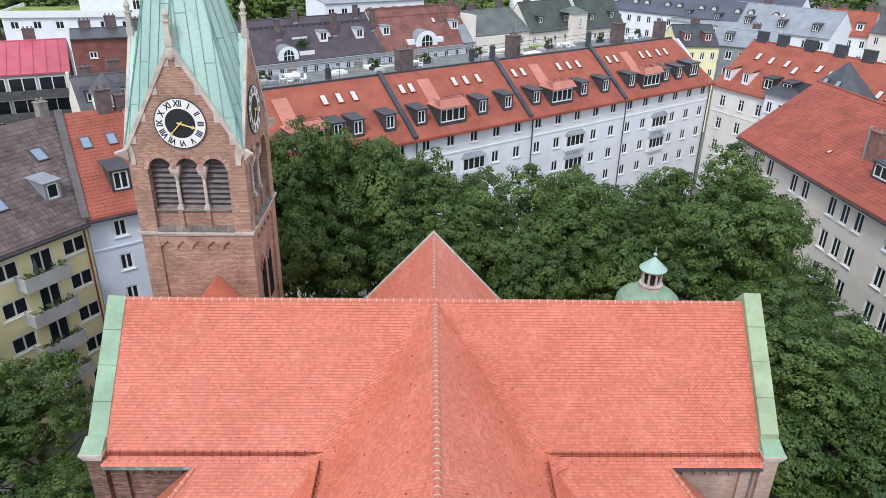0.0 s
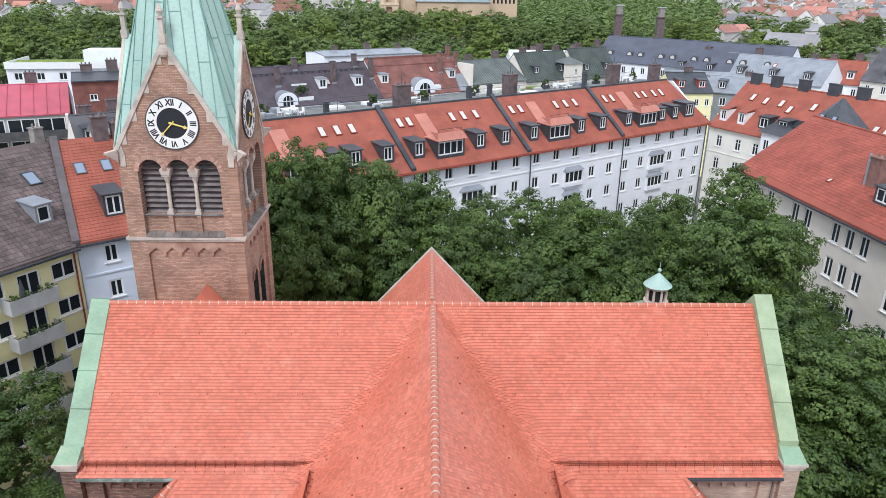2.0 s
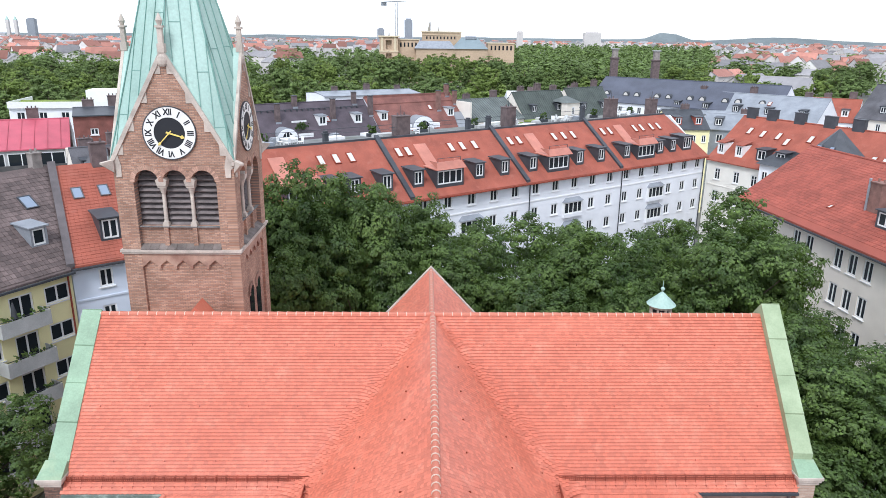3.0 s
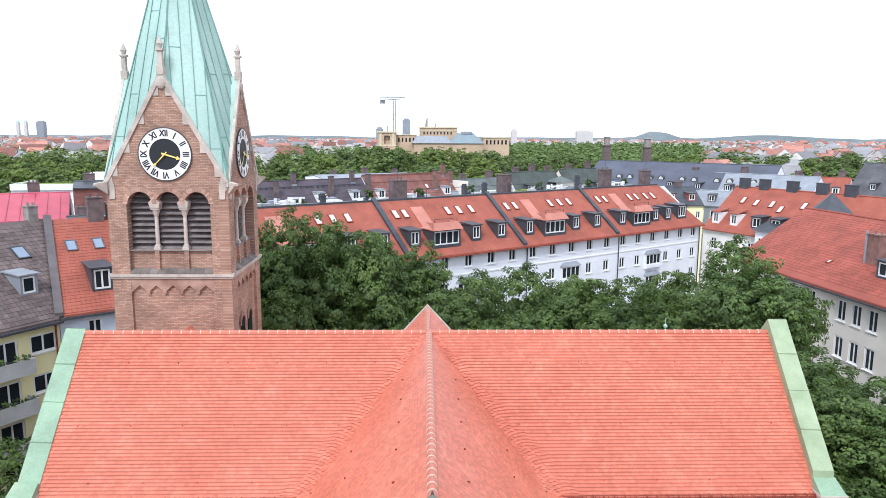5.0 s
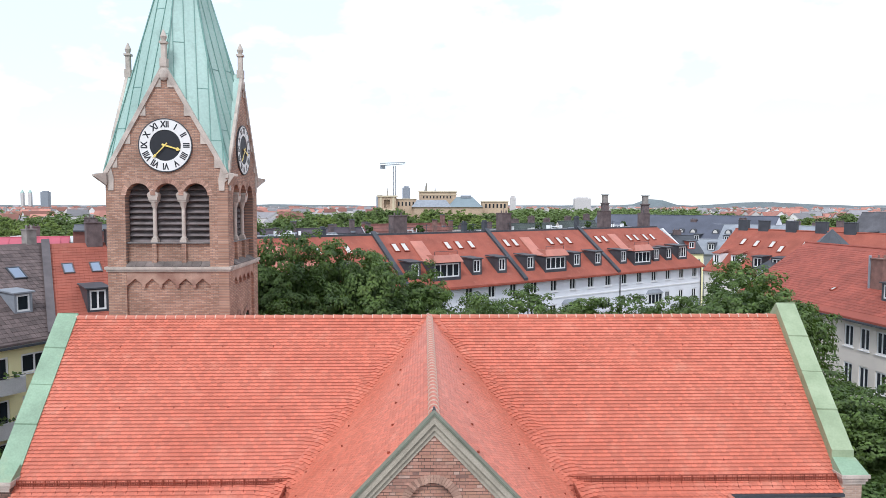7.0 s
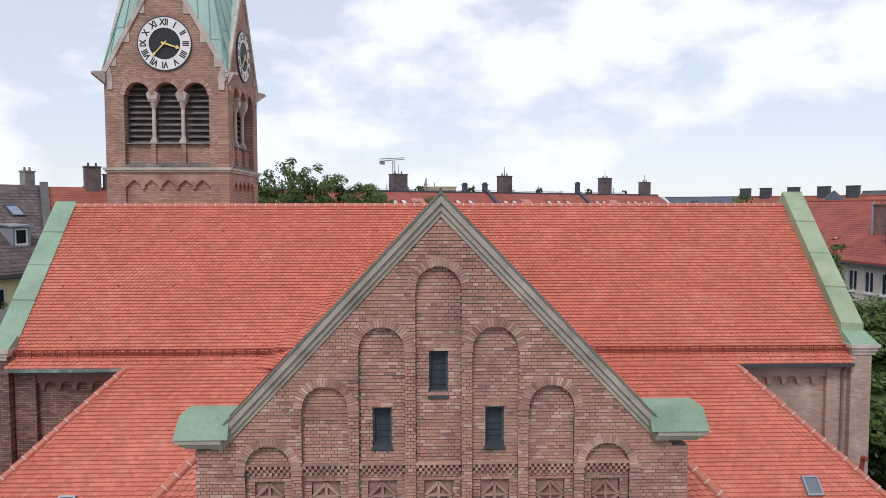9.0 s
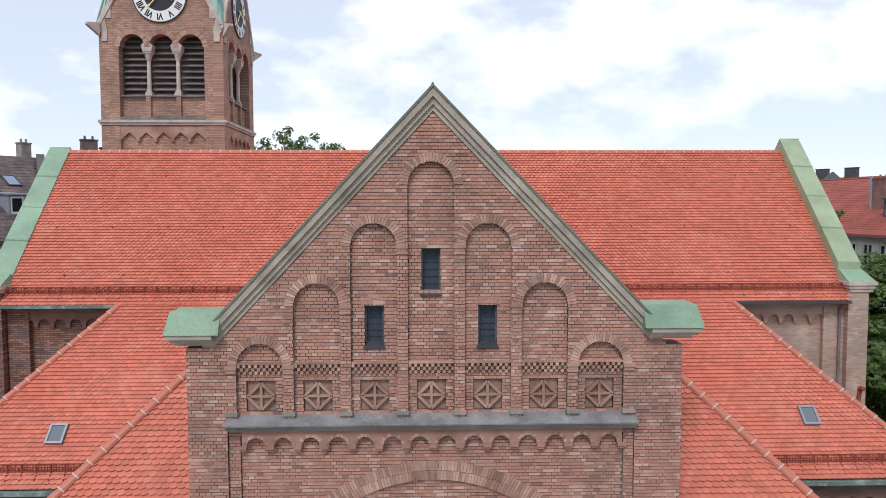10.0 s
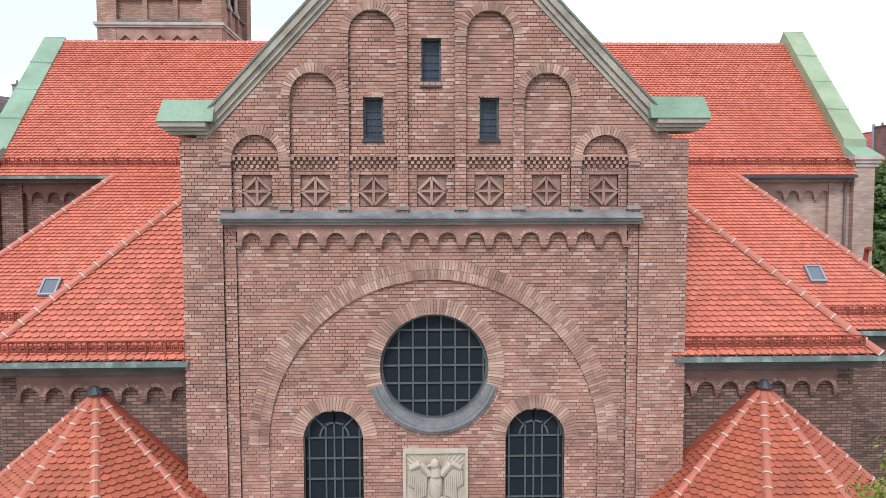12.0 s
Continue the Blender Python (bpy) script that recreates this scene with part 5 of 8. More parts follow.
def ring_bm(w, h, f, y0, y1):
    """A rectangular frame as one closed ring."""
    bm = bmesh.new()
    q = [((-w / 2, 0), (w / 2, 0), (w / 2, h), (-w / 2, h)), ((-w / 2 + f, f), (w / 2 - f, f), (w / 2 - f, h - f), (-w / 2 + f, h - f))]
    v = [[[bm.verts.new((x, y, z)) for x, z in loop] for loop in q] for y in (y0, y1)]
    for i in range(4):
        j = (i + 1) % 4
        bm.faces.new([v[0][0][i], v[0][0][j], v[0][1][j], v[0][1][i]])
        bm.faces.new([v[1][0][j], v[1][0][i], v[1][1][i], v[1][1][j]])
        bm.faces.new([v[0][0][j], v[0][0][i], v[1][0][i], v[1][0][j]])
        bm.faces.new([v[0][1][i], v[0][1][j], v[1][1][j], v[1][1][i]])
    return bm


def window_meshes(w, h, leaves=2, transom=False, sill=True):
    key = (round(w, 2), round(h, 2), leaves, transom, sill)
    if key not in WINDOWS:
        f = .13
        extra = []
        for i in range(1, leaves):
            x = -w / 2 + w * i / leaves
            extra.append(("mullion", mesh_of("mullion", boxes((x - .065, x + .065, .085, .155, f, h - f)), FRAME)))
        if transom:
            extra.append(("transom", mesh_of("transom", boxes((-w / 2 + f, w / 2 - f, .08, .15, h * .66, h * .66 + .05)), FRAME)))
        if sill:
            extra.append(("sill", mesh_of("sill", boxes((-w / 2 - .1, w / 2 + .1, -.1, .1, -.08, -.005)), FRAME)))
        extra.append(("pane", mesh_of("pane", boxes((-w / 2 + .02, w / 2 - .02, .115, .135, .02, h - .02)), GLASS)))
        WINDOWS[key] = (mesh_of("window", ring_bm(w, h, f, .06 if sill else .08, .16), FRAME), extra)
    return WINDOWS[key]


def windows(parent, spots, leaves=2, transom=False, sill=True, m=None, flat=False):
    for x, z, w, h in spots:
        a, extra = window_meshes(w, h, leaves, transom, sill)
        mm = (m or Matrix.Identity(4)) @ Matrix.Translation((x, 0, z))
        ob = lput("window", a, parent, mm)
        for nm, me in extra:
            lput(nm, me, parent if flat else ob, mm if flat else None)


def gable_roof(parent, x0, x1, y0, y1, ze, zr, mat, over=.35, th=.16, name="roof", yr=None):
    yr = (y0 + y1) / 2 if yr is None else yr
    bm = bmesh.new()
    k = (zr - ze) / (yr - y0)
    slab(bm, [(x0, y0 - over, ze - over * k), (x1, y0 - over, ze - over * k), (x1, yr, zr), (x0, yr, zr)], (0, 0, th))
    k = (zr - ze) / (y1 - yr)
    slab(bm, [(x0, yr, zr), (x1, yr, zr), (x1, y1 + over, ze - over * k), (x0, y1 + over, ze - over * k)], (0, 0, th))
    r = lp(name, bm, mat, parent)
    bm = bmesh.new()
    tube(bm, (x0, yr, zr + th), (x1, yr, zr + th), .12, .12, 6)
    lp("ridge_cap", bm, mat, parent)
    return r


def gables(parent, x0, x1, y0, y1, ze, zr, mat, yr=None):
    yr = (y0 + y1) / 2 if yr is None else yr
    for x in (x0, x1 - .35):
        bm = bmesh.new()
        slab(bm, [(x, y0 + .36, 0), (x, y1, 0), (x, y1, ze), (x, yr, zr), (x, y0 + .36, ze)], (.35, 0, 0))
        lp("gable_wall", bm, mat, parent)


def chimney(parent, x, y, z0, z1, w=.7, d=.5, mat=None, pots=2):
    bm = boxes((x - w / 2, x + w / 2, y - d / 2, y + d / 2, z0, z1), (x - w / 2 - .06, x + w / 2 + .06, y - d / 2 - .06, y + d / 2 + .06, z1, z1 + .1))
    for i in range(pots):
        px = x - w / 2 + w * (i + .5) / pots
        tube(bm, (px, y, z1 + .1), (px, y, z1 + .4), .1, .08, 8)
    return lp("chimney", bm, mat or CHIMNEY, parent)


def skylight(parent, x, y, z, slope, w=.78, l=1.2, rim=None):
    """slope: the roof's rise per metre inwards."""
    m = Matrix.Translation((x, y, z)) @ Matrix.Rotation(math.atan(slope), 4, 'X')
    key = ("sky", w, l, rim and rim.name)
    if key not in WINDOWS:
        bm = boxes((-w / 2, w / 2, -l / 2, -l / 2 + .08, 0, .14), (-w / 2, w / 2, l / 2 - .08, l / 2, 0, .14), (-w / 2, -w / 2 + .08, -l / 2 + .08, l / 2 - .08, 0, .14), (w / 2 - .08, w / 2, -l / 2 + .08, l / 2 - .08, 0, .14))
        a = bpy.data.meshes.new("skylight")
        bm.to_mesh(a)
        bm.free()
        a.materials.append(rim or GUARD)
        bm = boxes((-w / 2 + .07, w / 2 - .07, -l / 2 + .07, l / 2 - .07, .06, .1))
        b = bpy.data.meshes.new("pane")
        bm.to_mesh(b)
        bm.free()
        b.materials.append(SKYGLASS if rim is None else SKYBLUE)
        WINDOWS[key] = (a, b)
    a, b = WINDOWS[key]
    ob = lput("skylight", a, parent, m)
    lput("pane", b, ob)


def dormer(parent, x, yf, z, w, h, slope, leaves=2, wall=None, roof=None, roof_rise=.12, name="dormer"):
    """A dormer whose front stands at yf, sill at z, on a roof that rises by slope per metre."""
    depth = (h + .1) / slope + .25
    wall, roof = wall or LEAD, roof or LEAD
    bm = bmesh.new()
    t = .16
    # cheeks, breast and lintel round the window
    for a, b in ((x - w / 2 - t, x - w / 2), (x + w / 2, x + w / 2 + t)):
        slab(bm, [(a, yf, z - .35), (a, yf, z + h + .1), (a, yf + depth, z + h + .1)], (b - a, 0, 0))
    box(bm, x - w / 2, x + w / 2, yf, yf + .12, z - .35, z)
    box(bm, x - w / 2, x + w / 2, yf, yf + .12, z + h, z + h + .1)
    d = lp(name, bm, wall, parent)
    bm = bmesh.new()
    slab(bm, [(x - w / 2 - t - .14, yf - .16, z + h + .1), (x + w / 2 + t + .14, yf - .16, z + h + .1), (x + w / 2 + t + .14, yf + depth, z + h + .1 + roof_rise), (x - w / 2 - t - .14, yf + depth, z + h + .1 + roof_rise)], (0, 0, .1))
    lp("dormer_roof", bm, roof, d)
    windows(d, [(x, z, w, h)], leaves, sill=False, m=Matrix.Translation((0, yf - .02, 0)), flat=True)
    return d


def tile_courses(parent, x0, x1, y0, y1, ze, k, mat, skew=0.0, step=.41, grow=0.0, pitch=.33):
    """Courses of large interlocking tiles, each with its lower edge raised and split along the row."""
    s = Soup()
    n = int((y1 - y0) / step)
    for i in range(n):
        y = y0 + i * step
        z = ze + y * k + .17
        x = x0 + y * skew
        xe = x1 + y * grow
        while x < xe - .05:
            q = min(xe, x + pitch)
            j = RND.uniform(0, .012)
            s.hexa([(x, y, z), (q - .012, y, z), (q - .02, y + step, z + step * k), (x, y + step, z + step * k), (x, y, z + .035 + j), (q - .02, y, z + .035 + j), (q - .02, y + step, z + step * k + .012), (x, y + step, z + step * k + .012)])
            x = q
    me = bpy.data.meshes.new("tiling")
    me.from_pydata(s.v, [], s.f)
    me.materials.append(mat)
    ob = new("tiling", me)
    ob.parent = parent
    return tagged(ob, kind="stuff")


CHIMNEY = material("chimney_brick", (0.20, 0.11, 0.09), 0.9, 0.3, 1.5, 20, 0.3)
CHIMNEY_PLUM = material("sooty_chimney", (0.125, 0.092, 0.09), 0.9, 0.3, 1.5, 20, 0.3)
CHIMNEY_GREY = material("chimney_render", (0.26, 0.23, 0.21), 0.9, 0.25, 1.5, 20, 0.2)
PARTY = material("mauve_grey_sheet", (0.105, 0.09, 0.092), 0.7, 0.2, 1.2, 20, 0.1)
# pale base colours paint the reflected sky into the skylight panes
SKYBLUE = glass("blue_skylight_glass", (0.24, 0.29, 0.37), 0.1)
SKYGLASS = glass("sky_reflecting_glass", (0.58, 0.56, 0.52), 0.12)
PALE_TILE = material("pale_red_metal", (0.47, 0.185, 0.135), 0.6, 0.12, 1, 15, 0.05)
GRAVEL = material("flat_roof_gravel", (0.16, 0.165, 0.16), 0.95, 0.3, 0.5, 8, 0.3, stain=((0.12, 0.15, 0.06), .3, .55, .7))
GREENROOF = material("sedum_roof", (0.17, 0.22, 0.045), 0.95, 0.3, 0.5, 6, 0.3)
GREENMETAL = material("grey_green_roof", (0.115, 0.132, 0.125), 0.6, 0.2, 0.5, 8, 0.1)
CONCRETE = material("balcony_concrete", (0.42, 0.42, 0.41), 0.9, 0.15, 0.8, 15, 0.15)

# long white apartment house
U = Vector((26.6, 18.9, 0)).normalized()
ANG = math.degrees(math.atan2(U.y, U.x))
NV = Vector((U.y, -U.x, 0))
R0 = Vector((-5.3, 75.1, 0))
O = R0 + NV * 6.5
wh = house_at("apartment_house", "long white apartment house with red tiled roof and dark dormers", O.x, O.y, ANG)
WE, WR, WS = 17.3, 22.3, 5.0 / 6.5
LEN0, LEN1 = -26.0, 51.0
secs = [(-16.0, 0.0), (0.0, 16.0), (16.0, 32.3), (32.3, 51.0)]
cols = []
for a, b in secs:
    n = 5 if b - a < 17 else 6
    cols += [a + (b - a) * (i + .5) / n for i in range(n)]
spots = [(x, z, 1.1, 1.4) for x in cols for z in (15.45, 12.5, 9.55, 6.6)]
bays_at = [(7.9, 12.35), (23.9, 12.35), (40.1, 12.35), (40.1, 9.4), (23.9, 9.4)]
spots = [s for s in spots if not any(abs(s[0] - bx) < 1.6 and abs(s[1] - bz) < .5 for bx, bz in bays_at)]
lp("wall", pierced(bmesh.new(), LEN0, LEN1, 0, WE, [(x - w / 2, x + w / 2, z, z + h) for x, z, w, h in spots]), WHITE, wh, "smooth white plaster wall")
lp("back_wall", boxes((LEN0, LEN1, 12.6, 13.0, 0, 21.6)), WHITE, wh)
for x in (LEN0, LEN1 - .35):
    bm = bmesh.new()
    slab(bm, [(x, .36, 0), (x, 12.6, 0), (x, 12.6, 21.6), (x, 6.5, WR - .1), (x, .36, WE)], (.35, 0, 0))
    lp("gable_wall", bm, WHITE, wh)
windows(wh, spots)
bm = bmesh.new()
slab(bm, [(LEN0, -.5, WE - .5 * WS), (LEN1 + .3, -.5, WE - .5 * WS), (LEN1 - 1.6, 6.5, WR), (LEN0, 6.5, WR)], (0, 0, .16))
lp("roof", bm, TILE_FAR, wh, "red clay tile roof")
bm = bmesh.new()
slab(bm, [(LEN0, 6.5, WR - .15), (LEN1 - 1.6, 6.5, WR - .15), (LEN1 - 1.6, 13.2, WR - .5), (LEN0, 13.2, WR - .5)], (0, 0, .14))
lp("flat_roof", bm, GRAVEL, wh, "gravel flat roof with terraces")
lp("ridge_cap", boxes((LEN0, LEN1 - 1.7, 6.4, 6.65, WR + .05, WR + .3)), LEAD, wh)
lp("gutter", boxes((LEN0, LEN1 + .2, -.66, -.5, WE - .5 * WS - .08, WE - .5 * WS + .06)), GUARD, wh)
lp("string_course", boxes((LEN0, LEN1, -.06, 0, 14.6, 14.75)), FRAME, wh)
for a, b in secs[1:]:
    bm = bmesh.new()
    slab(bm, [(a - .28, -.45, WE - .2), (a + .28, -.45, WE - .2), (a + .28, 6.6, WR + .24), (a - .28, 6.6, WR + .24)], (0, 0, .32))
    lp("party_wall_coping", bm, LEAD, wh, "dark sheet metal party wall coping")
for x in (-.3, 16.0, 32.3):
    lp("downpipe", tube(bmesh.new(), (x + .6, -.12, .2), (x + .6, -.12, WE - .4), .07), LEAD, wh)
lp("downpipe", tube(bmesh.new(), (LEN1 - .2, -.14, .2), (LEN1 - .2, -.14, WE - .4), .08), LEAD, wh)


def rz(y):
    return WE + y * WS + .16


for x in (-8.2, -6.0, -2.3, 1.5, 9.7, 13.4, 17.8, 25.7, 29.6, 34.6, 41.6, 44.4):
    dormer(wh, x, .75, rz(.75) + .3, 1.0, 1.35, WS, 2)
dormer(wh, 47.6, .75, rz(.75) + .3, 1.7, 1.5, WS, 3)
for x in (-11.5, 5.3, 21.6, 38.1):
    d = dormer(wh, x, .35, rz(.35) + .35, 3.3, 1.45, WS, 4, roof=PALE_TILE, name="wide_dormer")
    # balcony parapet on top and sloped light panel up to the ridge
    bm = bmesh.new()
    z = rz(.35) + 1.95
    slab(bm, [(x - 1.95, .0, z), (x + 1.95, .0, z), (x + 1.6, .5, z + .75), (x - 1.6, .5, z + .75)], (0, .12, 0))
    slab(bm, [(x - 1.6, .5, z + .02), (x - 1.6, .5, z + .75), (x - 1.6, 2.1, z + .75)], (.1, 0, 0))
    slab(bm, [(x + 1.5, .5, z + .02), (x + 1.5, .5, z + .75), (x + 1.5, 2.1, z + .75)], (.1, 0, 0))
    lp("roof_balcony", bm, PALE_TILE, d, "red metal roof balcony parapet")
    bm = bmesh.new()
    slab(bm, [(x - 1.4, 2.1, rz(2.1) + .02), (x + .2, 2.1, rz(2.1) + .02), (x + .2, 5.3, rz(5.3) + .02), (x - 1.4, 5.3, rz(5.3) + .02)], (0, 0, .16))
    lp("roof_panel", bm, PALE_TILE, wh, "pale red sheet metal roof panel")
    lp("hand_rail", boxes((x - 1.5, x - 1.46, .55, .6, z + .75, z + 1.1), (x + 1.46, x + 1.5, .55, .6, z + .75, z + 1.1), (x - 1.5, x + 1.5, .55, .6, z + 1.1, z + 1.14)), LEAD, d)
for x in (-14.6, -7.6, -5.9, -4.2, 1.6, 3.0 - .2, 8.6, 10.2, 12.0, 17.5, 18.9, 24.9, 26.6, 28.3, 34.0, 35.4, 40.6, 42.1, 44.2, 45.8):
    skylight(wh, x, 4.7, rz(4.7), WS, .72, 1.35)
for x, z in bays_at:
    b = lp("bay_window", boxes((x - 1.6, x + 1.6, -.33, 0, z - .45, z + .02)), WHITE, wh, "shallow white bay window")
    windows(b, [(x, z + .02, 3.1, 1.45)], 4, sill=False, m=Matrix.Translation((0, -.36, 0)), flat=True)
    for e in (x - 1.6, x + 1.5):
        lp("bay_side", boxes((e, e + .1, -.3, 0, z + .02, z + 1.5)), FRAME, b)
    bm = mesh_from([(x - 1.7, -.45, z + 1.5), (x + 1.7, -.45, z + 1.5), (x + 1.2, 0, z + 2.0), (x - 1.2, 0, z + 2.0), (x - 1.7, 0, z + 1.5), (x + 1.7, 0, z + 1.5)], [(0, 1, 2, 3), (0, 3, 4), (1, 5, 2), (0, 4, 5, 1)])
    lp("bay_roof", bm, ZINC, b)
# clutter of the roof terraces: chimneys, planters, tables
chr_ = random.Random(11)
for x, zt, w_ in ((-14.0, 24.2, 1.8), (4.5, 24.4, 1.8), (20.6, 24.6, 1.6), (39.9, 24.8, 1.7), (49.0, 24.4, 1.5)):
    st = chimney(wh, x, 8.6, 21.8, zt, w_, 1.1, CHIMNEY_PLUM, 2)
    lp("stack_rod", tube(bmesh.new(), (x, 8.6, zt), (x, 8.6, zt + 1.2), .05, .03, 6), LEAD, st)
for x, zt in ((14.1, 23.7), (17.3, 23.8), (34.1, 24.2), (-5.0, 23.4)):
    lp("roof_vent", boxes((x - .25, x + .25, 8.3, 8.8, 21.8, zt - .3), (x - .32, x + .32, 8.23, 8.87, zt - .3, zt - .2), (x - .2, x + .2, 8.35, 8.75, zt - .2, zt)), LEAD, wh, "dark sheet metal roof vent")


def on_white(x, y, z):
    return tuple(O + U * x - NV * y + Vector((0, 0, z)))


def terrace_table(x, y):
    t = house_at("garden_table", "small pale grey garden table on a roof terrace", *on_white(x, y, 0)[:2], ANG + 20, "table", "roof terrace furniture")
    t.location.z = WR - .3
    lp("tabletop", boxes((-.7, .7, -.45, .45, .7, .75)), FRAME, t)
    for a in (-.6, .6):
        for b in (-.36, .36):
            lp("leg", boxes((a - .03, a + .03, b - .03, b + .03, 0, .7)), FRAME, t)


def terrace_chair(x, y, ang):
    t = house_at("garden_chair", "pale grey garden chair on a roof terrace", *on_white(x, y, 0)[:2], ang, "chair", "roof terrace furniture")
    t.location.z = WR - .3
    lp("seat", boxes((-.25, .25, -.25, .25, .42, .46)), FRAME, t)
    lp("backrest", boxes((-.25, .25, .22, .26, .5, .95)), FRAME, t)
    for a in (-.22, .22):
        for b in (-.22, .22):
            lp("leg", boxes((a - .02, a + .02, b - .02, b + .02, 0, .42)), FRAME, t)


for x in (-8.5, 6.5, 22, 31, 44):
    terrace_table(x, 9.6)
    for k in range(4):
        terrace_chair(x + 1.1 * math.cos(k * 1.6 + x), 9.6 + .95 * math.sin(k * 1.6 + x), 60 * k + x * 13)
for x in (-11, 2, 9, 17, 29, 39, 47):
    pl = house_at("planter", "dark planter box with green shrub on a roof terrace", *on_white(x, 10.8, 0)[:2], ANG, "planter", "roof terrace planters")
    pl.location.z = WR - .35
    lp("trough", boxes((-.6, .6, -.25, .25, 0, .5)), LEAD, pl)
    bm = bmesh.new()
    for i in range(26):
        mm = pose(chr_.uniform(-.55, .55), chr_.uniform(-.25, .25), chr_.uniform(.5, 1.3), chr_.uniform(0, 90), chr_.uniform(0, 90), chr_.uniform(0, 180))
        box(bm, -.17, .17, -.12, .12, -.02, .02, mm)
    lp("shrub", bm, LEAF, pl, kind="stuff")


# roof domes, paving patches and a glazed shelter on the terraces
for i in range(26):
    x, y = chr_.uniform(-14, 48), chr_.uniform(7.4, 12.2)
    if chr_.random() < .5:
        l_, w_ = chr_.uniform(1.2, 3.2), chr_.uniform(.8, 1.6)
        lp("paving_patch", boxes((x, x + l_, y, min(12.8, y + w_), 21.9, 22.235 + .01 * i)), (FRAME, CONCRETE, GREENROOF)[i % 3], wh)
    else:
        lp("roof_dome", boxes((x, x + .9, y, y + .9, 21.8, 22.45), (x + .08, x + .82, y + .08, y + .82, 22.45, 22.56)), CONCRETE if i % 2 else ZINC, wh)
for x in (-13, -4, 3, 8, 15, 21, 26, 33, 41):
    lp("antenna", boxes((x - .02, x + .02, 7.9, 7.94, 22, 23.5), (x - .5, x + .5, 7.9, 7.93, 23.3, 23.34), (x - .35, x + .35, 7.9, 7.93, 23.0, 23.04)), LEAD, wh)
lp("parapet_rail", boxes((LEN0, LEN1 - 2, 12.9, 12.95, 22.9, 22.95), (LEN0, LEN1 - 2, 12.9, 12.93, 22.4, 22.43)), LEAD, wh)

# pale blue house and yellow house with balconies
BE = 16.6
bh = house_at("town_house", "pale blue plastered house with an orange tiled roof", -26.2, 49.7, 37)
sp_ = [(x, z, 1.0, 1.45) for x in (2.3, 5.2, 8.1) for z in (14.4, 11.45, 8.5, 5.5)]
lp("wall", pierced(bmesh.new(), 0, 10.5, 0, BE, [(x - w / 2, x + w / 2, z, z + h) for x, z, w, h in sp_]), BLUE_WHITE, bh)
windows(bh, sp_)
BK = 5.7 / 9.0
bm = bmesh.new()
slab(bm, [(0, -.4, BE - .4 * BK), (10.5, -.4, BE - .4 * BK), (10.5, 9.0, 22.3), (1.2, 9.0, 22.3)], (0, 0, .16))
slab(bm, [(1.2, 9.0, 22.3), (10.5, 9.0, 22.3), (10.5, 15, 18.5), (1.2, 15, 18.5)], (0, 0, .16))
lp("roof", bm, TILE_FAR, bh, "orange clay tile roof")
bm = bmesh.new()
slab(bm, [(10.15, .36, 0), (10.15, 15, 0), (10.15, 15, 18.4), (10.15, 9, 22.2), (10.15, .36, BE)], (.35, 0, 0))
lp("gable_wall", bm, BLUE_WHITE, bh)
lp("back_wall", boxes((1.2, 10.5, 14.6, 15, 0, 18.4)), BLUE_WHITE, bh)
lp("string_course", boxes((0, 10.5, -.07, 0, 13.55, 13.7)), BLUE_WHITE, bh)
lp("gutter", boxes((0, 10.5, -.6, -.42, BE - .42, BE - .28)), LEAD, bh)
chimney(bh, 4.7, 8.8, 21, 24.1, 1.2, .8, CHIMNEY_PLUM, 2)
chimney(bh, 6.0, 8.8, 21, 23.5, .8, .8, CHIMNEY_PLUM, 1)
k = BK
dormer(bh, 3.3, 1.3, BE + 1.3 * k + .35, 1.15, 1.5, k, 2)
for x in (2.2, 4.2, 7.0):
    skylight(bh, x, 6.0, BE + 6.0 * k + .17, k, .8, 1.3, PARTY)
tile_courses(bh, .2, 10.4, -.3, 8.9, BE, k, TILE_FAR, .133, .3)
lp("party_wall_coping", slab(bmesh.new(), [(-.35, -.4, BE - .35), (.2, -.4, BE - .35), (1.45, 9.1, 22.35), (.85, 9.1, 22.35)], (0, 0, .5)), PARTY, bh, "grey sheet covered party wall")

yh = house_at("apartment_block", "pale yellow apartment house with concrete balconies and brown roof", -26.25, 49.65, 60)
sp_ = []
for z in (14.1, 11.2, 8.3, 5.4, 2.5):
    sp_ += [(-1.25, z, 1.9, 1.35), (-6.6, z, 1.9, 1.35), (-9.2, z, 1.5, 1.35), (-14.0, z, 1.9, 1.35), (-19, z, 1.9, 1.35)]
doors = [(-3.9, z - .75, 1.7, 2.1) for z in (14.1, 11.2, 8.3, 5.4, 2.5)] + [(-11.6, z - .75, 1.7, 2.1) for z in (14.1, 11.2, 8.3, 5.4, 2.5)]
allw = sp_ + doors
lp("wall", pierced(bmesh.new(), -24, 0, 0, BE, [(x - w / 2, x + w / 2, z, z + h) for x, z, w, h in allw]), YELLOW, yh)
windows(yh, sp_)
windows(yh, doors, 2, sill=False)
YK = 5.8 / 8.1
bm = bmesh.new()
slab(bm, [(-24, -.55, BE - .55 * YK), (-.3, -.55, BE - .55 * YK), (4.5, 8.1, 22.4), (-24, 8.1, 22.4)], (0, 0, .16))
slab(bm, [(-24, 8.1, 22.4), (4.5, 8.1, 22.4), (4.5, 14.5, 17.8), (-24, 14.5, 17.8)], (0, 0, .16))
lp("roof", bm, BROWN, yh, "dark brown tiled roof")
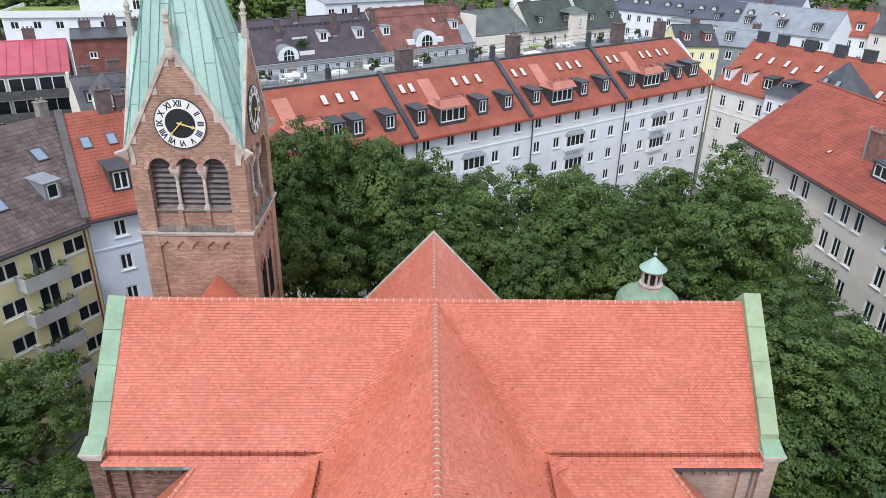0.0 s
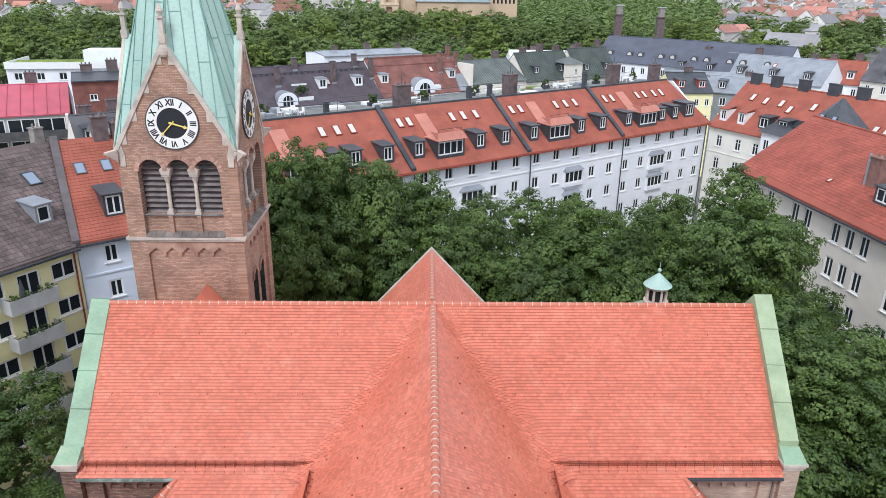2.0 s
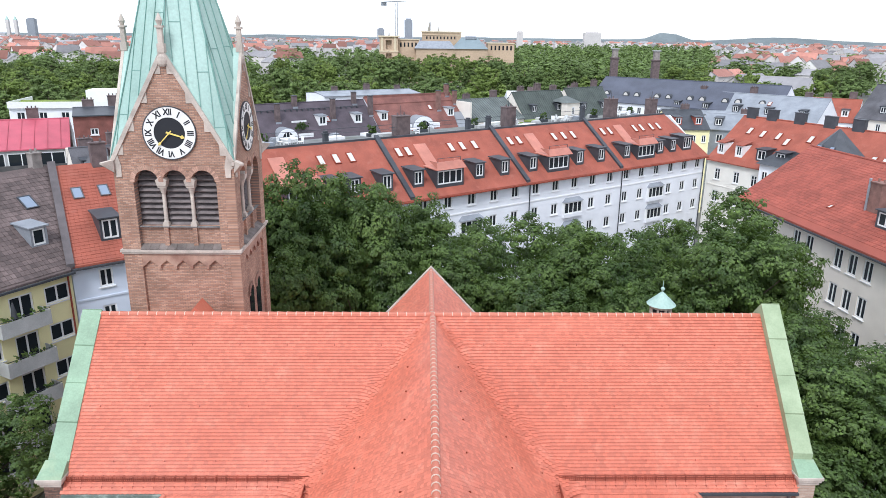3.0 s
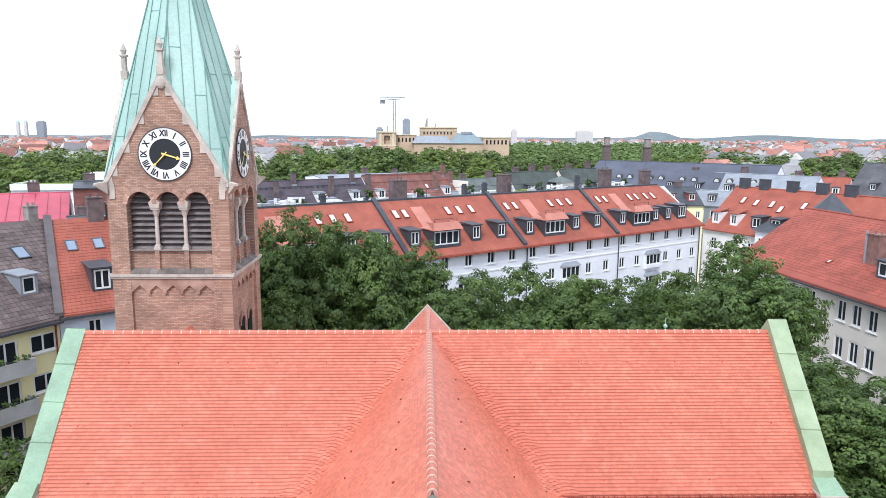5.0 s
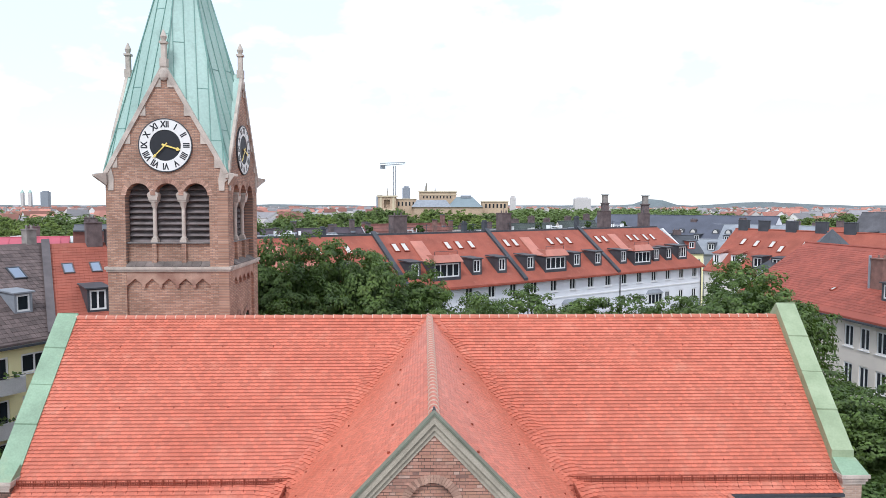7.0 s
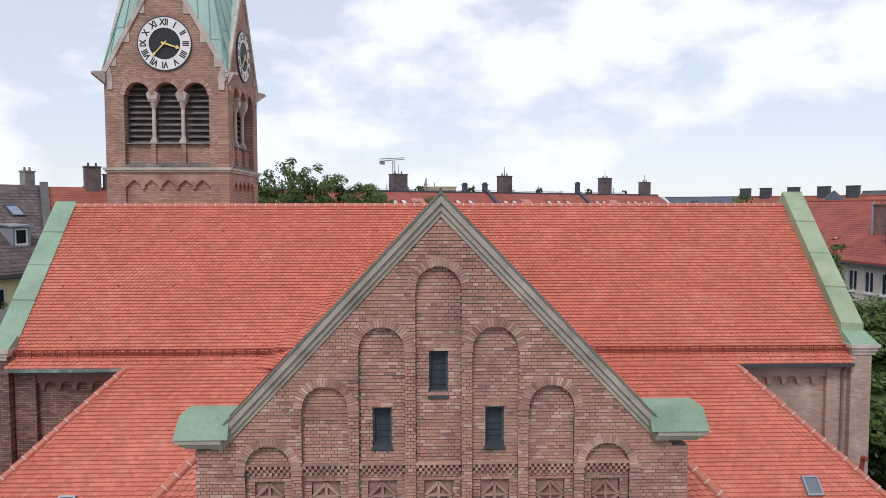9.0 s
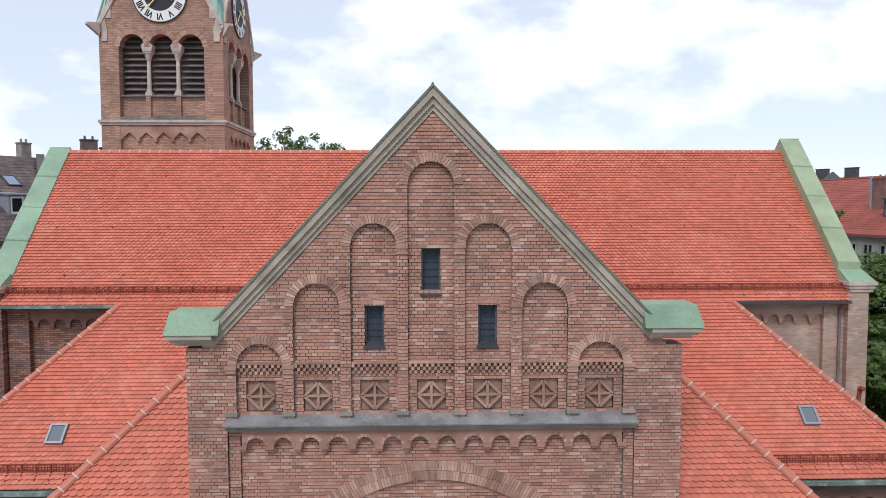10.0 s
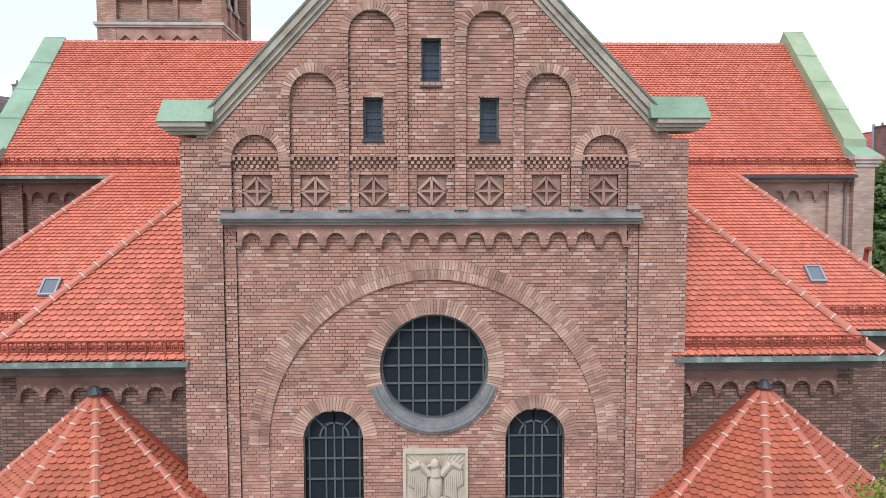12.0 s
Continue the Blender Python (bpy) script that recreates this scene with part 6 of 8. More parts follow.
for x in (-24, -.36):
    bm = bmesh.new()
    slab(bm, [(x, .36, 0), (x, 14, 0), (x, 14, 17.6), (x, 8.1, 22.3), (x, .36, BE)], (.35, 0, 0))
    lp("gable_wall", bm, YELLOW, yh)
lp("back_wall", boxes((-24, 0, 14, 14.4, 0, 17.7)), YELLOW, yh)
lp("gutter", boxes((-24, -.1, -.75, -.56, BE - .56, BE - .4)), LEAD, yh)
lp("downpipe", tube(bmesh.new(), (-.35, -.12, .2), (-.35, -.12, BE - .5), .07), GUARD, yh)
for x in (-4.4, -12.1):
    for z in (13.35, 10.45, 7.55, 4.65, 1.75):
        b = lp("balcony", boxes((x - 1.75, x + 1.75, -1.25, 0, z - .18, z)), CONCRETE, yh, "concrete balcony")
        lp("parapet", boxes((x - 1.75, x + 1.75, -1.25, -1.17, z, z + .9), (x - 1.75, x - 1.68, -1.17, 0, z, z + .9), (x + 1.68, x + 1.75, -1.17, 0, z, z + .9)), CONCRETE, b)
        bm = bmesh.new()
        for i in range(30):
            mm = pose(x + chr_.uniform(-1.5, 1.5), -1.15 + chr_.uniform(-.12, .3), z + .95 + chr_.uniform(-.1, .3), chr_.uniform(0, 90), chr_.uniform(0, 90), 0)
            box(bm, -.1, .1, -.08, .08, -.02, .02, mm)
        lp("foliage", bm, LEAF, b, kind="stuff")
        lp("hand_rail", boxes((x - 1.75, x + 1.75, -1.24, -1.2, z + 1.0, z + 1.04)), LEAD, b)
par = house_at("parasol", "closed dark parasol standing on a balcony", -26.25 - 4.9 * .5 + .75 * .866, 49.65 - 4.9 * .866 - .75 * .5, 60, "parasol")
par.location.z = 13.35
lp("pole", tube(bmesh.new(), (0, 0, 0), (0, 0, 2.1), .03, .03, 6), LEAD, par)
lp("canopy", tube(bmesh.new(), (0, 0, .9), (0, 0, 2.0), .25, .05, 8), LEAD, par)
k = YK
dormer(yh, -.9, 1.7, BE + 1.7 * k + .3, .95, 1.2, k, 1, wall=ZINC, roof=ZINC)
for x, y in ((.7, 5.2), (-4.6, 2.6), (-7.2, 5.4), (-10, 3.0)):
    skylight(yh, x, y, BE + y * k + .17, k, 1.0, 1.35, LEAD)
tile_courses(yh, -24, -.3, -.4, 8.0, BE, k, BROWN, 0, .34, .58)
chimney(yh, 3.6, 8.3, 21, 23.6, .8, .7, CHIMNEY_GREY)

# cream house with the large red roof
ch_ = house_at("cream_house", "cream plastered house with a large red tiled roof", 35.3, 75.5, -84.2)
CE, CR, CD = 16.3, 21.2, 10.0
sp_ = []
for z in (13.5, 10.2, 6.9, 3.6):
    sp_ += [(x, z, 1.15, 1.9) for x in (10.4, 12.4, 16.6, 18.5, 20.4, 24.4, 26.3, 28.2, 33, 35)] + [(3, z, 1.15, 1.9), (6, z, 1.15, 1.9)]
lp("wall", pierced(bmesh.new(), 0, 46, 0, CE, [(x - w / 2, x + w / 2, z, z + h) for x, z, w, h in sp_]), CREAM, ch_)
windows(ch_, sp_)
k = (CR - CE) / CD
bm = bmesh.new()
slab(bm, [(-.4, -.6, CE - .6 * k), (46, -.6, CE - .6 * k), (46, CD, CR), (-4.0, CD, CR)], (0, 0, .18))
slab(bm, [(-4.0, CD, CR), (46, CD, CR), (46, CD + 4, CR - 2), (-5.4, CD + 4, CR - 2)], (0, 0, .18))
lp("roof", bm, TILE_DARK, ch_, "large dull red tiled roof")
lp("ridge_cap", tube(bmesh.new(), (-4, CD, CR + .18), (46, CD, CR + .18), .14, .14, 6), TILE_DARK, ch_)
bm = bmesh.new()
slab(bm, [(0, .36, 0), (-5.1, CD + 3.9, 0), (-5.1, CD + 3.9, CR - 2), (-3.7, CD, CR), (0, .36, CE)], (.35, 0, 0))
lp("gable_wall", bm, CREAM, ch_)
lp("eave_board", boxes((-.3, 46, -.55, 0, CE - .52, CE - .38)), CONCRETE, ch_)
lp("gutter", boxes((-.3, 46, -.8, -.62, CE - .46, CE - .3)), LEAD, ch_)
tile_courses(ch_, -.3, 46, .2, CD - .2, CE, k, TILE_DARK, -.36, .36)
d = dormer(ch_, 19.5, 2.2, CE + 2.2 * k + .4, 3.6, 1.2, k, 4)
chimney(ch_, 15.2, 4.0, CE + 1.5, CE + 4.6, 1.4, .9, CHIMNEY)
lp("metal_flue", tube(bmesh.new(), (14.3, 3.6, CE + 1.5), (14.3, 3.6, CE + 4.9), .12), ZINC, ch_)
skylight(ch_, 11.0, 2.6, CE + 2.6 * k + .17, k, .5, .6)

# corner house beyond, with two small white dormers
h3 = house_at("corner_house", "white corner house with red roof and black chimneys", 41.9, 102.6, -64)
sp_ = [(x, z, 1.05, 1.7) for x in (2.0, 5.4, 8.4, 11, 14, 17, 20) for z in (13.3, 10.0, 6.7, 3.4)]
lp("wall", pierced(bmesh.new(), 0, 34, 0, 16.3, [(x - w / 2, x + w / 2, z, z + h) for x, z, w, h in sp_]), WARM_WHITE, h3)
lp("string_course", boxes((0, 34, -.1, 0, 15.7, 15.95), (0, 34, -.06, 0, 12.4, 12.55)), WARM_WHITE, h3)
windows(h3, sp_, transom=True)
gable_roof(h3, 0, 34, 0, 13, 16.3, 22, TILE_FAR, .4)
gables(h3, 0, 34, 0, 13, 16.3, 21.9, WHITE)
k = 5.7 / 6.5
for x in (1.6, 4.8):
    dormer(h3, x, .6, 16.3 + .6 * k + .35, .9, 1.35, k, 2, wall=FRAME, roof=TILE_FAR, roof_rise=.5)
for x in (8.6, 11.6):
    dormer(h3, x, .6, 16.3 + .6 * k + .35, 1.3, 1.3, k, 2)
for x in (1.5, 5.0, 9.5, 14.0, 18.0):
    chimney(h3, x, 6.5, 21, 23.4, 1.6, .6, LEAD, 0)
for x, y in ((3.2, 4.4), (5.6, 4.2), (8.2, 4.2), (10.0, 3.6), (13, 4.4), (15, 4), (22.6, 3), (24, 3), (26.4, 3), (28, 3)):
    skylight(h3, x, y, 16.3 + y * k + .17, k, .75, 1.3)
# slate pavilion roof over a shallow corner bay
bm = bmesh.new()
bmesh.ops.create_cone(bm, cap_ends=True, segments=8, radius1=5.0, radius2=.08, depth=4.9, matrix=Matrix.Translation((19.5, .3, 20.3)) @ Matrix.Rotation(radians(22.5), 4, 'Z'))
lp("turret_roof", bm, LEAD, h3, "dark slate turret roof")
bm = bmesh.new()
bmesh.ops.create_cone(bm, cap_ends=True, segments=8, radius1=3.7, radius2=3.7, depth=4.6, matrix=Matrix.Translation((19.5, .3, 15.5)) @ Matrix.Rotation(radians(22.5), 4, 'Z'))
lp("turret_wall", bm, WHITE, h3)
lp("bay_wall", boxes((9.8, 15.5, -.95, 0, 12.6, 17.0)), WHITE, h3)
lp("bay_roof", mesh_from([(9.4, -1.4, 17.0), (16.2, -1.4, 17.0), (16.2, 2.2, 18.75), (10.4, 2.2, 18.75), (9.4, .6, 17.0)], [(0, 1, 2, 3), (0, 3, 4), (1, 0, 4), (1, 4, 3, 2)]), LEAD, h3, "dark slate mansard roof of a bay")
windows(h3, [(x, 14.6, .95, 1.5) for x in (10.8, 12.6, 14.4)], m=Matrix.Translation((0, -1.1, 0)))
skylight(h3, 18.7, -2.1, 20.35, 1.06, .7, 1.1, LEAD)
skylight(h3, 20.4, -2.1, 20.35, 1.06, .7, 1.1, LEAD)


def plain_house(name, label, x, y, ang, length, depth, ze, zr, wall, roof, rows=3, cols=6, w=1.1, h=1.5, dorm=0, chim=2, sky=0, dwall=None, cmat=None, group=""):
    ho = house_at(name, label, x, y, ang, "house", group)
    s_ = [(length * (i + .5) / cols, ze - 2.6 - 3.1 * r_, w, h) for i in range(cols) for r_ in range(rows)]
    lp("wall", pierced(bmesh.new(), 0, length, 0, ze, [(a - c / 2, a + c / 2, b, b + d_) for a, b, c, d_ in s_]), wall, ho)
    windows(ho, s_)
    gable_roof(ho, 0, length, 0, depth, ze, zr, roof)
    gables(ho, 0, length, 0, depth, ze, zr - .1, wall)
    kk = (zr - ze) / (depth / 2)
    for i in range(dorm):
        dormer(ho, length * (i + .5) / dorm, .9, ze + .9 * kk + .3, 1.1, 1.2, kk, 2, wall=dwall)
    for i in range(chim):
        chimney(ho, length * (i + .6) / chim, depth * .5 + .4, zr - 1.2, zr + 1.1 + .5 * (i % 2), 1.5, .8, cmat or CHIMNEY_PLUM, 3)
    for i in range(sky):
        skylight(ho, length * (i + .35) / sky, depth * .3, ze + depth * .3 * kk + .17, kk)
    return ho


def along(u, y):
    p = O + U * u - NV * y
    return p.x, p.y


# row of houses behind the white one
PLUM = material("plum_slate_roof", (0.072, 0.056, 0.068), .75, .25, .6, 8, .3)
OLD_RED = material("old_red_roof", (0.185, 0.075, 0.06), .8, .3, .5, 8, .3)
DARKGREEN = material("dark_green_sheet_roof", (0.062, 0.075, 0.066), .6, .25, .5, 8, .1)
b1 = plain_house("rear_house", "white rear house with dark plum mansard roof and dormers", *along(0, 53), ANG, 29.4, 13, 15.5, 21.2, WHITE, PLUM, 2, 14, .9, 1.4, 0, 0, 0, group="rear row")
b2 = plain_house("rear_house", "rear house with weathered red tiled roof and large dormers", *along(29.5, 53), ANG, 20.5, 13, 15.5, 21.6, WHITE, OLD_RED, 2, 8, .9, 1.4, 0, 0, 0, group="rear row")
b3 = plain_house("rear_house", "rear house with grey-green sheet metal roof", *along(50.1, 53), ANG, 15, 13, 16.5, 20.2, CREAM, GREENMETAL, 1, 4, .9, 1.4, 0, 2, group="rear row")
b4 = plain_house("rear_house", "rear house with dark green seamed metal roof", *along(65.2, 53), ANG, 15, 9, 16.2, 21.4, CREAM, DARKGREEN, 2, 5, .9, 1.4, 2, 3, group="rear row")
b5 = plain_house("rear_house", "rear house with steep dark green seamed roof", *along(80.3, 52), ANG, 13, 9, 16.0, 21.8, CREAM, DARKGREEN, 2, 5, .9, 1.4, 2, 2, group="rear row")


def slope_stack(ho, x, y, z0, zt, w=.8, d=.7, mat=None):
    """A tall party-wall stack that stands on a roof slope, with a slab on top."""
    st = lp("chimney", boxes((x - w / 2, x + w / 2, y - d / 2, y + d / 2, z0, zt)), mat or CHIMNEY_PLUM, ho)
    lp("capping", boxes((x - w / 2 - .07, x + w / 2 + .07, y - d / 2 - .07, y + d / 2 + .07, zt, zt + .12)), LEAD, st)
    lp("flashing", boxes((x - w / 2 - .1, x + w / 2 + .1, y - d / 2 - .12, y - d / 2 - .02, z0 + .1, z0 + .42)), ZINC, st)


def roof_seams(ho, length, ze, k, run, mat, step=.62):
    s_ = Soup()
    x = .3
    while x < length:
        s_.hexa([(x - .025, .0, ze + .16), (x + .025, .0, ze + .16), (x + .025, run, ze + run * k + .16), (x - .025, run, ze + run * k + .16),
                 (x - .025, .0, ze + .24), (x + .025, .0, ze + .24), (x + .025, run, ze + run * k + .24), (x - .025, run, ze + run * k + .24)])
        x += step
    me = bpy.data.meshes.new("standing_seams")
    me.from_pydata(s_.v, [], s_.f)
    me.materials.append(mat)
    ob = new("standing_seams", me)
    ob.parent = ho
    tagged(ob, kind="stuff")


def ladder_rail(ho, x0, x1, y, z, mat):
    """A roof walkway: two rails on short posts just under the ridge."""
    lp("roof_walkway", boxes((x0, x1, y - .04, y + .04, z + .34, z + .42), (x0, x1, y + .3, y + .36, z + .34, z + .42), *[(x - .1, x + .1, y - .03, y + .36, z - .1, z + .335) for x in [x0 + .3 + 1.1 * q for q in range(int((x1 - x0) / 1.1))]]), mat, ho)


K1, K2 = 5.7 / 6.5, 6.1 / 6.5
for x, y, zt in ((1.6, 3.2, 21.7), (5.6, 5.9, 22.4), (10.6, 3.4, 21.6), (15.0, 5.9, 22.6), (21.2, 3.3, 22.0), (27.0, 5.9, 22.8), (29.2, 3.6, 22.2)):
    slope_stack(b1, x, y, 15.5 + (y - .4) * K1, zt)
for x, y, zt in ((15.4, 3.6, 22.6), (19.3, 6.2, 23.6), (20.2, 4.6, 22.4)):
    slope_stack(b2, x, y, 15.5 + (y - .4) * K2, zt, mat=CHIMNEY)
ladder_rail(b1, .4, 28.8, 4.9, 15.5 + 4.9 * K1 + .16, LEAD)
lp("ridge_wall", boxes((.2, 20.3, 5.0, 5.25, 20.0, 20.55)), OLD_RED, b2)
lp("ridge_wall", boxes((.2, 20.3, 6.3, 6.6, 21.4, 22.0)), OLD_RED, b2)
for ho, ln in ((b1, 29.4), (b2, 20.5)):
    lp("eave_moulding", boxes((0, ln, -.42, -.02, 15.0, 15.2), (0, ln, -.3, -.02, 14.8, 14.998)), FRAME, ho)
    lp("gutter", boxes((0, ln, -.62, -.44, 15.05, 15.18)), ZINC, ho)
roof_seams(b3, 15, 16.5, 3.7 / 6.5, 6.4, GREENMETAL)
roof_seams(b4, 15, 16.2, 5.2 / 4.5, 4.4, DARKGREEN)
roof_seams(b5, 13, 16.0, 5.8 / 4.5, 4.4, DARKGREEN)
lp("blank_wall", boxes((.3, 9.0, -.6, -.02, 0, 16.2)), CREAM, b3, "blank cream plastered wall")
lp("fire_wall", boxes((-.2, .25, -.4, 9.0, 0, 20.4)), CREAM, b3)
lp("bay_wall", boxes((11.0, 15.2, -1.6, -.02, 0, 19.2)), CREAM, b4, "cream plastered corner bay")
lp("bay_roof", mesh_from([(10.7, -1.9, 19.2), (15.5, -1.9, 19.2), (15.5, 3.4, 19.3), (10.7, 3.4, 19.3), (13.1, .8, 20.6)], [(0, 1, 4), (1, 2, 4), (2, 3, 4), (3, 0, 4), (3, 2, 1, 0)]), GREENMETAL, b4)
windows(b4, [(13.1, 16.6, .8, 1.7)], 2, m=Matrix.Translation((0, -1.72, 0)))
# roof terrace cut into the plum roof, with planting
lp("terrace_wall", boxes((13.0, 15.8, .4, .5, 15.6, 16.7), (13.0, 15.8, 3.0, 3.1, 16.4, 18.6)), FRAME, b1)
tb_ = bmesh.new()
for i in range(60):
    box(tb_, -.2, .2, -.14, .14, -.02, .02, pose(chr_.uniform(13.1, 15.2), chr_.uniform(.8, 2.6), chr_.uniform(17.2, 18.3), chr_.uniform(0, 90), chr_.uniform(0, 90), chr_.uniform(0, 180)))
lp("planting", tb_, LEAF, b1, kind="stuff")
# tent-like sheet roof at the joint of the houses
lp("sheet_roof", mesh_from([(17.8, -.6, 15.4), (21.6, -.6, 15.4), (20.9, 2.6, 18.4), (18.6, 2.6, 18.4), (17.4, 2.9, 15.6), (22.0, 2.9, 15.6)], [(0, 1, 2, 3), (0, 3, 4), (1, 5, 2), (3, 2, 5, 4), (0, 4, 5, 1)]), ZINC, b2)
for ho, xs in ((b1, (18.6, 25.8)), (b2, (1.9, 17.6))):
    for x in xs:
        dormer(ho, x, 2.2, 17.8, 1.25, 1.35, .88, 2, wall=FRAME, roof=ZINC)


def round_dormer(parent, x, z, w, hz):
    """A white gable with a round head, its barrel roof and a tall arched window of three lights."""
    half = w / 2
    head = [(x + half * math.cos(radians(180 - a)), z + hz + half * .85 * math.sin(radians(180 - a))) for a in range(0, 181, 12)]
    bm = bmesh.new()
    slab(bm, [(a, -.1, b) for a, b in [(x - half, z)] + head + [(x + half, z)]], (0, 4.0, 0))
    d = lp("round_dormer", bm, WHITE, parent, "white dormer with rounded gable")
    bm = bmesh.new()
    for (a, b), (p, q) in zip(head, head[1:]):
        slab(bm, [(a, .02, b + .02), (p, .02, q + .02), (p, 4.2, q + .02), (a, 4.2, b + .02)], (0, 0, .08))
    lp("dormer_roof", bm, ZINC, d)
    r = half * .5
    zc = z + hz + .1
    pts = [(x - r, zc - r * 1.2), (x + r, zc - r * 1.2)] + [(x + r * math.cos(radians(a)), zc + r * math.sin(radians(a))) for a in range(0, 181, 15)]
    bm = bmesh.new()
    slab(bm, [(a, -.14, b) for a, b in pts], (0, .03, 0))
    lp("pane", bm, GLASS, d)
    bm = boxes((x - r * .4, x - r * .4 + .1, -.18, -.145, zc - r * 1.2, zc + r * .9), (x + r * .4 - .1, x + r * .4, -.18, -.145, zc - r * 1.2, zc + r * .9), (x - r, x + r, -.175, -.142, zc - .05, zc + .05))
    lp("window_bars", bm, FRAME, d)


round_dormer(b1, 10.8, 14.7, 3.6, 1.5)
round_dormer(b2, 9.4, 14.0, 4.8, 2.2)
for x, w_ in ((6.2, 1.5), (12.7, 1.6)):
    lp("dormer_flank", boxes((x - w_ / 2, x + w_ / 2, .3, 3.2, 15.4, 16.8)), WHITE, b2)
skylight(b1, 20.0, 3.2, 15.5 + 3.2 * K1 + .17, K1)
skylight(b2, 13.6, 4.0, 15.5 + 4.0 * K2 + .17, K2)
# low white wing and yard between
lo = plain_house("rear_wing", "low white rear wing with flat gravel roof", *along(2, 43), ANG, 50, 8, 13.5, 13.9, WHITE, GRAVEL, 1, 22, .8, 1.3, 0, 0)
for i in range(4):
    chimney(lo, 6 + 12 * i, 3, 13.5, 15.6, 1.2, .9, CHIMNEY_GREY, 2)
# houses at the far right
plain_house("grey_roof_house", "white house with light zinc mansard roof and roof terrace", 57, 172, -47, 36, 13, 16.5, 21.0, WHITE, ZINC, 3, 11, 1.1, 1.7, 5, 3, 2)
plain_house("red_roof_house", "white house with small red hipped roof", 85, 157, -38, 10, 10, 16.2, 20.5, WHITE, TILE_FAR, 3, 4, 1.0, 1.6, 2, 2, dwall=FRAME)
plain_house("gabled_house", "cream house with a tall plain gable and dark roof", 92, 150, -60, 20, 13, 17.5, 24, CREAM, SLATE, 3, 6, 1, 1.6, 2, 2)
dk = plain_house("long_roof_house", "long public building with dark slate roof and eyebrow dormers", 42.5, 186, -43, 47, 16, 17.5, 23.0, WHITE, material("blue_grey_slate", (0.075, 0.082, 0.11), .6, .2, .3, 5, .2), 2, 18, 1.1, 1.6, 0, 0)
for i in range(10):
    x = 4 + 4.2 * i + (1.2 if i % 2 else 0)
    bm = bmesh.new()
    slab(bm, [(x + .85 * math.cos(radians(a)), 1.9, 19.0 + 1.05 * math.sin(radians(a))) for a in range(0, 181, 20)], (0, 1.9, 0))
    eb = lp("eyebrow_dormer", bm, LEAD, dk)
    bm = bmesh.new()
    slab(bm, [(x + .55 * math.cos(radians(a)), 1.86, 19.1 + .75 * math.sin(radians(a))) for a in range(0, 181, 20)], (0, .05, 0))
    lp("pane", bm, SKYGLASS, eb)
for x, y, zt in ((64.8, 249, 29.6), (77.0, 242, 29.2)):
    stack = thing("tall_chimney", "tall square brick chimney with a pale cap", "chimney", (x, y, 0), "tall chimneys")
    part("shaft", boxes((x - 1.15, x + 1.15, y - 1.15, y + 1.15, 0, zt - 3.4), (x - 1.4, x + 1.4, y - 1.4, y + 1.4, zt - 3.4, zt - 3.0)), CHIMNEY_PLUM, stack)
    part("head", boxes((x - .9, x + .9, y - .9, y + .9, zt - 3.0, zt - .3)), CHIMNEY_GREY, stack)
    part("cap", boxes((x - 1.2, x + 1.2, y - 1.2, y + 1.2, zt - .3, zt)), CONCRETE, stack)
plain_house("yellow_house", "yellow house with red framed glazed attic and dark roof", 46.5, 134, 2, 8, 10, 16.5, 19.5, YELLOW, LEAD, 2, 4, .9, 1.4, 2, 1, dwall=TILE_DARK)
plain_house("zinc_house", "grey zinc clad attic house with glazing", 55, 140, -30, 12, 10, 16.0, 18.5, ZINC, ZINC, 2, 5, 1.2, 1.6, 2, 1)
# rose roofed house and neighbours beyond the tower
# concrete grey walls: cream plaster with its shade put into the colour
rh = plain_house("rose_roof_house", "cream-grey house darkened for shade, with rose-red seamed metal roof and long balconies", -70, 88, 24, 23, 15, 17.8, 20.8, CONCRETE, PINK, 0, 1, 1, 1, 0, 2)
LOGGIA = material("dark_loggia_boards", (0.075, 0.072, 0.07), 0.8, 0.25, 1.5, 20, 0.2)
for x in (7.7, 22.6):
    lp("loggia_pier", boxes((x - .2, x + .2, -1.6, 0, 0, 17.8)), CREAM, rh)
for z in (14.9, 12.0, 9.1):
    lp("long_balcony", boxes((8, 22.6, -1.5, 0, z - .2, z), (8, 22.6, -1.5, -1.4, z, z + .95)), LOGGIA, rh, "long dark balcony with parapet")
    # wide dark panes stand in for the shaded depth of the loggia
    windows(rh, [(x, z + .1, 3.3, 2.3) for x in (9.8, 13.4, 17.0, 20.6)], 2, sill=False, m=Matrix.Translation((0, -.14, 0)))
    windows(rh, [(x, z + .8, .9, 1.2) for x in (2, 5)], 1, m=Matrix.Translation((0, -.14, 0)))
for i in range(14):
    x = 1 + i * 1.6
    bm = slab(bmesh.new(), [(x, -.3, 17.93), (x + .05, -.3, 17.93), (x + .05, 7.5, 20.98), (x, 7.5, 20.98)], (0, 0, .07))
    lp("standing_seam", bm, PINK, rh)
plain_house("brick_house", "dark red brick rear house", -48.0, 97, 24, 10, 9, 22.0, 22.6, material("dark_brick_wall", (0.20, 0.075, 0.06), .9, .25, 1, 15, .3), LEAD, 2, 2, 1, .9, 0, 3)
g5 = plain_house("mansard_house", "grey mansard house with white arched dormers", -41, 82, 34, 6.5, 8, 16.0, 19.4, CREAM, SLATE, 1, 3, 1, 1.4, 2, 2)
bm = bmesh.new()
bmesh.ops.create_cone(bm, cap_ends=True, segments=8, radius1=1.7, radius2=1.7, depth=2.6, matrix=Matrix.Translation((3.1, .6, 16.9)) @ Matrix.Rotation(radians(22.5), 4, 'Z'))
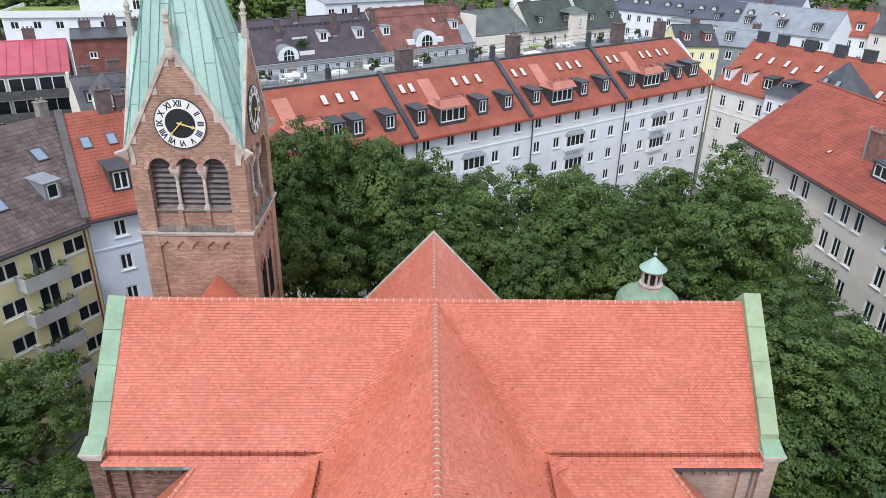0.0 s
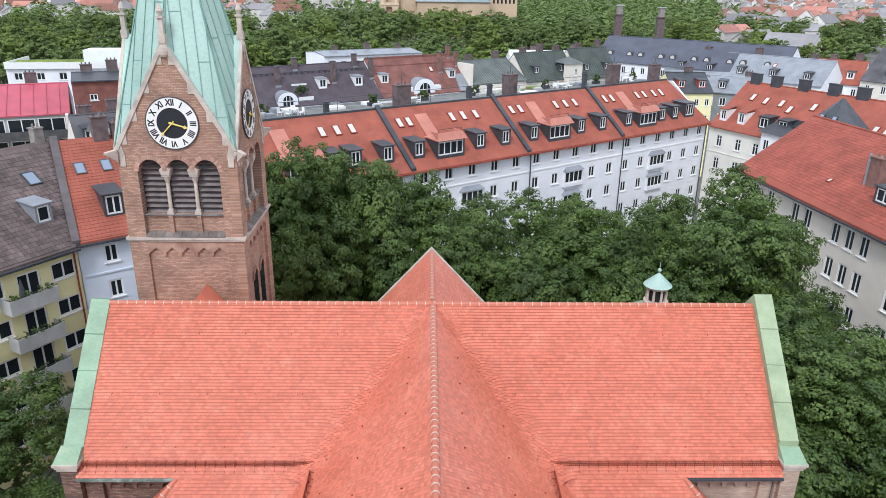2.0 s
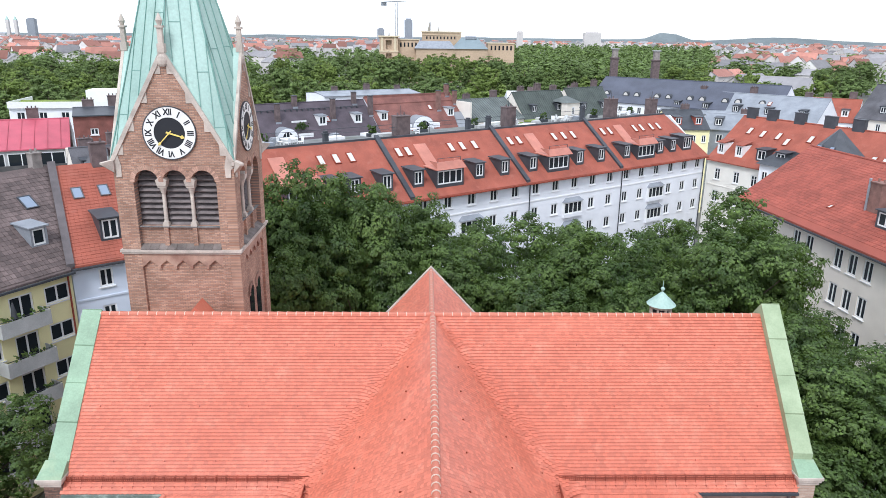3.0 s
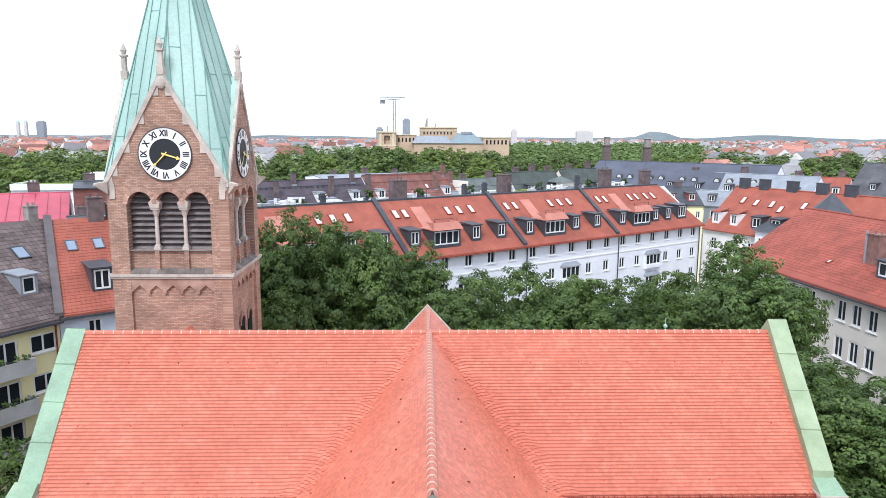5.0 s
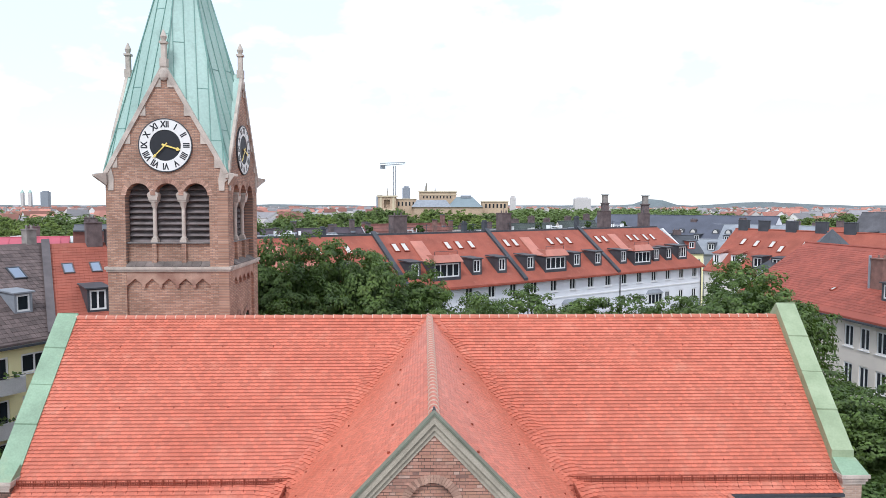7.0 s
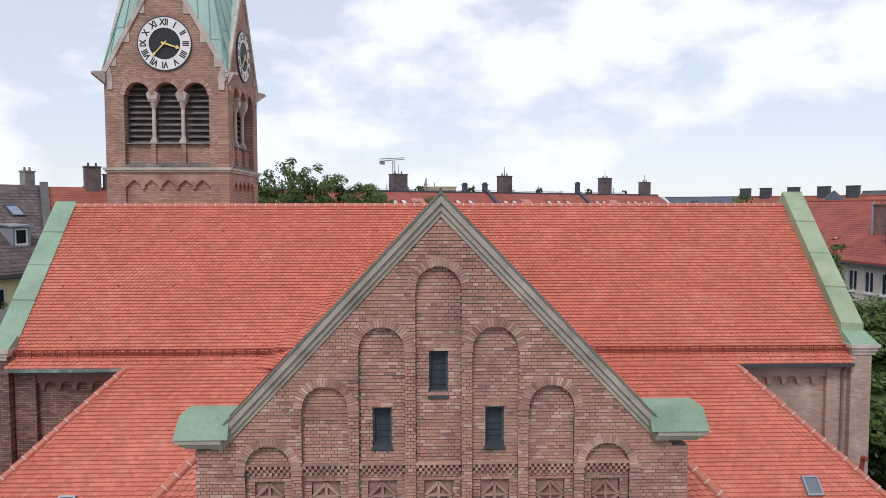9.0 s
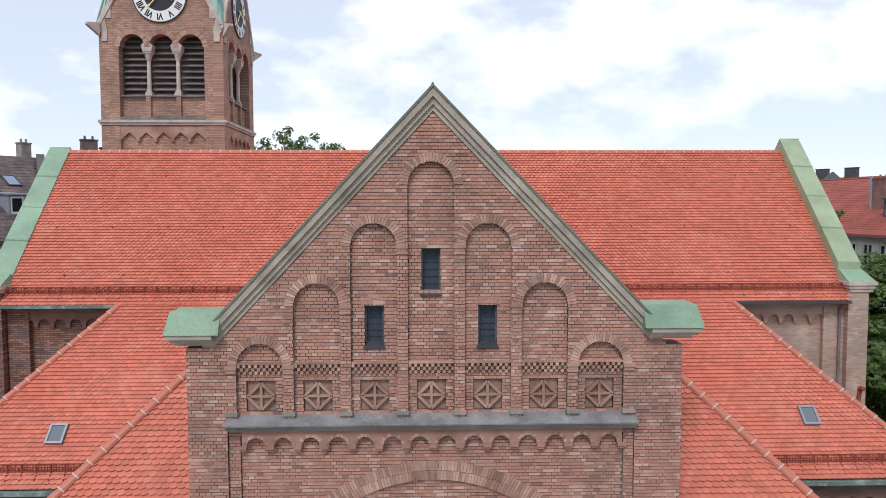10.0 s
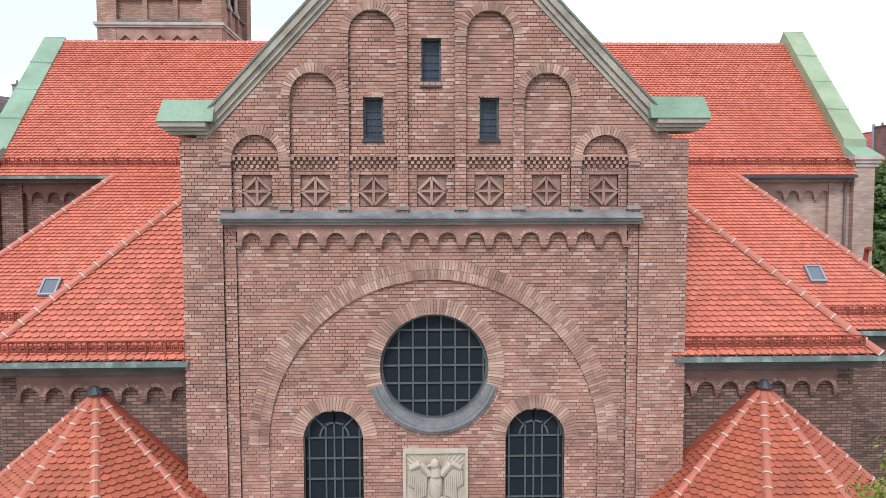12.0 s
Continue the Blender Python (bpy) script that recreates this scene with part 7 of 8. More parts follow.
tdm = lp("turret_dormer", bm, WARM_WHITE, g5, "white octagonal dormer with a slate cap")
bm = bmesh.new()
bmesh.ops.create_cone(bm, cap_ends=True, segments=8, radius1=2.1, radius2=.05, depth=2.2, matrix=Matrix.Translation((3.1, .6, 19.3)) @ Matrix.Rotation(radians(22.5), 4, 'Z'))
lp("cap", bm, SLATE, tdm)
rw = plain_house("roof_garden_house", "white flat house with a green planted roof", -86, 148, 10, 34, 14, 18.0, 18.5, WHITE, GREENROOF, 1, 8, 1.6, 1.5, 0, 0)
lp("parapet", boxes((0, 34, -.5, -.3, 17.7, 19.0), (-.1, .1, -.3, 14, 17.7, 19.0), (33.9, 34.1, -.3, 14, 17.7, 19.0)), FRAME, rw)
windows(rw, [(x, 18.6, 2.2, 2.0) for x in (25.5, 28.2)], 3, sill=False, m=Matrix.Translation((0, 3.85, 0)))
lp("penthouse", boxes((14, 30, 4, 10, 18.3, 21)), WHITE, rw)
plain_house("flat_house", "white flat roofed house with glazed attic", -24, 168, 30, 26, 12, 19.0, 19.6, WHITE, ZINC, 1, 8, 1.5, 1.5, 0, 3)
plain_house("pavilion", "pale house with low white roof", 22, 190, 0, 22, 14, 16, 18.5, WHITE, FRAME, 1, 6, 1.5, 1.5, 0, 2)
# ---- streets round the church ----
bm = bmesh.new()
slab(bm, [(-34, 24, .004), (-17, 52, .004), (16, 74, .004), (36, 90, .004), (44, 84, .004), (22, 66, .004), (-14, 44, .004), (-28, 20, .004)], (0, 0, .03))
solid("road", bm, ASPHALT, "asphalt street along the houses", "road", "structure")
bm = bmesh.new()
slab(bm, [(-18.5, 8, .004), (18.5, 8, .004), (18.5, 44, .004), (-18.5, 44, .004)], (0, 0, .12))
solid("pavement", bm, material("paving", (0.15, 0.145, 0.135), .9, .2, .6, 10, .2), "grey paved yard round the church", "pavement", "structure")

# ---- the far town ----
FR = random.Random(21)
walls, roofs, darks = Soup(), Soup(), Soup()


def far_house(x, y, ang, l, d, ze, zr, dark):
    m = pose(x, y, 0, 0, 0, ang)
    t = lambda *p: tuple(m @ Vector(p))
    walls.add([t(0, 0, 0), t(l, 0, 0), t(l, d, 0), t(0, d, 0), t(0, 0, ze), t(l, 0, ze), t(l, d, ze), t(0, d, ze), t(0, d / 2, zr - .2), t(l, d / 2, zr - .2)],
              [(0, 1, 5, 4), (1, 2, 6, 9, 5), (2, 3, 7, 6), (3, 0, 4, 8, 7)])
    (darks if dark else roofs).add([t(-.4, -.5, ze - .4), t(l + .4, -.5, ze - .4), t(l + .4, d / 2, zr), t(-.4, d / 2, zr), t(-.4, d + .5, ze - .4), t(l + .4, d + .5, ze - .4)], [(0, 1, 2, 3), (3, 2, 5, 4)])


for i in range(1700):
    y = 560 + 2500 * FR.random() ** 1.3
    x = FR.uniform(-.75, .75) * y
    if -.2 * y < x < .42 * y and y < 1050 or .1 * y < x < .38 * y and y < 1900:
        continue
    l = FR.uniform(10, 30)
    ze = FR.uniform(10, 17)
    far_house(x, y, FR.choice((35, -45, 10, 80)) + FR.uniform(-8, 8), l, FR.uniform(10, 14), ze, ze + FR.uniform(3, 6), FR.random() < .3)
for i in range(12):
    y = FR.uniform(300, 560)
    x = FR.choice((FR.uniform(.40, .72), FR.uniform(.34, .72))) * y
    ze = FR.uniform(12, 16)
    far_house(x, y, FR.choice((-45, 40)) + FR.uniform(-5, 5), FR.uniform(12, 24), 11, ze, ze + FR.uniform(3, 5), FR.random() < .45)
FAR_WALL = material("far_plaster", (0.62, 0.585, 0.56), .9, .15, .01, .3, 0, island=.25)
far = thing("distant_town", "distant town of plastered houses with red and grey roofs", "town", (0, 1500, 0), kind="stuff")
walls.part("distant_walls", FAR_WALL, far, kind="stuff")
# both roof colours are paler than near roofs, taking in distance haze
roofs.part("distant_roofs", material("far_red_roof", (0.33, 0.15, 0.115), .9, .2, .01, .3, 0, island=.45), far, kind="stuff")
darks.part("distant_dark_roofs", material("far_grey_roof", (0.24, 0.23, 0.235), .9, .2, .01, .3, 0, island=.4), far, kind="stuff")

# palace with arcades on the river bank
PALACE = material("ochre_stone", (0.52, 0.385, 0.265), .9, .2, .05, 1, .1)
PALACE_TRIM = material("pale_ochre_trim", (0.62, 0.52, 0.36), .9, .12, .1, 1, .1)
PX, PY = -33.8, 520


def pbox(*bs):
    return boxes(*[(PX + a, PX + b, PY + c, PY + d, e, f) for a, b, c, d, e, f in bs])


def proof(name, a, b, c, d, z0, z1, ins, mat):
    """A hipped roof over a rectangle."""
    part(name, mesh_from([(PX + a, PY + c, z0), (PX + b, PY + c, z0), (PX + b, PY + d, z0), (PX + a, PY + d, z0), (PX + a + ins, (PY * 2 + c + d) / 2, z1), (PX + b - ins, (PY * 2 + c + d) / 2, z1)],
                         [(0, 1, 5, 4), (1, 2, 5), (2, 3, 4, 5), (3, 0, 4)]), mat, pal)


pal = thing("palace", "ochre stone palace with arcaded towers and green roof", "palace", (PX, PY, 0))
part("main_block", pbox((30, 58, 4, 18, 0, 35.2)), PALACE, pal)
part("cornice", pbox((29.3, 58.7, 3.4, 18.6, 35.2, 36)), PALACE_TRIM, pal)
part("string_course", pbox((29.7, 58.3, 3.7, 4, 33.2, 33.6)), PALACE_TRIM, pal)
part("wing", pbox((13, 28, 2, 14, 0, 29.8)), PALACE, pal)
part("cornice", pbox((12.8, 28.3, 1.5, 14.4, 29.8, 30.4)), PALACE_TRIM, pal)
part("wing", pbox((26, 77, -6, 3.5, 0, 24.2)), PALACE, pal)
part("wing", pbox((77, 96, -2, 12, 0, 28)), PALACE, pal)
part("cornice", pbox((76.6, 96.4, -2.5, 12.4, 28, 28.6)), PALACE_TRIM, pal)
proof("roof", 24.5, 54, -7, 4, 24.2, 29.4, 4, ZINC)
proof("roof", 51, 77, -7, 12, 24.2, 31.6, 7, material("palace_sheet_roof", (0.20, 0.25, 0.27), .5, .15, .1, 2, .05))
part("roof_lantern", pbox((61, 69, 1, 5, 30.8, 32.8)), ZINC, pal)
part("arcade_wall", pierced(bmesh.new(), PX, PX + 13, 0, 31.6, [(PX + 4.4, PX + 8.6, 15.5, 20.5), (PX + 4.4, PX + 8.6, 23.5, 29.5)], PY - 3, PY - 1.6), PALACE, pal)
part("tower_body", pbox((0, 13, 0, 9, 0, 31.6)), PALACE, pal)
part("tower_cheek", pbox((0, 1, -1.6, 0, 0, 31.6)), PALACE, pal)
part("tower_cheek", pbox((12, 13, -1.6, 0, 0, 31.6)), PALACE, pal)
part("cornice", pbox((-.9, 13.9, -3.9, 9.9, 31.6, 32.6)), PALACE_TRIM, pal)
part("string_course", pbox((-.5, 13.5, -3.4, -3, 21.6, 22.4)), PALACE_TRIM, pal)
for a in (1.0, 10.4):
    part("pilaster", pbox((a, a + 1.6, -3.35, -3, 22.4, 31.6)), PALACE_TRIM, pal)
part("flagpole", tube(bmesh.new(), (PX + 6.5, PY + 3, 32.6), (PX + 6.5, PY + 3, 38.5), .5, .1, 6), STONE_DARK, pal)
part("statue", tube(bmesh.new(), (PX + 35, PY + 6, 36), (PX + 35.8, PY + 6, 42.4), 1.2, .4, 8), STONE_DARK, pal)
part("statue", tube(bmesh.new(), (PX + 42, PY + 6, 36), (PX + 42, PY + 6, 39), .5, .2, 8), STONE_DARK, pal)
for i in range(9):
    x = 33 + 2.5 * i
    part("palace_window", pbox((x, x + 1.0, 3.85, 4.1, 30.6, 32.4)), GLASS, pal)
for i in range(6):
    x = 79 + 2.8 * i
    part("palace_window", pbox((x, x + 1.2, -2.15, -1.9, 23.5, 26.6)), GLASS, pal)
for i in range(5):
    x = 14.4 + 2.7 * i
    part("palace_window", pbox((x, x + 1.1, 1.85, 2.1, 25, 28)), GLASS, pal)

# tower crane
CRX, CRY = -23, 545
crane = thing("tower_crane", "tall lattice tower crane far behind the palace", "crane", (CRX, CRY, 0))
bm = bmesh.new()
for a in (-.8, .8):
    for b in (-.8, .8):
        tube(bm, (CRX + a, CRY + b, 0), (CRX + a, CRY + b, 56), .26, .26, 4)
for i in range(28):
    z_ = 2 * i
    s_ = 1 if i % 2 else -1
    tube(bm, (CRX - .8 * s_, CRY - .8, z_), (CRX + .8 * s_, CRY - .8, z_ + 2), .09, .09, 4)
part("mast", bm, ZINC, crane)
bm = bmesh.new()
for dz in (0, 1.8):
    tube(bm, (CRX - 11, CRY, 56 + dz), (CRX + 9, CRY - 24, 56 + dz * .6), .35, .25, 4)
for i in range(14):
    f = i / 14
    p = Vector((CRX - 11, CRY, 56)).lerp(Vector((CRX + 9, CRY - 24, 56)), f)
    q = Vector((CRX - 11, CRY, 57.8)).lerp(Vector((CRX + 9, CRY - 24, 57.1)), f + .035)
    tube(bm, p, q, .08, .08, 4)
box(bm, CRX - 11, CRX - 7, CRY - .8, CRY + .8, 53.5, 56)
part("jib", bm, ZINC, crane)

# towers and blocks on the skyline
for x, y, w, d, zt, mat, nm, lb in ((-1330, 2500, 26, 20, 70, ZINC, "office_tower", "distant bluish office tower"), (-1410, 2500, 10, 10, 66, FAR_WALL, "twin_tower", "distant pale church tower"), (-1372, 2480, 10, 10, 66, FAR_WALL, "twin_tower", "distant pale church tower"),
                                    (-95, 1500, 14, 14, 44, ZINC, "office_tower", "distant bluish office tower"), (-38, 1480, 16, 14, 62, ZINC, "office_tower", "distant bluish office tower"), (190, 1500, 12, 10, 42, FAR_WALL, "office_tower", "distant pale tower block"),
                                    (430, 1900, 44, 20, 44, FAR_WALL, "office_block", "distant pale office block"), (-560, 1450, 9, 9, 62, FAR_WALL, "church_steeple", "distant pale church tower"), (-1000, 1500, 9, 9, 50, FAR_WALL, "church_steeple", "distant pale church tower")):
    t_ = thing(nm, lb, "tower", (x, y, 0))
    part("tower_body", boxes((x - w / 2, x + w / 2, y - d / 2, y + d / 2, 0, zt)), mat, t_)
    if nm != "office_tower" and nm != "office_block":
        part("tower_roof", mesh_from([(x - w / 2, y - d / 2, zt), (x + w / 2, y - d / 2, zt), (x + w / 2, y + d / 2, zt), (x - w / 2, y + d / 2, zt), (x, y, zt + w * 1.3)], [(0, 1, 4), (1, 2, 4), (2, 3, 4), (3, 0, 4)]), COPPER, t_)
    else:
        part("flat_top", boxes((x - w / 3, x + w / 3, y - d / 3, y + d / 3, zt, zt + 3)), mat, t_)
# low wooded hills on the horizon; the bluish grey colour has the haze in it
bm = bmesh.new()
n = 90
prev = None
for i in range(n + 1):
    a = radians(-50 + 100 * i / n)
    hgt = 24 + 10 * noise.noise((i * .13, 3.1, 0)) + 5 * noise.noise((i * .6, 1.2, 0)) + 40 * math.exp(-((math.degrees(a) - 18.2) / 1.2) ** 2) + 20 * math.exp(-((math.degrees(a) - 26) / 3) ** 2)
    c = [bm.verts.new((4000 * math.sin(a), 4000 * math.cos(a), -1)), bm.verts.new((4150 * math.sin(a), 4150 * math.cos(a), max(8, hgt))), bm.verts.new((4300 * math.sin(a), 4300 * math.cos(a), -1))]
    if prev:
        bm.faces.new([prev[0], c[0], c[1], prev[1]])
        bm.faces.new([prev[1], c[1], c[2], prev[2]])
    prev = c
bmesh.ops.recalc_face_normals(bm, faces=bm.faces[:])
solid("hill", bm, material("hazy_far_hill", (0.14, 0.165, 0.17), .95, .2, .004, .05, 0), "low wooded hills along the horizon", "hill", "structure")
# ---- trees ----
def crown_mesh(name, seed, clumps, per, size, h0, h1, rad, mat, spread=1.0):
    """Leaves in rounded clumps round an uneven crown; metres, trunk at the origin."""
    r = random.Random(seed)
    s = Soup()
    zc, hz = (h0 + h1) / 2, (h1 - h0) / 2
    boughs = []
    for _ in range(15):                    # boughs carry the clumps
        a, e = r.uniform(0, 6.2832), math.asin(r.uniform(-.55, .95))
        k = r.uniform(.5, .8)
        boughs.append((Vector((rad * k * math.cos(a) * math.cos(e), rad * k * math.sin(a) * math.cos(e), zc + hz * k * math.sin(e))), r.uniform(.36, .52) * rad))
    boughs.append((Vector((0, 0, zc + hz * .1)), rad * .6))
    for c in range(clumps):
        o, br = boughs[c % len(boughs)]
        d0 = Vector((r.gauss(0, 1), r.gauss(0, 1), r.gauss(.35, .8))).normalized()
        cp = o + Vector((d0.x, d0.y, d0.z * 1.05)) * br * r.uniform(.72, 1.08)
        cr = r.uniform(.42, .85) * spread
        for i in range(per):
            d = Vector((r.gauss(0, 1), r.gauss(0, 1), r.gauss(.25, .8))).normalized()
            p = cp + Vector((d.x, d.y, d.z * .6)) * cr * r.uniform(.55, 1)
            nn = (d0 * .75 + d * .75 + Vector((r.uniform(-.35, .35), r.uniform(-.35, .35), r.uniform(.0, .6)))).normalized()
            u = nn.cross(Vector((r.uniform(-1, 1), r.uniform(-1, 1), r.uniform(-1, 1)))).normalized()
            v = nn.cross(u)
            w = size * r.uniform(.65, 1.3)
            fold = nn * w * -.12
            s.add([tuple(p - u * w * .55), tuple(p + v * w * .4 + fold), tuple(p + u * w * .55), tuple(p - v * w * .4 + fold)], [(0, 1, 2), (0, 2, 3)])
    me = bpy.data.meshes.new(name)
    me.from_pydata(s.v, [], s.f)
    me.materials.append(mat)
    return me


def trunk_mesh(seed, h, rad):
    r = random.Random(seed)
    bm = bmesh.new()
    p = Vector((0, 0, 0))
    rr = .42
    for i in range(5):
        q = p + Vector((r.uniform(-.3, .3), r.uniform(-.3, .3), h * .15))
        tube(bm, p, q, rr, rr * .82, 9)
        p, rr = q, rr * .82
        if i > 0:
            for k in range(3):
                a = r.uniform(0, 6.28)
                mid = p + Vector((math.cos(a) * rad * .4, math.sin(a) * rad * .4, h * .1))
                tube(bm, p - Vector((0, 0, .1)), mid, rr * .5, rr * .3, 6)
                tube(bm, mid, mid + Vector((math.cos(a + .4) * rad * .4, math.sin(a + .4) * rad * .4, h * .12)), rr * .3, .03, 5)
    me = bpy.data.meshes.new("trunk")
    bm.to_mesh(me)
    bm.free()
    me.materials.append(BARK)
    return me


def tree_thing(name, label, crown, trunk, group):
    t = new(name)
    tagged(t, label, "tree", group)
    for nm, me in (("trunk", trunk), ("crown", crown)):
        ob = new(nm, me)
        ob.parent = t
    return t


TREE_LABEL = "large leafy green maple tree with dense crown"
near = [tree_thing("tree", TREE_LABEL, crown_mesh("crown", 40 + i, 470, 62, .225, 5.0, 20.5, 5.2, LEAF), trunk_mesh(70 + i, 16.5, 4.6), "trees round the church") for i in range(4)]
PLACES = [(-11.2, 50.6, 24.4, 4.8), (-6.4, 50, 24.5, 4.5), (-8.9, 52.4, 24.3, 4.6), (-4.2, 52.6, 22.8, 4.0), (-1.4, 53.5, 22.4, 4.6), (3.6, 50.5, 20.6, 4.8), (9, 54, 19.4, 4.8), (14, 51, 19.4, 4.8), (19, 54, 18.6, 4.6), (22.9, 48.5, 22.4, 5.3), (25.6, 53, 21.8, 5.0),
          (-4.5, 46.8, 20, 4), (6.3, 46, 18.6, 4), (12, 46, 18.4, 4), (18.2, 46.5, 18.4, 4.2), (-9, 45.8, 20.2, 3.6), (1, 46.8, 19, 3.8), (14.5, 60, 18.5, 4.6), (4, 57.5, 18.6, 4), (22.5, 58, 18.5, 4.4),
          (22.6, 40.8, 17.4, 4.5), (24.6, 35.2, 18.2, 4.8), (21.8, 30.4, 16.0, 4.4), (24.8, 25.2, 16.0, 4.6), (21.8, 20.5, 13.5, 4.0), (27.5, 30, 16.5, 4), (29, 20, 14, 4.5), (21.5, 36, 15.5, 3.8), (26, 15, 12, 4), (30.6, 44, 12.4, 4.4), (31.5, 37.5, 12.4, 4.4), (31, 51.5, 12.4, 4), (28, 40.5, 13.6, 4),
          (-24.6, 34.5, 14.0, 4.2), (-20.6, 28.6, 10.6, 3.6), (-27, 30, 14.2, 4.5), (-22, 23, 9.6, 4), (-30, 36, 12.5, 3.6)]
tr = random.Random(3)
used = set()
for i, (x, y, top, rad) in enumerate(PLACES):
    k = i % 4
    vz = 20.0
    m = Matrix.Translation((x, y, 0)) @ Matrix.Rotation(tr.uniform(0, 6.28), 4, 'Z') @ Matrix.Diagonal((rad / 5.2, rad / 5.2, top / vz, 1))
    if k not in used:
        used.add(k)
        near[k].matrix_basis = m
    else:
        copy_thing(near[k], m @ Matrix.Diagonal((1, 1, 1, 1))).matrix_basis = m
bush = tree_thing("young_tree", "young light green tree beside the turret", crown_mesh("crown", 91, 150, 60, .1, 4.5, 9.4, 1.5, material("young_leaves", (0.22, 0.25, 0.04), .6, .3, .5, 3, 0, island=.3), .6), trunk_mesh(92, 9, 1.5), "")
bush.matrix_basis = Matrix.Translation((8.85, 10.2, 0)) @ Matrix.Diagonal((1, 1, 1.15, 1))

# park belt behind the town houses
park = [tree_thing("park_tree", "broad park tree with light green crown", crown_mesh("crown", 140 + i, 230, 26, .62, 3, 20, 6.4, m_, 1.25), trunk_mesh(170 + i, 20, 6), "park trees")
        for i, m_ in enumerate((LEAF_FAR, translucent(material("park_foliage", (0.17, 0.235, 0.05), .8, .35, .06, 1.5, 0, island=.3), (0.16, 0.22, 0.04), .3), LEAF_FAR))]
used = set()
pr = random.Random(8)
i = 0
while i < 299:
    y = 195 + 260 * pr.random() ** 1.1
    x = pr.uniform(-.78, .62) * y
    if x > .1 * y and y < 255:
        continue
    k = i % 3
    top, rad = pr.uniform(15, 23), pr.uniform(5, 8)
    if abs(x + 8) < .12 * y and y > 280:
        top += 4
    m = Matrix.Translation((x, y, 0)) @ Matrix.Rotation(pr.uniform(0, 6.28), 4, 'Z') @ Matrix.Diagonal((rad / 6.2, rad / 6.2, top / 20.8, 1))
    if k not in used:
        used.add(k)
        park[k].matrix_basis = m
    else:
        copy_thing(park[k], m).matrix_basis = m
    i += 1
# more woods farther off, one joined piece
s = Soup()
for i in range(1750):
    y = 430 + 2300 * pr.random() ** 1.6
    x = pr.uniform(-.72, .72) * y
    if i > 1300:                           # the wooded bank to the east
        y = 400 + 1500 * pr.random() ** 1.2
        x = pr.uniform(.1, .4) * y
    elif y > 900 and pr.random() < .45:
        continue
    hh, rr = pr.uniform(11, 21), pr.uniform(6, 12)
    for q in range(70 if y < 800 else 34):
        a, e = pr.uniform(0, 6.28), pr.uniform(-.3, 1.5)
        k = pr.uniform(.75, 1.05)
        p = Vector((x + k * rr * math.cos(a) * math.cos(e), y + k * rr * math.sin(a) * math.cos(e), hh * .45 + hh * .52 * k * math.sin(e)))
        w = pr.uniform(.9, 1.9) if y < 800 else pr.uniform(1.5, 3)
        o = Vector((math.cos(a) * math.cos(e), math.sin(a) * math.cos(e), math.sin(e) + .3)).normalized()
        u = o.cross(Vector((pr.uniform(-1, 1), pr.uniform(-1, 1), pr.uniform(-1, 1)))).normalized() * w
        v = o.cross(u).normalized() * w
        s.add([tuple(p - u), tuple(p + v * .8), tuple(p + u), tuple(p - v * .8)], [(0, 1, 2), (0, 2, 3)])
me = bpy.data.meshes.new("far_woods")
me.from_pydata(s.v, [], s.f)
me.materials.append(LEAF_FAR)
tagged(new("far_woods", me), "far belts of green trees between the houses", "woods", kind="stuff")
# ---- roof tiles, ridge tiles, snow guards and single bricks of the church ----
sl = math.hypot(RY - TE, RZ - EZ)
VW0, VW1 = 1.25, .3             # half widths of the swept valleys, at the eave and at the ridge
sp = Soup()
tiles(sp, (CX - TXS[-1], TE, EZ), (1, 0, 0), (0, RY - TE, RZ - EZ), [(0, 0), (TXS[-1] - NW - VW0 + .1, 0), (TXS[-1] - VW1 + .1, sl), (0, sl)])
tiles(sp, (CX, TE, EZ), (1, 0, 0), (0, RY - TE, RZ - EZ), [(NW + VW0 - .1, 0), (TX, 0), (TX, sl), (VW1 - .1, sl)])
sp.part("tiles", TILE, t_roof, "rows of rounded orange clay tiles", "stuff")
sp = Soup()
nl = math.hypot(NW, RZ - EZ)
for s in (-1, 1):
    tiles(sp, (CX + s * NW, NY + .04, EZ), (0, 1, 0), (-s * NW, 0, RZ - EZ), [(0, 0), (TE - NY - .04 - VW0 + .1, 0), (RY - NY - .04 - VW1 + .1, nl), (0, nl)])
sp.part("tiles", TILE, n_roof, "rows of rounded orange clay tiles", "stuff")
sp = Soup()
for s in (-1, 1):
    cl = math.hypot(5.3, CZ - 13.2)
    tiles(sp, (CX + s * 5.3, 2 * RY - TE - 4, 13.2), (0, 1, 0), (-s * 5.3, 0, CZ - 13.2), [(0, 1), (CEND - 2 * RY + TE + 4, 1), (CEND - 2 * RY + TE + 4, cl), (0, cl)])
sp.part("tiles", TILE, ch_roof, "", "stuff")
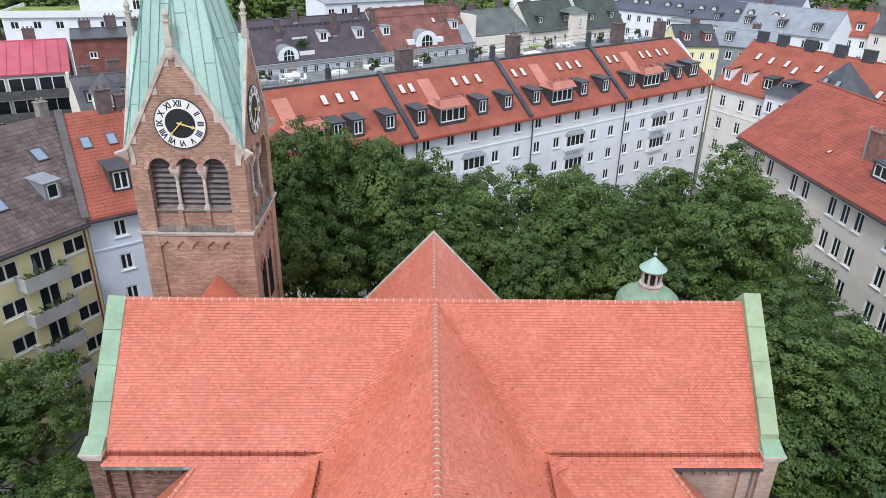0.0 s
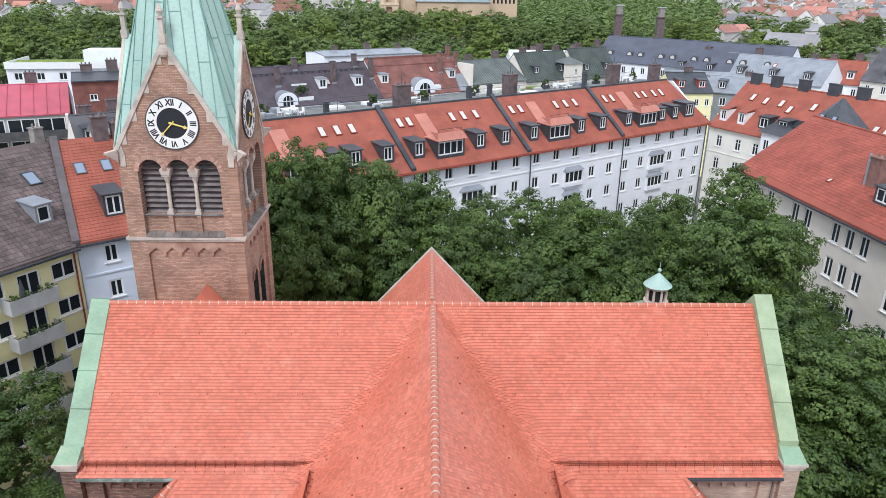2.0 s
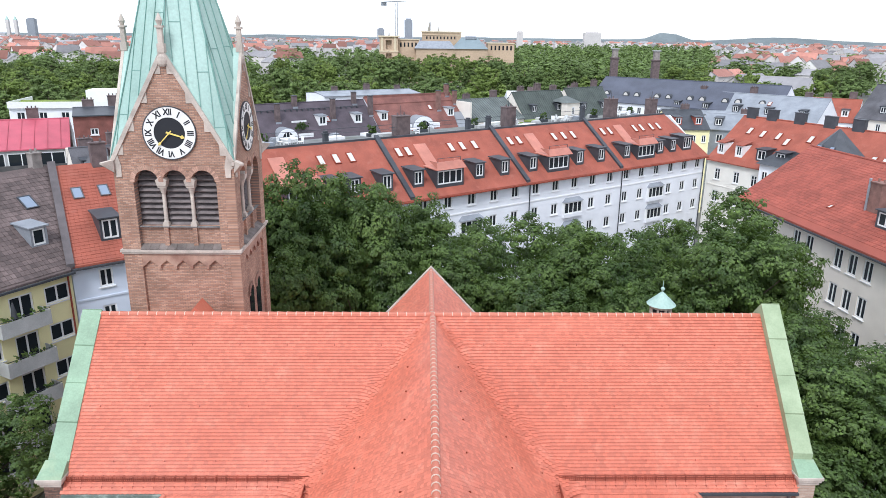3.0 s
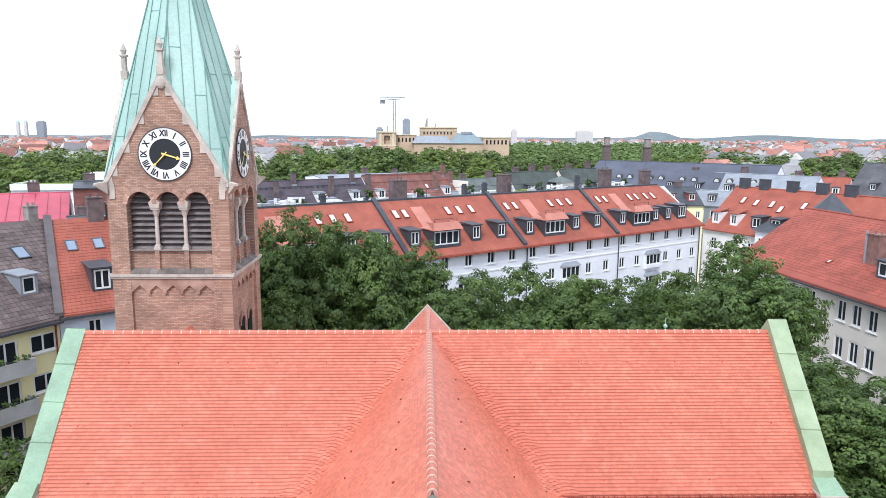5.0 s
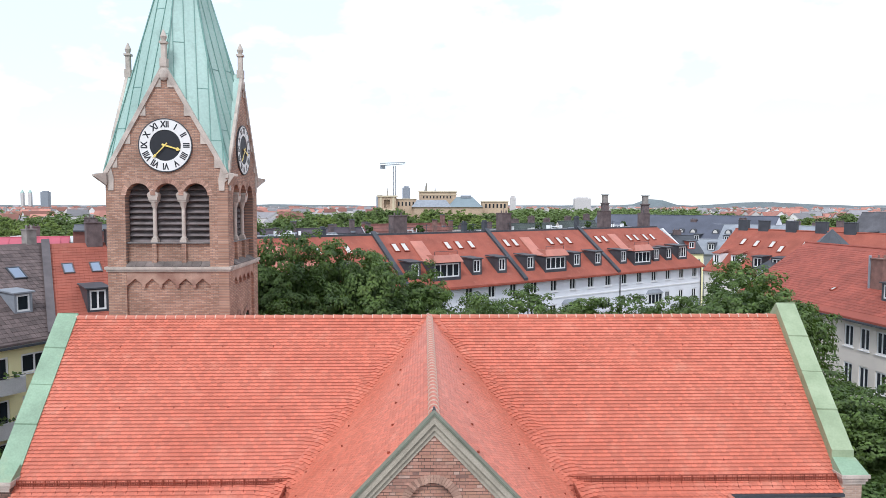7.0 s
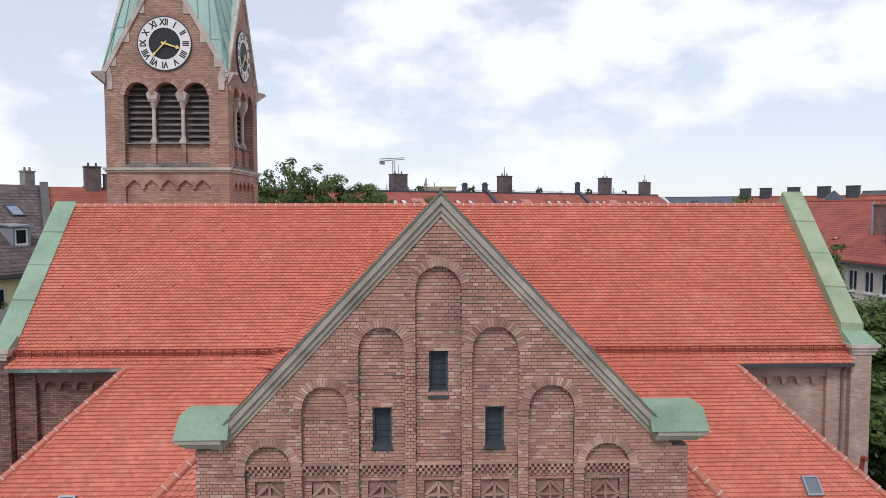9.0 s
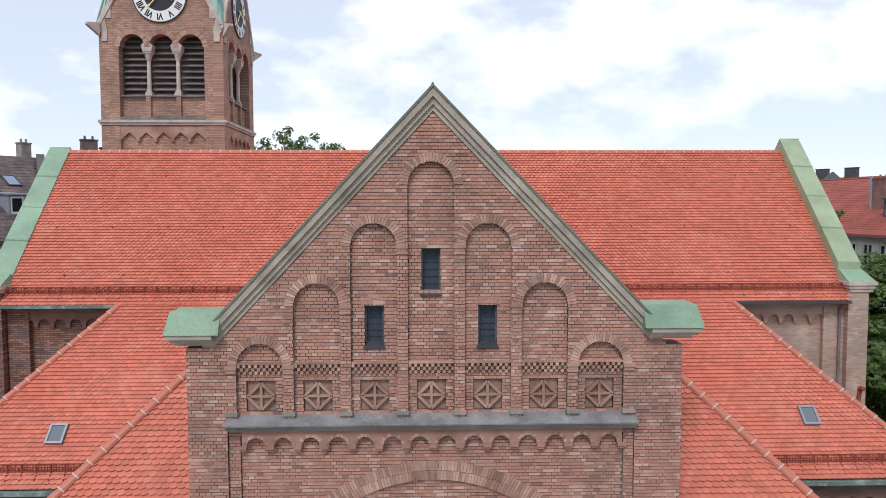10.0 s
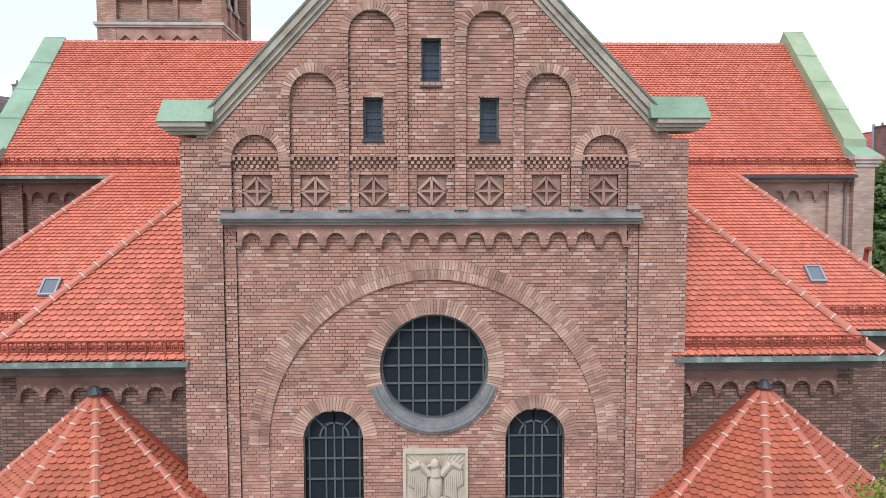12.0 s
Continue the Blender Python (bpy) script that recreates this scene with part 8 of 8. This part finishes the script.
for k, s in enumerate((-1, 1)):
    # front slope of the aisle
    singles = []
    sp = Soup()
    run = 4.1
    al = math.hypot(run, EZ + .2 - AA)
    o = (CX + s * NW, AF - .15, AA)
    tiles(sp, o, (s, 0, 0), (0, run, EZ + .2 - AA), [(0, 0), (AE - NW, 0), (0, al)], singles, 150)
    # long flank of the aisle
    tiles(sp, (CX + s * AE, AF - .15, AA), (0, 1, 0), (-s * (AE - NW), 0, EZ + .2 - AA), [(0, 0), (5.3, 0), (9.3, al), (4.1, al)])
    sp.part("tiles", TILE, a_roofs[k], "", "stuff")
    for m in singles:
        shared("roof_tile", tile_mesh, a_roofs[k], m)
    sp = Soup()
    run = TE - 20.0
    clen = math.hypot(run, EZ - AZ + .1)
    tiles(sp, (CX, 20.0, AZ - .1), (s, 0, 0), (0, run, EZ - AZ + .1), [(NW, 0), (15.5, 0), (HIPX, clen), (NW, clen)])
    sp.part("tiles", TILE, c_roofs[k], "", "stuff")
    ridge(a_roofs[k], (CX + s * AE, AF - .15, AA), (CX + s * NW, AF + 3.95, EZ + .2))
    ridge(c_roofs[k], (CX + s * 15.5, 20.0, AZ - .1), (CX + s * HIPX, TE, EZ))
    up = (0, 1, 1.09)
    snow_guard(a_roofs[k], (CX + s * NW, AF - .06, AA + .13), (CX + s * (AE - .3), AF - .06, AA + .13), up)
    snow_guard(c_roofs[k], (CX + s * (AE - .5), 20.32, AZ + .26), (CX + s * 15.2, 20.32, AZ + .26), up)
    snow_guard(t_roof, (CX + s * (NW - .3), TE + .3, EZ + .34), (CX + s * (TXS[s] - .1), TE + .3, EZ + .34), up)
    snow_guard(n_roof, (CX + s * (NW - .1), NY + .75, EZ + .24), (CX + s * (NW - .1), TE - .1, EZ + .24), (-s * NW, 0, RZ - EZ))
    # swept valley between nave and transept, tiled round
    v0, v1 = Vector((CX + s * NW, TE, EZ - .005)), Vector((CX, RY, RZ - .04))
    w0, w1 = VW0, VW1
    bend = [Vector((s * (1 - f) ** 2, -f * f, 0)) for f in (0, .25, .5, .75, 1)]
    sv, sheet = Soup(), Soup()
    for a, b in zip(bend, bend[1:]):
        p0, q0, p1, q1 = v0 + a * w0, v0 + b * w0, v1 + a * w1, v1 + b * w1
        sheet.add([tuple(c) for c in (p0, q0, q1, p1)], [(0, 1, 2, 3)])
        u = (q0 - p0).normalized()
        rise = (p1 - p0) - u * (p1 - p0).dot(u)
        w = rise.normalized()
        tiles(sv, p0, u, w, [((c - p0).dot(u), (c - p0).dot(w)) for c in (p0, q0, q1, p1)])
    sv.part("valley_tiles", TILE, n_roof, "", "stuff")
    sheet.part("valley_deck", TILE, n_roof)
    # rooflight and a vent cowl on the chapel roof
    rl = part("rooflight", bmesh.new(), ZINC, c_roofs[k])
    q = Vector((0, run, EZ - AZ + .1)).normalized()
    c = Vector((CX + s * (12.0 if s > 0 else 11.4), 20.0, AZ - .1)) + q * (2.05 if s > 0 else 1.7)
    m = Matrix.Identity(4)
    nn = Vector((1, 0, 0)).cross(q)
    for i in range(3):
        m[i][0], m[i][1], m[i][2], m[i][3] = (1, 0, 0)[i], q[i], nn[i], c[i]
    bm = bmesh.new()
    for a in ((-.26, .26, -.32, -.26, 0, .13), (-.26, .26, .26, .32, 0, .13), (-.26, -.2, -.26, .26, 0, .13), (.2, .26, -.26, .26, 0, .13)):
        box(bm, *a, m)
    bmesh.ops.translate(bm, verts=bm.verts, vec=-base_of(c_roofs[k]))
    bm.to_mesh(rl.data)
    bm.free()
    bm = bmesh.new()
    box(bm, -.2, .2, -.26, .26, .05, .1, m)
    part("pane", bm, glass("rooflight_glass", (0.16, 0.18, 0.2), 0.15), c_roofs[k])
    c = Vector((CX + s * 13.9, 20.0, AZ - .1)) + q * 2.6
    bm = tube(bmesh.new(), c - nn * .1, c + Vector((0, 0, .38)), .07)
    tube(bm, c + Vector((0, 0, .38)), c + Vector((0, -.2, .42)), .09, .07)
    part("vent_pipe", bm, GUARD, c_roofs[k])
    # downpipe at the transept corner
    if s > 0:
        x = CX + TXS[s] - .2
        bm = tube(bmesh.new(), (x, TE + .27, 0.2), (x, TE + .27, 14.8), .05)
        tube(bm, (x, TE + .27, 14.78), (x, TE - .02, 15.02), .05)
        part("downpipe", bm, LOUVRE, church)
ridge(t_roof, (CX - TXS[-1], RY, RZ - .06), (CX + TX, RY, RZ - .06), CAP, .42)
ridge(n_roof, (CX, NY + .06, RZ + .02), (CX, RY - .2, RZ + .02), CAP, .36)
ridge(ch_roof, (CX, 34.5, CZ + .02), (CX, CEND, CZ + .02), CAP, .42)
hk = Soup()
for s in (-1, 1):
    for f, off in ((.16, .6), (.45, 1.6), (.8, 0.2)):
        x = off
        while x < TX - .4:
            if x > NW * (1 - f) + .4:
                y, zz = TE + (RY - TE) * f, EZ + (RZ - EZ) * f
                hk.box(CX + s * x - .012, CX + s * x + .012, y - .05, y + .03, zz + .03, zz + .09)
            x += 2.1
        y = NY + 1
        while y < RY - NW * (1 - f) - .4:
            px, zz = CX + s * NW * (1 - f), EZ + (RZ - EZ) * f
            hk.box(px - .04, px + .04, y - .012, y + .012, zz + .03, zz + .09)
            y += 2.1
hk.part("hook_line", GUARD, t_roof, "small rusty roof hooks", "stuff")
brick_me = bpy.data.meshes.new("brick")
bm = boxes((0, .248, 0, .09, 0, COURSE - .017))
bm.to_mesh(brick_me)
bm.free()
brick_me.materials.append(BRICK_ONE)
for x, y, zz in brick_spots:
    shared("brick", brick_me, gable, Matrix.Translation((x, y, zz)))
